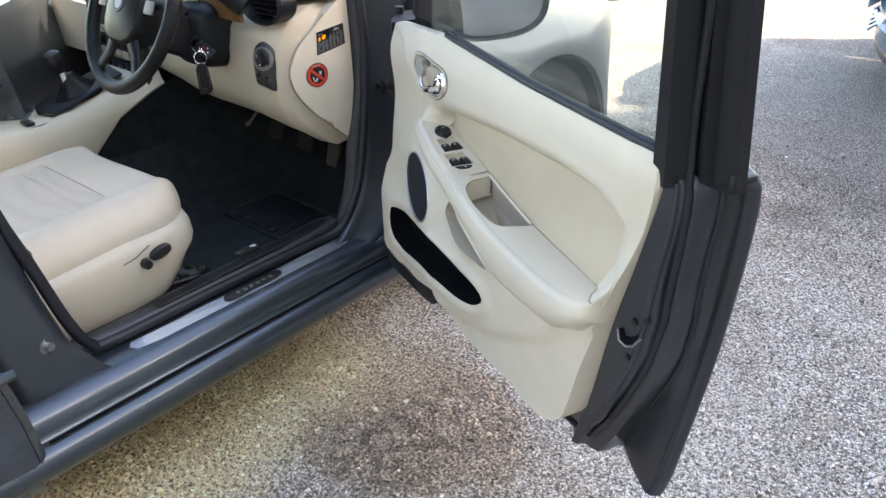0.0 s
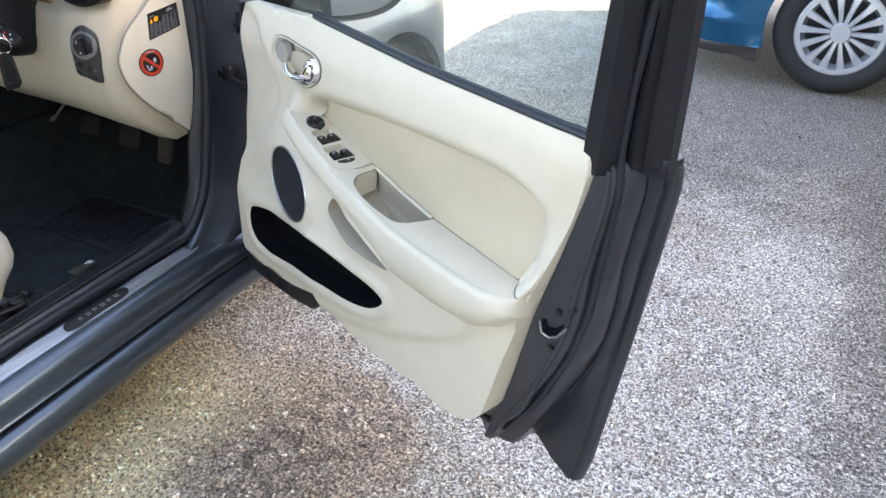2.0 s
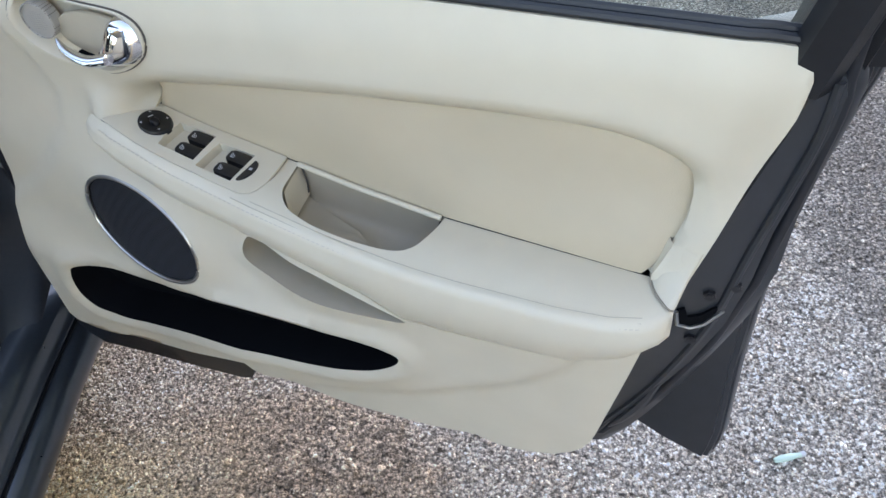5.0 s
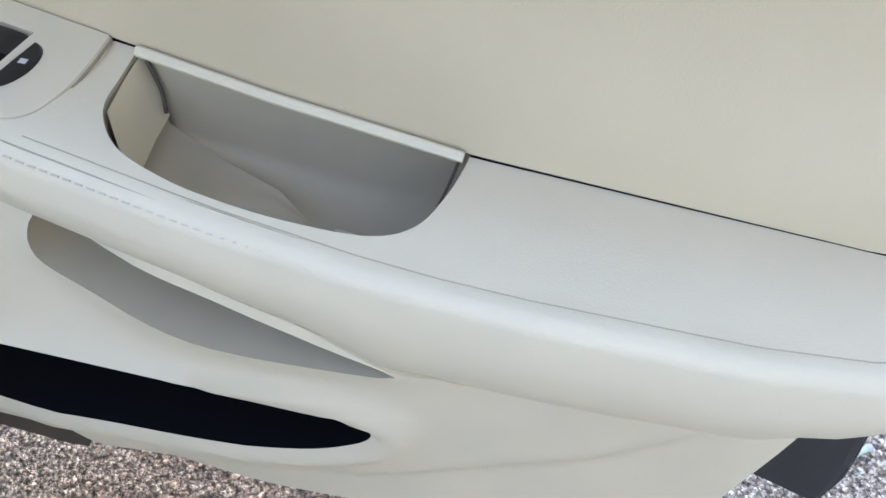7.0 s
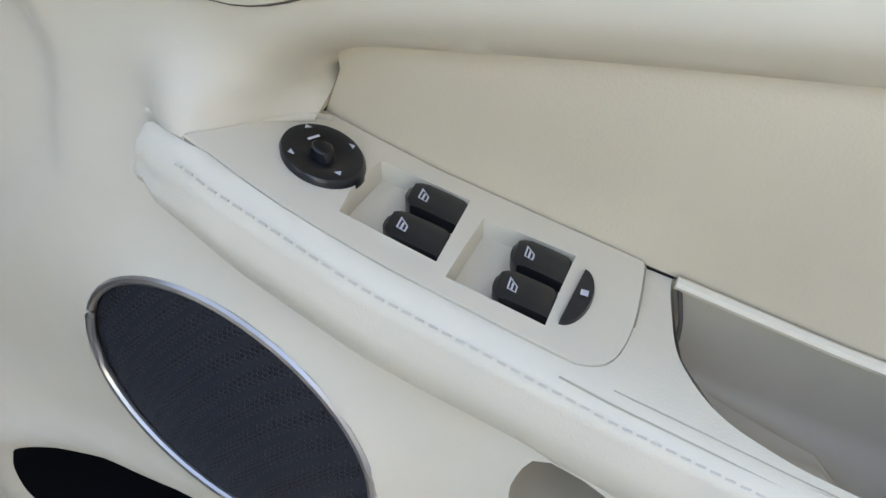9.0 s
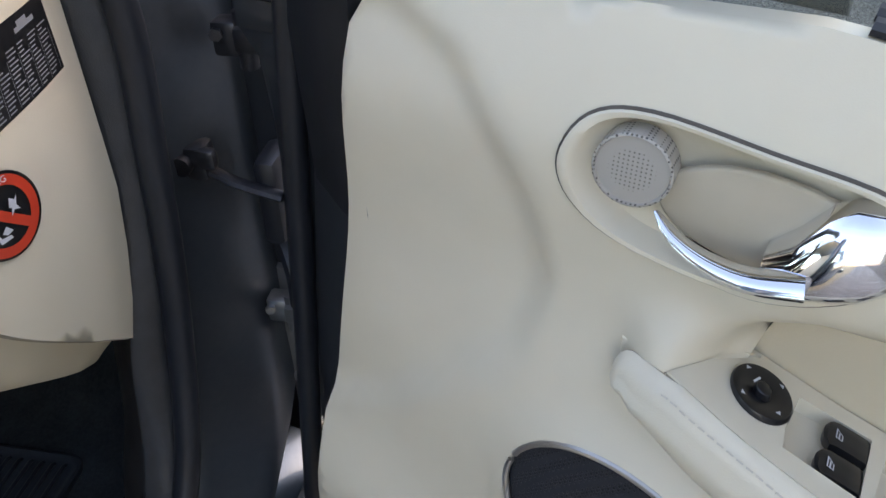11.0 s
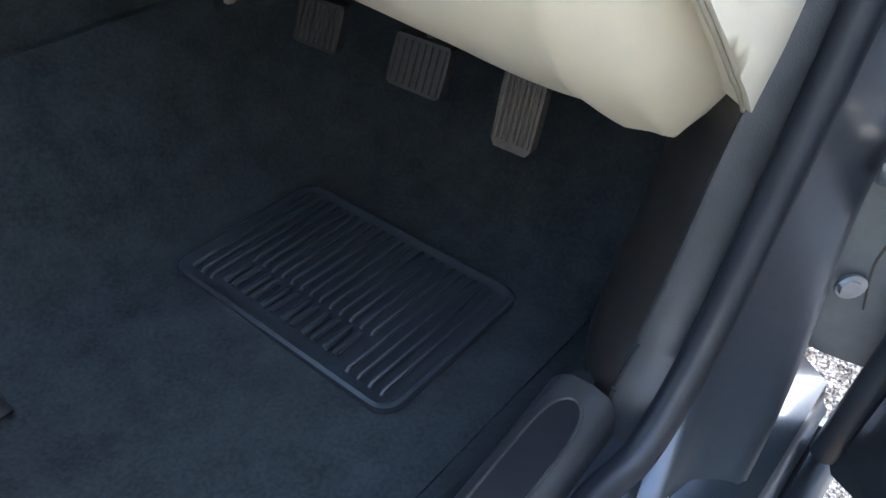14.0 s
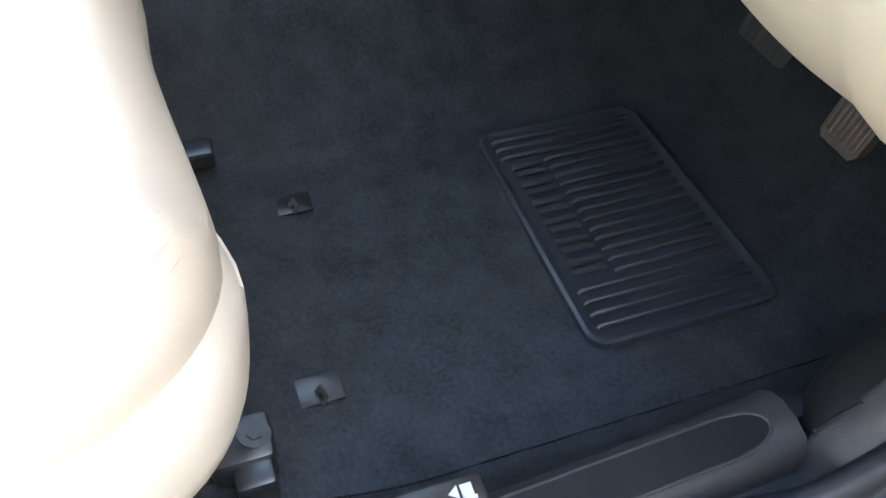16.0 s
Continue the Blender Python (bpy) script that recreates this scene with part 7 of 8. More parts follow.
def build_seat(dx, name, label):
    XC, HW, FRONT, BACK, RC = -0.388, 0.268, -0.112, -0.62, 0.125

    def half(y, grow=0.0):
        """Half width of the rounded plan at y."""
        k = max(0.0, (y - (FRONT + grow - RC)) / RC)
        return HW + grow - RC * (1 - math.sqrt(max(0.0, 1 - min(1.0, k) ** 2)))

    def cp(s, t):
        y = BACK + (FRONT - BACK) * (1 - (1 - t) ** 1.4)
        hw = half(y)
        x = (2 * s - 1)
        x = math.copysign(1 - (1 - abs(x)) ** 1.3, x) * hw
        c = abs(x) / HW
        edge = min(hw - abs(x), FRONT - y)
        y -= 0.030 * smooth01(-x, -0.22, 0.10) * t ** 2
        z = 0.540 + 0.040 * t + 0.008 * smooth01(c, 0.55, 0.75) + 0.010 * math.sin(math.pi * t) * (1 - c * c)
        z -= 0.058 * max(0.0, 1 - edge / 0.058) ** 2.3
        z -= 0.005 * math.exp(-((c - 0.62) / 0.022) ** 2) * (y < FRONT - 0.06) + 0.004 * math.exp(-((y + 0.34) / 0.010) ** 2) * (c < 0.62)
        return Vector((XC + dx + x, y, z))

    bm = bmesh.new()
    xs, ys = np.linspace(0, 1, 41), np.linspace(0, 1, 41)
    vs = [[bm.verts.new(cp(s, t)) for s in xs] for t in ys]
    for j in range(len(ys) - 1):
        for i in range(len(xs) - 1):
            fc = bm.faces.new((vs[j][i], vs[j][i + 1], vs[j + 1][i + 1], vs[j + 1][i]))
            p = fc.calc_center_median()
            fc.material_index = 1 if abs(p.x - XC - dx) < 0.62 * HW and p.y < FRONT - 0.17 else 0
    rim = [vs[0][i] for i in range(len(xs))] + [vs[j][-1] for j in range(1, len(ys))] + [vs[-1][i] for i in range(len(xs) - 2, -1, -1)] + [vs[j][0] for j in range(len(ys) - 2, 0, -1)]
    prev = rim
    for k, dz in ((1.006, -0.012), (1.002, -0.028), (0.985, -0.046), (0.955, -0.072)):
        ring = [bm.verts.new(Vector((XC + dx + (v.co.x - XC - dx) * k, -0.30 + (v.co.y + 0.30) * k, v.co.z + dz))) for v in rim]
        for i in range(len(rim)):
            j = (i + 1) % len(rim)
            bm.faces.new((prev[i], prev[j], ring[j], ring[i]))
        prev = ring
    seat = part(name, bm, [SEATLEATHER, PERF], car, label, sharp=70)
    # piped seams round the perforated centre
    sa = (1 - (1 - 0.62) ** (1 / 1.3)) / 2
    tf = 1 - (0.17 / (FRONT - BACK)) ** (1 / 1.4)
    tm = 1 - ((FRONT + 0.34) / (FRONT - BACK)) ** (1 / 1.4)
    lift = Vector((0, 0, 0.0006))
    for run in ([cp(0.5 - sa, float(t)) + lift for t in np.linspace(0, tf, 24)] + [cp(float(s), tf) + lift for s in np.linspace(0.5 - sa, 0.5 + sa, 20)] + [cp(0.5 + sa, float(t)) + lift for t in np.linspace(tf, 0, 24)],
                [cp(float(s), tm) + lift for s in np.linspace(0.5 - sa, 0.5 + sa, 20)]):
        part("cushion_seam", tube(run, 0.0015, 6), DARKCREAM, seat)
    if dx == 0:
        for run in ([(-0.205, -0.173), (-0.207, -0.164), (-0.209, -0.155), (-0.205, -0.136)], [(-0.177, -0.146), (-0.186, -0.138), (-0.199, -0.130)], [(-0.176, -0.141), (-0.185, -0.134), (-0.195, -0.128)]):
            near = lambda x, y: min((cp(float(a), float(b2)) for a in np.linspace(0.55, 1, 60) for b2 in np.linspace(0.5, 1, 60)), key=lambda p: (p.x - x) ** 2 + (p.y - y) ** 2)
            part("leather_crease", tube([Vector((x, y, near(x, y).z)) for x, y in run], [0.0004] + [0.0011] * (len(run) - 2) + [0.0004], 5), DARKCREAM, seat)
    # smooth plastic base that wraps round the cushion's front corner
    out = []
    for q in np.linspace(-0.5, 1.5, 96):
        ca, sa = math.cos(math.pi * q), math.sin(math.pi * q)
        p = 0.40 if sa > 0 else 0.42
        ex, ey = math.copysign(abs(ca) ** p, ca), math.copysign(abs(sa) ** p, sa)
        out.append((ex, ey))
    rings = []
    for z, g in ((0.490, -0.030), (0.495, -0.004), (0.490, 0.012), (0.470, 0.020), (0.43, 0.022), (0.395, 0.020), (0.36, 0.014), (0.325, 0.006), (0.308, -0.006)):
        ring = []
        for ex, ey in out:
            x, y = (HW + g) * ex, -0.366 + (0.240 + g) * ey - 0.055 * smooth01(-ex, -0.60, 0.1) * (ey > 0)
            f = smooth01(y, -0.30, -0.11)
            mid = smooth01(HW - abs(x), 0.03, 0.12)
            zz = z - 0.020 * smooth01(-y, 0.25, 0.55) * (z > 0.44) + f * 0.062 * smooth01(0.47 - z, 0.0, 0.15)
            ring.append(Vector((XC + dx + x, y - 0.02 * f * smooth01(0.42 - z, 0, 0.1), zz + 0.03 * mid * f * (z < 0.44))))
        rings.append(ring)
    part("side_shield", loft(rings, True, True), SEATLEATHER, seat, "cream plastic seat base shield", sharp=60)
    if dx == 0:
        for y, z, w in ((-0.282, 0.437, 0.0125), (-0.245, 0.453, 0.0)):
            if w:
                bm = disc((-0.100, y, z), (1, 0, 0), w, 0.018, 18, w * 0.85)
            else:
                lp = closed_spline([(-0.099, y + a, z + b2) for a, b2 in ((-0.022, -0.012), (0.0, -0.014), (0.024, -0.004), (0.024, 0.012), (0.0, 0.013), (-0.022, 0.002))], 4)
                bm = slab(lp, 0.016, Vector((1, 0, 0)), 0.004)
            part("seat_switch", bm, SWITCH, seat, "black seat adjuster knob")
        bm = tube([(-0.0985, -0.33, 0.452), (-0.0985, -0.30, 0.458), (-0.100, -0.262, 0.475)], 0.0012, 5)
        part("shield_groove", bm, SEAM, seat)
    # runner
    for x in (-0.212, -0.58):
        bm = box(x + dx, -0.33, 0.300, 0.030, 0.42, 0.022, 0.004)
        back = 0.0 if x > -0.4 else 0.21
        box(x + dx, -0.142 - back, 0.302, 0.042, 0.05, 0.034, 0.006, bm)
        box(x + dx + 0.03, -0.135 - back, 0.300, 0.022, 0.030, 0.03, 0.004, bm)
        bolt = disc((x + dx, -0.130 - back, 0.3205), (0, 0.3, 1), 0.007, 0.003, 6)
        merge(bolt, disc((x + dx, -0.130 - back, 0.3195), (0, 0.3, 1), 0.013, 0.002, 20))
        part("seat_runner", bm, RUNNER, seat, "dull steel seat runner")
        part("runner_bolt", bolt, RUNNER, seat)
    bm = tube([(-0.165 + dx, -0.225, 0.325), (-0.150 + dx, -0.165, 0.323), (-0.148 + dx, -0.14, 0.322)], 0.006, 6)
    part("runner_bar", bm, GREASE, seat)
    # backrest
    rings = []
    for z, y, hw, th in ((0.46, -0.62, 0.24, 0.10), (0.52, -0.635, 0.262, 0.13), (0.65, -0.67, 0.268, 0.14), (0.80, -0.71, 0.262, 0.13), (0.95, -0.76, 0.25, 0.115), (1.05, -0.79, 0.22, 0.10), (1.09, -0.80, 0.16, 0.07)):
        ring = []
        for k in range(32):
            q = 2 * math.pi * k / 32
            ex = math.copysign(abs(math.cos(q)) ** 0.6, math.cos(q))
            ey = math.copysign(abs(math.sin(q)) ** 0.7, math.sin(q))
            bol = 0.045 * smooth01(abs(ex), 0.6, 0.9) if ey > 0 else 0
            ring.append(Vector((-0.385 + dx + hw * ex, y + th / 2 * ey + bol, z)))
        rings.append(ring)
    part("backrest", loft(rings, True, True), SEATLEATHER, seat, "cream leather backrest", sharp=60)
    return seat


build_seat(0.0, "driver_seat", "cream leather driver's seat with perforated centre")
build_seat(-0.93, "passenger_seat", "cream leather passenger seat")


def build_console():
    rings = []
    for y, z, hw in ((-0.80, 0.64, 0.105), (-0.45, 0.635, 0.105), (-0.28, 0.612, 0.105), (-0.20, 0.610, 0.105), (-0.10, 0.628, 0.110), (0.0, 0.655, 0.118), (0.10, 0.69, 0.135), (0.14, 0.71, 0.15)):
        cx = -0.845
        rings.append([Vector((cx + x, y, zz)) for x, zz in ((-hw - 0.03, z - 0.13), (-hw - 0.02, z - 0.10), (-hw, z - 0.02), (-hw + 0.02, z), (hw - 0.02, z), (hw, z - 0.015), (hw + 0.012, z - 0.04), (hw + 0.022, z - 0.045 - 0.085 * smooth01(-y, -0.04, 0.10)), (hw + 0.018, z - 0.052 - 0.088 * smooth01(-y, -0.04, 0.10)))])
    bm = loft(rings, False, False)
    con = part("centre_console", bm, VINYL, car, "cream centre console", sharp=50)
    lp = [Vector((x, y, 0.6175 + 0.33 * max(0, y + 0.155))) for x, y in ((-0.775, -0.160), (-0.760, -0.11), (-0.765, 0.06), (-0.90, 0.075), (-0.925, -0.10), (-0.90, -0.160), (-0.84, -0.177))]
    part("gear_surround", slab(lp, 0.010, bev=0.004), BLACK, con, "black gear lever surround")
    rings = []
    for s, z in ((1.0, 0.63), (0.85, 0.645), (0.6, 0.66), (0.35, 0.68), (0.2, 0.70)):
        rings.append([Vector((-0.835 + s * 0.06 * math.cos(q) * (1 + 0.08 * math.sin(5 * q)), -0.045 - (1 - s) * 0.03 + s * 0.085 * math.sin(q), z + 0.012 + 0.02 * s * math.sin(q))) for q in (2 * math.pi * k / 30 for k in range(30))])
    part("gear_gaiter", loft(rings, True, True), LEATHBLACK, con, "black leather gaiter")
    bm = tube([(-0.835, -0.078, 0.693), (-0.835, -0.083, 0.723)], [0.014, 0.010], 14)
    part("lever_collar", bm, CHROME, con, "chrome lever collar")
    path = [(-0.835, -0.084, 0.720), (-0.835, -0.088, 0.736), (-0.835, -0.092, 0.758), (-0.835, -0.096, 0.776), (-0.835, -0.098, 0.783)]
    part("gear_knob", tube(path, [0.012, 0.020, 0.026, 0.022, 0.010], 16), SWITCH, con, "glossy black gear knob")
    part("window_button", box(-0.79, -0.225, 0.617, 0.05, 0.025, 0.012, 0.005), SWITCH, con)
    part("cup_recess", disc((-0.80, -0.40, 0.625), (0, 0, 1), 0.042, 0.014, 30, 0.040), BLACK, con, "dark cup recess")
    bm = tube(spline([(-0.90, -0.5, 0.66), (-0.90, -0.36, 0.68), (-0.90, -0.27, 0.70)], 5), [0.014] * 8 + [0.011] * 3, 12)
    part("handbrake", bm, VINYL, con, "cream handbrake lever")
    part("handbrake_button", disc((-0.90, -0.268, 0.70), (0, 1, 0.2), 0.008, 0.012, 14), CHROME, con)
    # tunnel side under the console in black carpet
    bm = sheet([(-0.62, 0.22), (0.95, 0.22), (0.95, 0.70), (-0.62, 0.58)], [], 0.06, lambda y, z: Vector((-0.752 - 0.02 * (z - 0.3), y, z)))
    part("tunnel_carpet", bm, CARPET, car)
    bm = sheet([(-0.9, 0.3), (-0.05, 0.3), (-0.05, 1.1), (-0.9, 1.1)], [], 0.12, lambda x, z: Vector((x, 0.82, z)))
    part("bulkhead", bm, CARPET, car)
    bm = sheet([(-0.62, 0.595), (-0.08, 0.578), (-0.08, 0.70), (-0.62, 0.70)], [], 0.12, lambda x, z: Vector((x, 0.30 + (z - 0.58) * 2.0, z)))
    part("under_dash_panel", bm, BLACK, car)


build_console()


def build_far_side():
    """Passenger side of the body, roof, bonnet, boot and glass."""
    # passenger door standing open, dark hinge pillar
    pm = pose(-1.74, 0.38, 0, 0, 0, -128)
    bm = loft([[pm @ Vector((x, u, z)) for x, z in ((0.045, 0.33), (0.050, 0.58), (0.075, 0.62), (0.070, 0.68), (0.040, 0.74), (0.030, 0.90), (-0.05, 0.90), (-0.09, 0.6), (-0.07, 0.26), (0.03, 0.26))] for u in (0.03, 0.10, 0.55, 1.0, 1.06)], True, True)
    part("passenger_door", bm, [PAINT], car, "dark grey passenger door standing open", sharp=45)
    bm = loft([[pm @ Vector((x, u, z)) for x, z in ((0.050, 0.36), (0.056, 0.58), (0.082, 0.62), (0.077, 0.68), (0.048, 0.74), (0.038, 0.88), (0.025, 0.88), (0.03, 0.36))] for u in (0.10, 0.15, 0.55, 0.95, 0.99)], True, True)
    part("passenger_door_card", bm, VINYL, car, "cream passenger door card", sharp=45)
    part("far_hinge_pillar", box(-1.72, 0.40, 0.58, 0.12, 0.20, 0.72, 0.03), PAINTIN, car, "dark grey passenger hinge pillar")
    part("far_centre_pillar", box(-1.72, -0.66, 0.58, 0.12, 0.20, 0.72, 0.03), PAINTIN, car)
    part("far_door_seal", tube(spline([(-1.665, 0.36, 1.0), (-1.66, 0.33, 0.7), (-1.655, 0.26, 0.42), (-1.65, 0.1, 0.345), (-1.65, -0.4, 0.345), (-1.655, -0.54, 0.5), (-1.66, -0.58, 0.9)], 6), 0.016, 8), RUBBER, car)
    part("far_sill", box(-1.70, -0.3, 0.27, 0.14, 1.6, 0.16, 0.02), PAINT, car)
    part("far_rear_side", box(-1.74, -1.6, 0.54, 0.10, 2.0, 0.68, 0.04), PAINT, car)
    # roof
    rings = []
    for y, z, hw in ((-0.42, 1.375, 0.54), (-0.7, 1.405, 0.56), (-1.1, 1.40, 0.56), (-1.5, 1.35, 0.54), (-1.7, 1.30, 0.52)):
        rings.append([Vector((-0.86 + hw * s, y, z - 0.055 * abs(s) ** 3 + h)) for s, h in [(s, 0.0) for s in (-1, -0.8, -0.5, 0, 0.5, 0.8, 1)] + [(s, -0.03) for s in (1, 0.5, 0, -0.5, -1)]])
    part("roof", loft(rings, True, True), PAINT, car, "dark grey roof")
    # windscreen, rear screen, far windows
    for name, pts in (("windscreen", [(-0.10, 0.44, 0.95), (-1.62, 0.44, 0.95), (-1.40, -0.40, 1.36), (-0.32, -0.40, 1.36)]),
                      ("rear_screen", [(-0.20, -2.25, 0.98), (-1.52, -2.25, 0.98), (-1.36, -1.70, 1.29), (-0.36, -1.70, 1.29)]),
                      ("far_window", [(-1.72, 0.35, 0.92), (-1.72, -1.55, 0.92), (-1.44, -1.40, 1.30), (-1.42, -0.35, 1.34)])):
        P = [Vector(p) for p in pts]
        nn = (P[1] - P[0]).cross(P[2] - P[0]).normalized() * 0.004
        g2 = part(name, loft([P, [p + nn for p in P]], True, True), GLASSCLEAN, car)
        g2.visible_shadow = False
    bm = tube(spline([(-1.68, 0.42, 0.94), (-1.58, 0.12, 1.12), (-1.46, -0.2, 1.28), (-1.42, -0.42, 1.35)], 5), 0.04, 8)
    part("far_pillar", bm, PAINT, car)
    for y0, y1 in ((-0.58, -0.66), (-1.62, -1.75)):
        bm = tube([(-1.72, y0, 0.90), (-1.42, y1, 1.33)], 0.045, 8)
        part("far_pillar", bm, PAINT, car)
    bm = tube([(0.0, -1.60, 0.88), (-0.32, -1.72, 1.30)], 0.07, 8)
    part("rear_pillar", bm, PAINT, car)
    # boot and rear wing
    rings = []
    for y, z, x0, x1 in ((-1.60, 0.90, 0.085, -1.80), (-2.0, 0.95, 0.08, -1.80), (-2.4, 0.97, 0.04, -1.76), (-2.72, 0.95, -0.04, -1.68), (-2.80, 0.80, -0.08, -1.64)):
        rings.append([Vector((x, y, zz)) for x, zz in ((x0 - 0.03, 0.22), (x0, 0.45), (x0 - 0.01, 0.72), (x0 - 0.07, z - 0.04), (x0 - 0.16, z), (-0.86, z + 0.02), (x1 + 0.16, z), (x1 + 0.07, z - 0.04), (x1 + 0.01, 0.72), (x1, 0.45), (x1 + 0.03, 0.22))])
    part("boot", loft(rings, True, True), PAINT, car, "dark grey boot and rear wings")
    # bonnet and front wings with a real wheel arch
    WY, WZ = 1.05, 0.315

    def wing_x(y, z):
        nose = 0.40 * smooth01(y, 1.22, 1.98) ** 1.5
        return 0.078 - nose - 0.06 * smooth01(z, 0.62, 0.84) ** 1.5 + 0.012 * math.exp(-((math.hypot(y - WY, z - WZ) - 0.36) / 0.05) ** 2)

    def hood_z(y):
        return interp(y, [0.45, 0.8, 1.2, 1.6, 1.85, 1.95], [0.90, 0.875, 0.83, 0.765, 0.70, 0.62])

    arch = [(WY + 0.335 * math.cos(q), WZ + 0.335 * math.sin(q)) for q in np.linspace(-0.32, math.pi + 0.32, 40)]
    out = [(0.478, 0.20), (0.478, 0.55), (0.478, 0.80), (0.50, 0.86)] + [(float(y), hood_z(y) - 0.035) for y in np.linspace(0.55, 1.9, 16)] + [(1.95, 0.55), (1.95, 0.22), (arch[0][0], 0.21)] + [(float(a), float(b2)) for a, b2 in arch] + [(arch[-1][0], 0.20)]
    bm = sheet(out, [], 0.045, lambda y, z: Vector((wing_x(y, z), y, z)))
    rim = [Vector((wing_x(y, z), y, z)) for y, z in arch]
    loft([rim, [p + Vector((-0.02, 0, 0)) for p in rim]], False, False, bm)
    wing = part("front_wing", bm, SUNPAINT, car, "dark grey front wing", sharp=50)
    bm = loft([[Vector((x, y, hood_z(y) - 0.035 + h)) for x, h in ((wing_x(y, hood_z(y) - 0.035), 0.0), (wing_x(y, 0.85) - 0.05, 0.025), (-0.22, 0.045), (-0.86, 0.075), (-1.5, 0.045), (-1.80 - wing_x(y, 0.85) + 0.05, 0.025), (-1.80 - wing_x(y, hood_z(y) - 0.035), 0.0))] for y in (0.46, 0.6, 0.8, 1.0, 1.2, 1.4, 1.6, 1.75, 1.86, 1.93)], False, False)
    part("bonnet", bm, SUNPAINT, car, "dark grey bonnet", sharp=50)
    bm = loft([[Vector((-0.86 + s * 0.80, 1.97 - 0.42 * abs(s) ** 4 + dy, z)) for s in np.linspace(-1.06, 1.06, 25)] for z, dy in ((0.20, -0.06), (0.24, 0.0), (0.36, 0.03), (0.46, 0.035), (0.50, 0.0), (0.66, -0.03))], False, False)
    part("front_bumper", bm, SUNPAINT, car, "dark grey front bumper")
    for sx in (-1, 1):
        for off, r in ((0.50, 0.085), (0.34, 0.075)):
            q = disc((-0.86 + sx * off, 1.955 - 0.11 * (off > 0.4), 0.60), (sx * 0.25, 1, 0.1), r, 0.03, 24, r * 0.9)
            part("headlamp", q, HUB, car, "round clear headlamp")
        q = slab([Vector((-0.86 + sx * x, -2.775, z)) for x, z in ((0.76, 0.62), (0.50, 0.60), (0.50, 0.74), (0.70, 0.80), (0.77, 0.76))], 0.03, Vector((0, -1, 0)), 0.008)
        part("tail_lamp", q, LAMPRED, car, "red tail lamp")
    lpq = closed_spline([(-0.86 + x, 1.962, z) for x, z in ((-0.2, 0.52), (0.2, 0.52), (0.24, 0.60), (0.18, 0.655), (-0.18, 0.655), (-0.24, 0.60))], 4)
    grille = part("grille", slab(lpq, 0.02, Vector((0, 1, 0)), 0.004), BLACK, car, "black radiator grille")
    for k in range(9):
        part("grille_bar", box(-1.02 + 0.04 * k, 1.984, 0.588, 0.008, 0.008, 0.11, 0.002), CHROME, grille)
    part("rear_bumper", tube(spline([(0.06, -2.45, 0.42), (0.0, -2.72, 0.42), (-0.25, -2.84, 0.42), (-0.86, -2.87, 0.42), (-1.47, -2.84, 0.42), (-1.72, -2.72, 0.42), (-1.78, -2.45, 0.42)], 6), 0.09, 10), PAINT, car, "dark grey rear bumper")
    bm = loft([[Vector((-1.79 + 0.10 * smooth01(y, 1.3, 1.95), y, z)) for z in (0.22, 0.45, 0.7, 0.86 - 0.1 * (y > 1.3))] for y in (0.35, 0.8, 1.3, 1.9)], False, False)
    part("far_wing", bm, PAINT, car)
    bm = loft([[Vector((x, WY + 0.33 * math.cos(q), WZ + 0.33 * math.sin(q))) for q in np.linspace(-0.3, math.pi + 0.3, 24)] for x in (0.06, -0.22)], False, False)
    part("wheel_arch_liner", bm, BLACK, car)
    # road wheels
    for wx, wy in ((0.045, WY), (-1.77, WY), (0.045, -1.62), (-1.77, -1.62)):
        sg = 1 if wx > -0.8 else -1
        prof = [(-0.19, 0.21), (-0.20, 0.29), (-0.18, 0.312), (-0.10, 0.315), (-0.02, 0.312), (0.0, 0.29), (-0.005, 0.235), (-0.02, 0.215)]
        rings = [[Vector((wx + sg * x, wy + r * math.cos(q), 0.315 + r * math.sin(q))) for x, r in prof] for q in (2 * math.pi * k / 40 for k in range(41))]
        w = part("road_wheel", loft(rings, False, False), TYRE, car, "black tyre on a silver alloy rim", sharp=60)
        bm = loft([[Vector((wx + sg * x, wy + r * math.cos(q), 0.315 + r * math.sin(q))) for x, r in ((-0.02, 0.215), (-0.035, 0.205), (-0.12, 0.19), (-0.12, 0.02))] for q in (2 * math.pi * k / 40 for k in range(41))], False, False)
        for fc in bm.faces:
            cc = fc.calc_center_median()
            fc.material_index = 0 if math.hypot(cc.y - wy, cc.z - 0.315) > 0.2 else 1
        part("rim", bm, [HUB, BLACK], w)
        for k in range(10):
            q = 2 * math.pi * k / 10
            bm = tube([(wx - sg * 0.02, wy + r * math.cos(q), 0.315 + r * math.sin(q)) for r in (0.03, 0.12, 0.208)], [0.02, 0.014, 0.012], 6, flat=0.6)
            part("wheel_spoke", bm, HUB, w)
        part("hub_cap", disc((wx - sg * 0.03, wy, 0.315), (sg, 0, 0), 0.035, 0.018, 20, 0.03), HUB, w)


build_far_side()


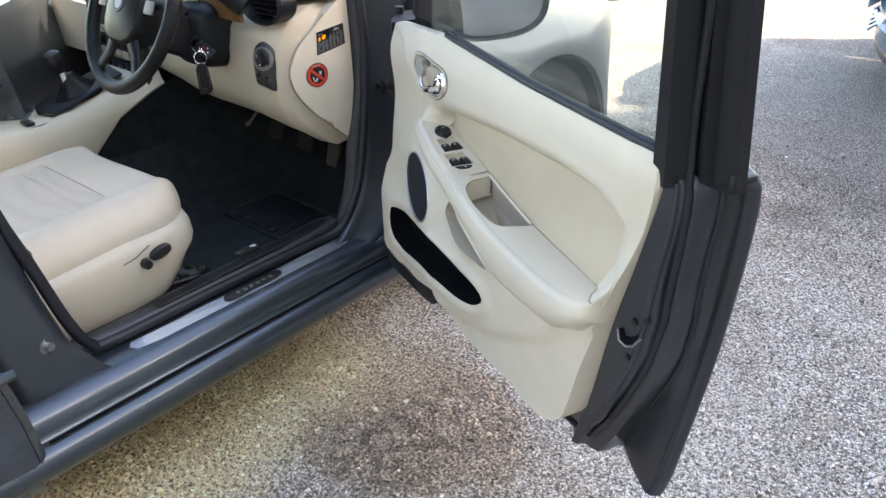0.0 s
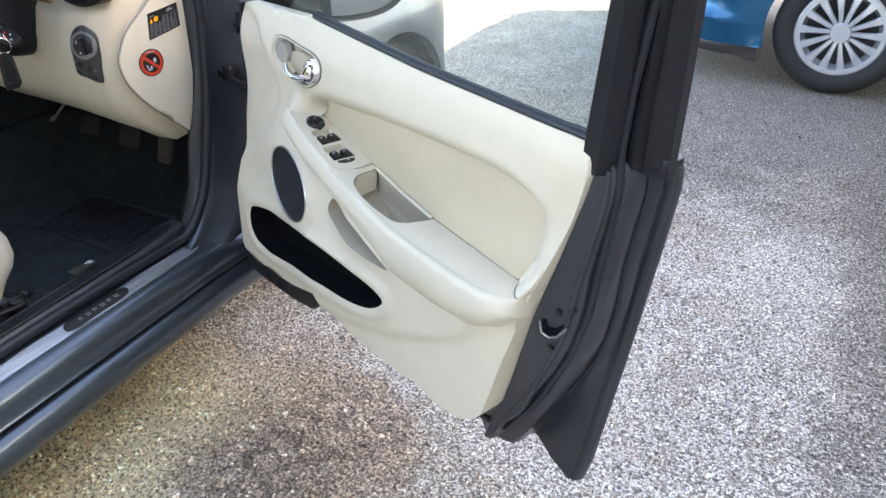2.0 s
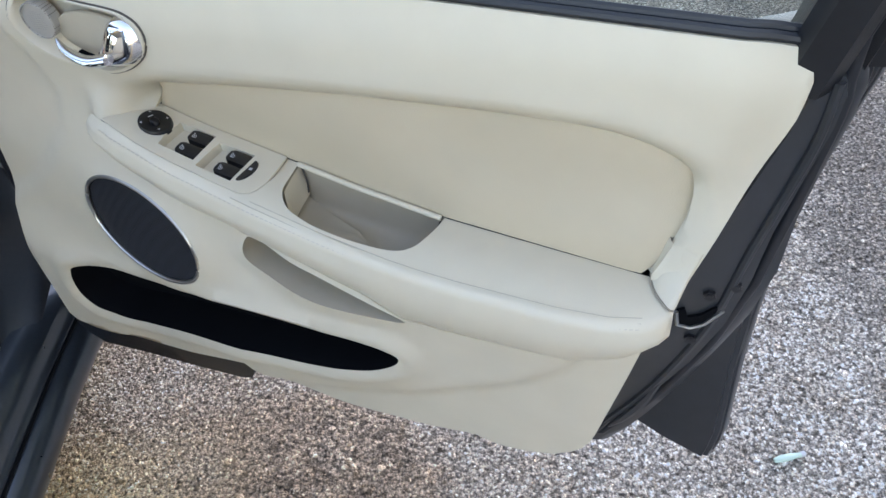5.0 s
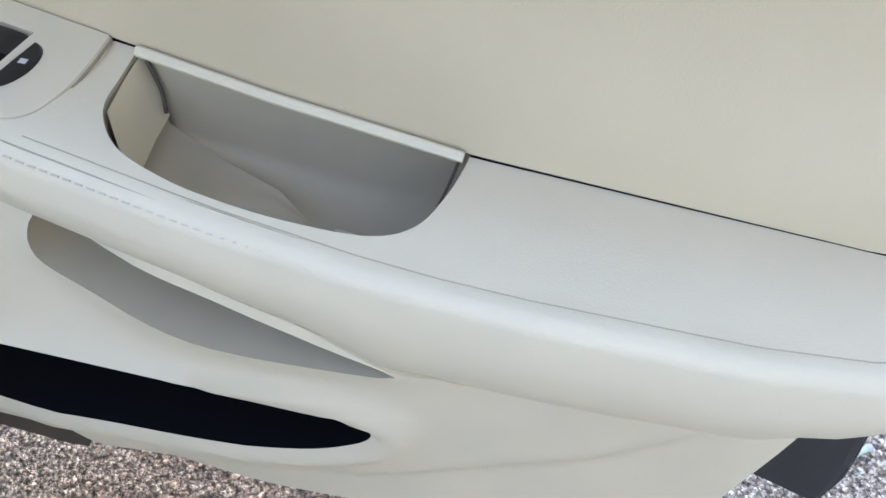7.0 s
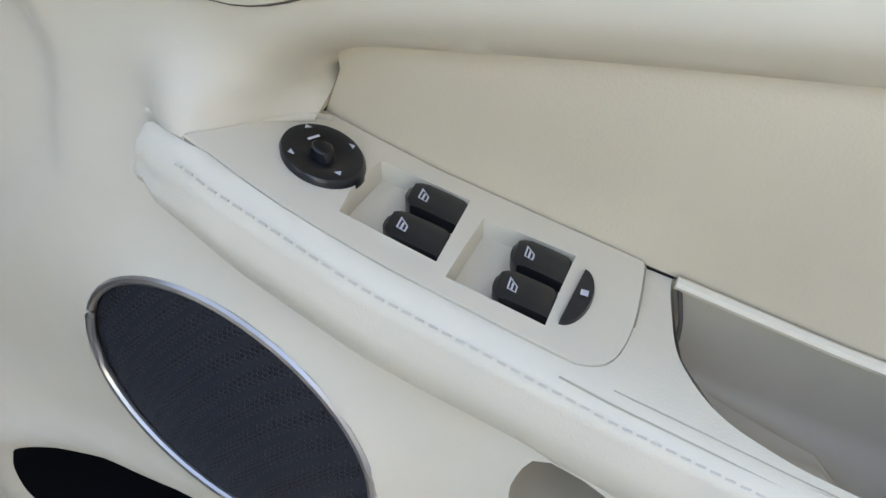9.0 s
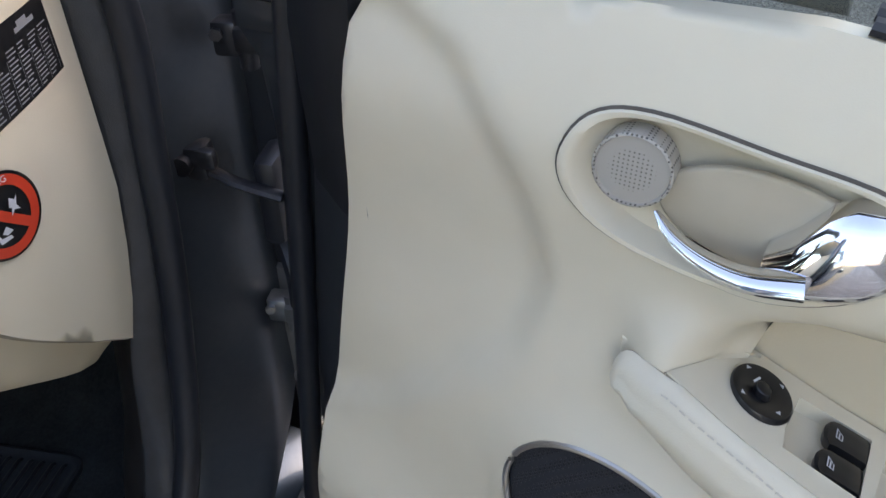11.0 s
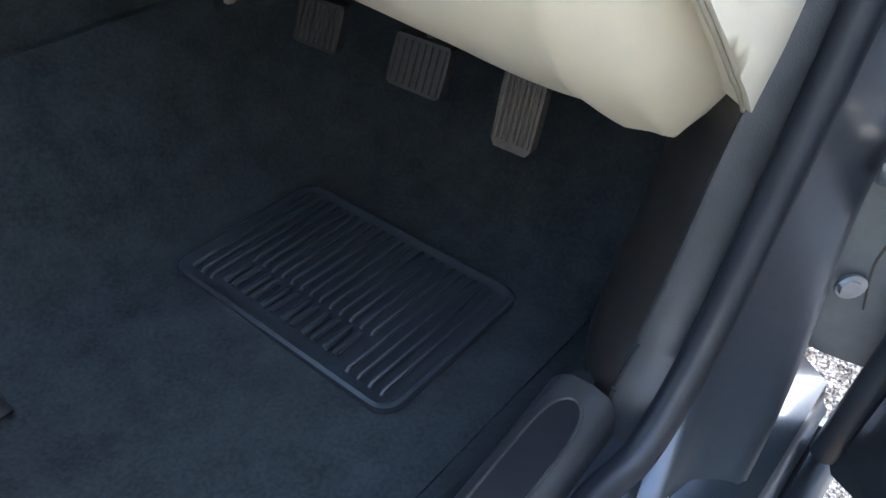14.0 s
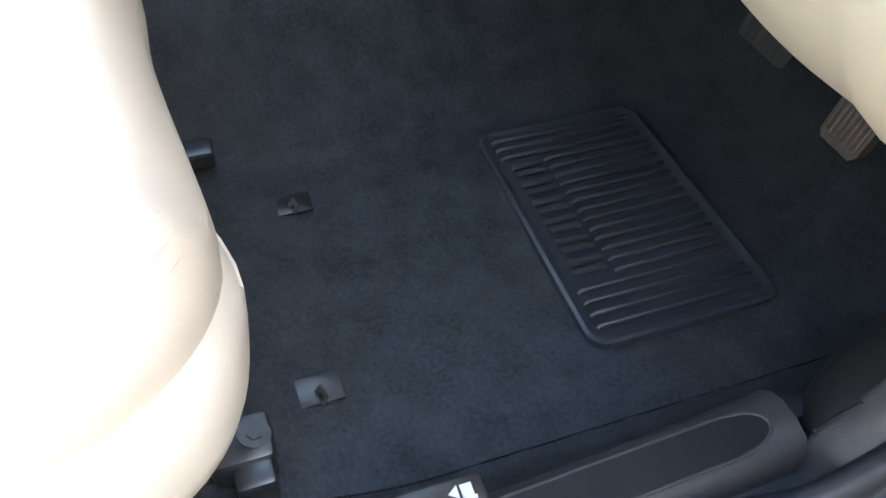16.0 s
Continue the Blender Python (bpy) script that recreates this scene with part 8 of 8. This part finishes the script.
# ---- neighbours in the yard ----
def build_parked_car(name, where, paint, label):
    c = thing(name, where, label, "car")
    # nose points to -x; side faces the yard
    L = lambda x, y, z: Vector((x, y, z))

    def body_y(x, z):
        nose = 0.42 * smooth01(-x, 0.30, 0.82) ** 2
        return 0.0 + nose + 0.05 * smooth01(z, 0.55, 0.9)

    arch = [(0.0 + 0.345 * math.cos(q), 0.308 + 0.345 * math.sin(q)) for q in np.linspace(math.pi + 0.25, -0.25, 36)]
    arch2 = [(2.55 + 0.345 * math.cos(q), 0.308 + 0.345 * math.sin(q)) for q in np.linspace(math.pi + 0.25, -0.25, 36)]
    out = [(-0.352, 0.20), (arch[0][0], 0.20)] + arch + [(arch[-1][0], 0.19), (arch2[0][0], 0.19)] + arch2 + [(arch2[-1][0], 0.22), (3.25, 0.26), (3.3, 0.7), (3.25, 0.92), (1.2, 0.92), (0.3, 0.885), (-0.352, 0.795), (-0.352, 0.70)]
    bm = sheet(out, [], 0.06, lambda x, z: L(x, body_y(x, z), z))
    for ar in (arch, arch2):
        rim = [L(x, body_y(x, z), z) for x, z in ar]
        loft([rim, [p + Vector((0, 0.03, 0)) for p in rim]], False, False, bm)
    body = part("body_side", bm, paint, c, "", sharp=50)
    # bumper and nose in one sweep round the front, with a grey lower lip
    half = [(-0.350, 0.0), (-0.50, 0.0), (-0.60, 0.018), (-0.69, 0.065), (-0.76, 0.14), (-0.84, 0.28), (-0.93, 0.48), (-1.0, 0.68), (-1.02, 0.84)]
    half = [(p.x, p.y) for p in spline([(*p, 0) for p in half], 3)]
    plan = half + [(x, 1.68 - y) for x, y in half[-2::-1]]
    rings, lips = [], []
    for k, (x, y) in enumerate(plan):
        a, b2 = Vector((*plan[max(0, k - 1)], 0)), Vector((*plan[min(len(plan) - 1, k + 1)], 0))
        t = (b2 - a).normalized()
        nrm = Vector((-abs(t.y), t.x * (1 if t.y >= 0 else -1), 0)).normalized()
        crease = 0.026 * math.exp(-((x + 0.78) / 0.20) ** 2) + 0.002
        flat = smooth01(-x, 0.36, 0.60)
        zt = 0.795 - 0.20 * smooth01(-x, 0.35, 1.0)
        sec = [(0.198, -0.004), (0.206, 0.0), (0.27, 0.004), (0.300, 0.012 + crease * 0.7), (0.322, 0.014 + crease), (0.345, 0.003), (0.41, -0.002), (0.50, -0.004), (0.57, -0.012), (zt - 0.05, -0.03), (zt - 0.015, -0.06), (zt, -0.10)]
        rings.append([Vector((x, y, z)) + nrm * o * (flat if z > 0.25 else 1) for z, o in sec])
        lips.append([Vector((x, y, z)) + nrm * o for z, o in ((0.140, -0.030), (0.145, -0.014), (0.190, -0.002), (0.199, -0.006))])
    part("front_bumper", loft(rings, False, False), paint, c, "", sharp=50)
    part("lower_lip", loft(lips, False, False), SWPANEL, c, "grey plastic lower lip", sharp=50)
    fog = Vector((-0.716, 0.087, 0.398))
    fn = Vector((-0.62, -0.78, 0)).normalized()
    fa, fb = fn.cross(Vector((0, 0, 1))).normalized(), Vector((0, 0, 1))
    ringf = [fog + fn * 0.006 + (fa * math.cos(q) + fb * math.sin(q)) * 0.042 for q in (2 * math.pi * k / 28 for k in range(28))]
    part("fog_lamp", disc(fog - fn * 0.004, fn, 0.040, 0.012, 28, 0.036), paint, c)
    part("fog_lamp_rim", tube(ringf, 0.0035, 6, closed=True), HUB, c, "bright fog lamp rim")
    part("number_plate", box(-1.035, 0.84, 0.41, 0.012, 0.52, 0.11, 0.003), ICON, c, "pale blank number plate")
    bm = loft([[L(x, y, z) for y, z in ((0.06, z0), (0.3, z0 + 0.06), (0.85, z0 + 0.08), (1.4, z0 + 0.06), (1.66, z0))] for x, z0 in ((-0.80, 0.62), (-0.4, 0.78), (0.3, 0.90), (0.5, 0.92))], False, False)
    part("bonnet", bm, paint, c)
    rings = []
    for x, zt, ins in ((0.42, 0.93, 0.04), (0.75, 1.13, 0.10), (1.15, 1.36, 0.18), (1.45, 1.43, 0.20), (2.0, 1.45, 0.20), (2.6, 1.41, 0.20), (3.0, 1.33, 0.19), (3.22, 1.05, 0.14), (3.27, 0.92, 0.10)):
        f = (zt - 0.92) / 0.53
        rings.append([L(x, y, z) for y, z in ((0.07, 0.90), (0.07 + ins * f * 0.8 + 0.01, zt - 0.10 * f), (0.07 + ins * f + 0.12, zt), (0.85, zt + 0.02), (1.63 - ins * f - 0.12, zt), (1.63 - ins * f * 0.8 - 0.01, zt - 0.10 * f), (1.63, 0.90))])
    part("cabin", loft(rings, False, False), paint, c, "", sharp=40)
    for name, pts in (("windscreen", [(0.50, 0.26, 0.985), (0.50, 1.44, 0.985), (1.10, 1.36, 1.345), (1.10, 0.34, 1.345)]),
                      ("side_window", [(0.86, 0.08, 0.95), (1.80, 0.075, 0.95), (1.80, 0.215, 1.33), (1.30, 0.205, 1.31)]),
                      ("side_window", [(1.90, 0.075, 0.95), (2.75, 0.075, 0.96), (2.60, 0.205, 1.28), (1.90, 0.215, 1.33)]),
                      ("rear_screen", [(3.245, 0.32, 1.0), (3.245, 1.38, 1.0), (3.06, 1.30, 1.27), (3.06, 0.40, 1.27)])):
        P = [L(*p) for p in pts]
        nn = (P[1] - P[0]).cross(P[2] - P[0]).normalized() * 0.01
        if nn.y > 0 and name == "side_window":
            nn = -nn
        part(name, loft([[p - nn for p in P], [p + nn for p in P]], True, True), DARKGLASS, c, "dark tinted car window")
    part("tail_panel", loft([[L(3.27, y, z) for z in (0.22, 0.55, 0.80, 0.93)] for y in (0.05, 0.4, 0.85, 1.3, 1.65)], False, False), paint, c)
    part("far_side", loft([[L(x, 1.68 - 0.35 * smooth01(-x, 0.3, 0.82) ** 2, z) for z in (0.22, 0.5, 0.8, 0.92 - 0.2 * smooth01(-x, 0.0, 0.8))] for x in (-0.84, -0.4, 0.3, 1.2, 2.4, 3.27)], False, False), paint, c)
    part("lower_sill", tube([(0.40, 0.02, 0.20), (1.3, 0.015, 0.195), (2.18, 0.02, 0.20)], 0.025, 8), BLACK, c)
    part("door_handle", box(1.62, 0.03, 0.80, 0.16, 0.03, 0.025, 0.008), paint, c)
    part("door_mirror", tube([(0.72, 0.06, 0.95), (0.74, -0.05, 0.98), (0.74, -0.14, 1.0)], [0.02, 0.06, 0.05], 12), paint, c)
    bm = slab([L(-0.66, 0.075, 0.53), L(-0.80, 0.24, 0.52), L(-0.87, 0.38, 0.56), L(-0.70, 0.15, 0.62), L(-0.54, 0.05, 0.62)], 0.02, Vector((-0.5, -0.85, 0)), 0.006)
    part("headlamp", bm, GLASSCLEAN, c, "clear headlamp")
    bm = bmesh.new()
    for k in range(5):
        box(-1.015, 0.84, 0.24 + 0.025 * k, 0.015, 0.55 - 0.03 * k, 0.010, 0.003, bm)
    part("grille", bm, CHROME, c, "chrome grille bars")
    for wx in (0.0, 2.55):
        prof = [(0.20, 0.20), (0.20, 0.285), (0.17, 0.306), (0.05, 0.308), (0.012, 0.29), (0.0, 0.255), (0.008, 0.21), (0.02, 0.205)]
        rings = [[L(wx + r * math.cos(q), 0.02 + y, 0.308 + r * math.sin(q)) for y, r in prof] for q in (2 * math.pi * k / 48 for k in range(49))]
        w = part("wheel", loft(rings, False, False), TYRE, c, "black tyre with a silver multi-spoke trim", sharp=60)
        bm = loft([[L(wx + r * math.cos(q), 0.02 + y, 0.308 + r * math.sin(q)) for y, r in ((0.012, 0.208), (0.004, 0.200), (0.004, 0.178), (0.03, 0.172), (0.05, 0.16), (0.06, 0.02))] for q in (2 * math.pi * k / 48 for k in range(49))], False, False)
        for fc in bm.faces:
            cc = fc.calc_center_median()
            fc.material_index = 1 if math.hypot(cc.x - wx, cc.z - 0.308) < 0.165 else 0
        part("wheel_trim", bm, [HUB, BLACK], w, "silver trim ring")
        for k in range(14):
            q = 2 * math.pi * k / 14
            a2, b2 = Vector((math.cos(q), 0, math.sin(q))), Vector((-math.sin(q), 0, math.cos(q)))
            cen = L(wx, 0.02, 0.308)
            rings = []
            for r, wd, y in ((0.04, 0.010, 0.010), (0.10, 0.012, 0.004), (0.15, 0.017, 0.004), (0.185, 0.022, 0.008)):
                rings.append([cen + a2 * r + b2 * s * wd + Vector((0, y + dy, 0)) for s, dy in ((-1, 0.006), (-0.7, 0.0), (0.7, 0.0), (1, 0.006), (1, 0.02), (-1, 0.02))])
            part("trim_spoke", loft(rings, True, True), HUB, w)
        part("trim_centre", disc((wx, 0.03, 0.308), (0, -1, 0), 0.048, 0.022, 28, 0.042), HUB, w)


build_parked_car("blue_car", (1.268, 3.18, 0), BLUE, "bright blue hatchback parked across the yard")
build_parked_car("white_car", (6.5, 0.75, 0), WHITEPAINT, "white hatchback parked nose out beside the added wall")


def build_litter():
    b = thing("bottle_fragment", (1.23, 0.126, 0.0), "small pale green plastic bottle piece lying on gravel", "litter")
    bm = tube([(-0.022, -0.004, 0.009), (-0.012, -0.002, 0.010), (0.006, 0.001, 0.010), (0.012, 0.002, 0.010), (0.024, 0.004, 0.010)], [0.004, 0.006, 0.006, 0.0045, 0.004], 12)
    part("bottle_body", bm, LITTER, b)
    bm = disc((0.022, 0.004, 0.010), (1, 0.15, 0), 0.005, 0.007, 14)
    part("bottle_cap", bm, ICON, b, "white cap")


build_litter()
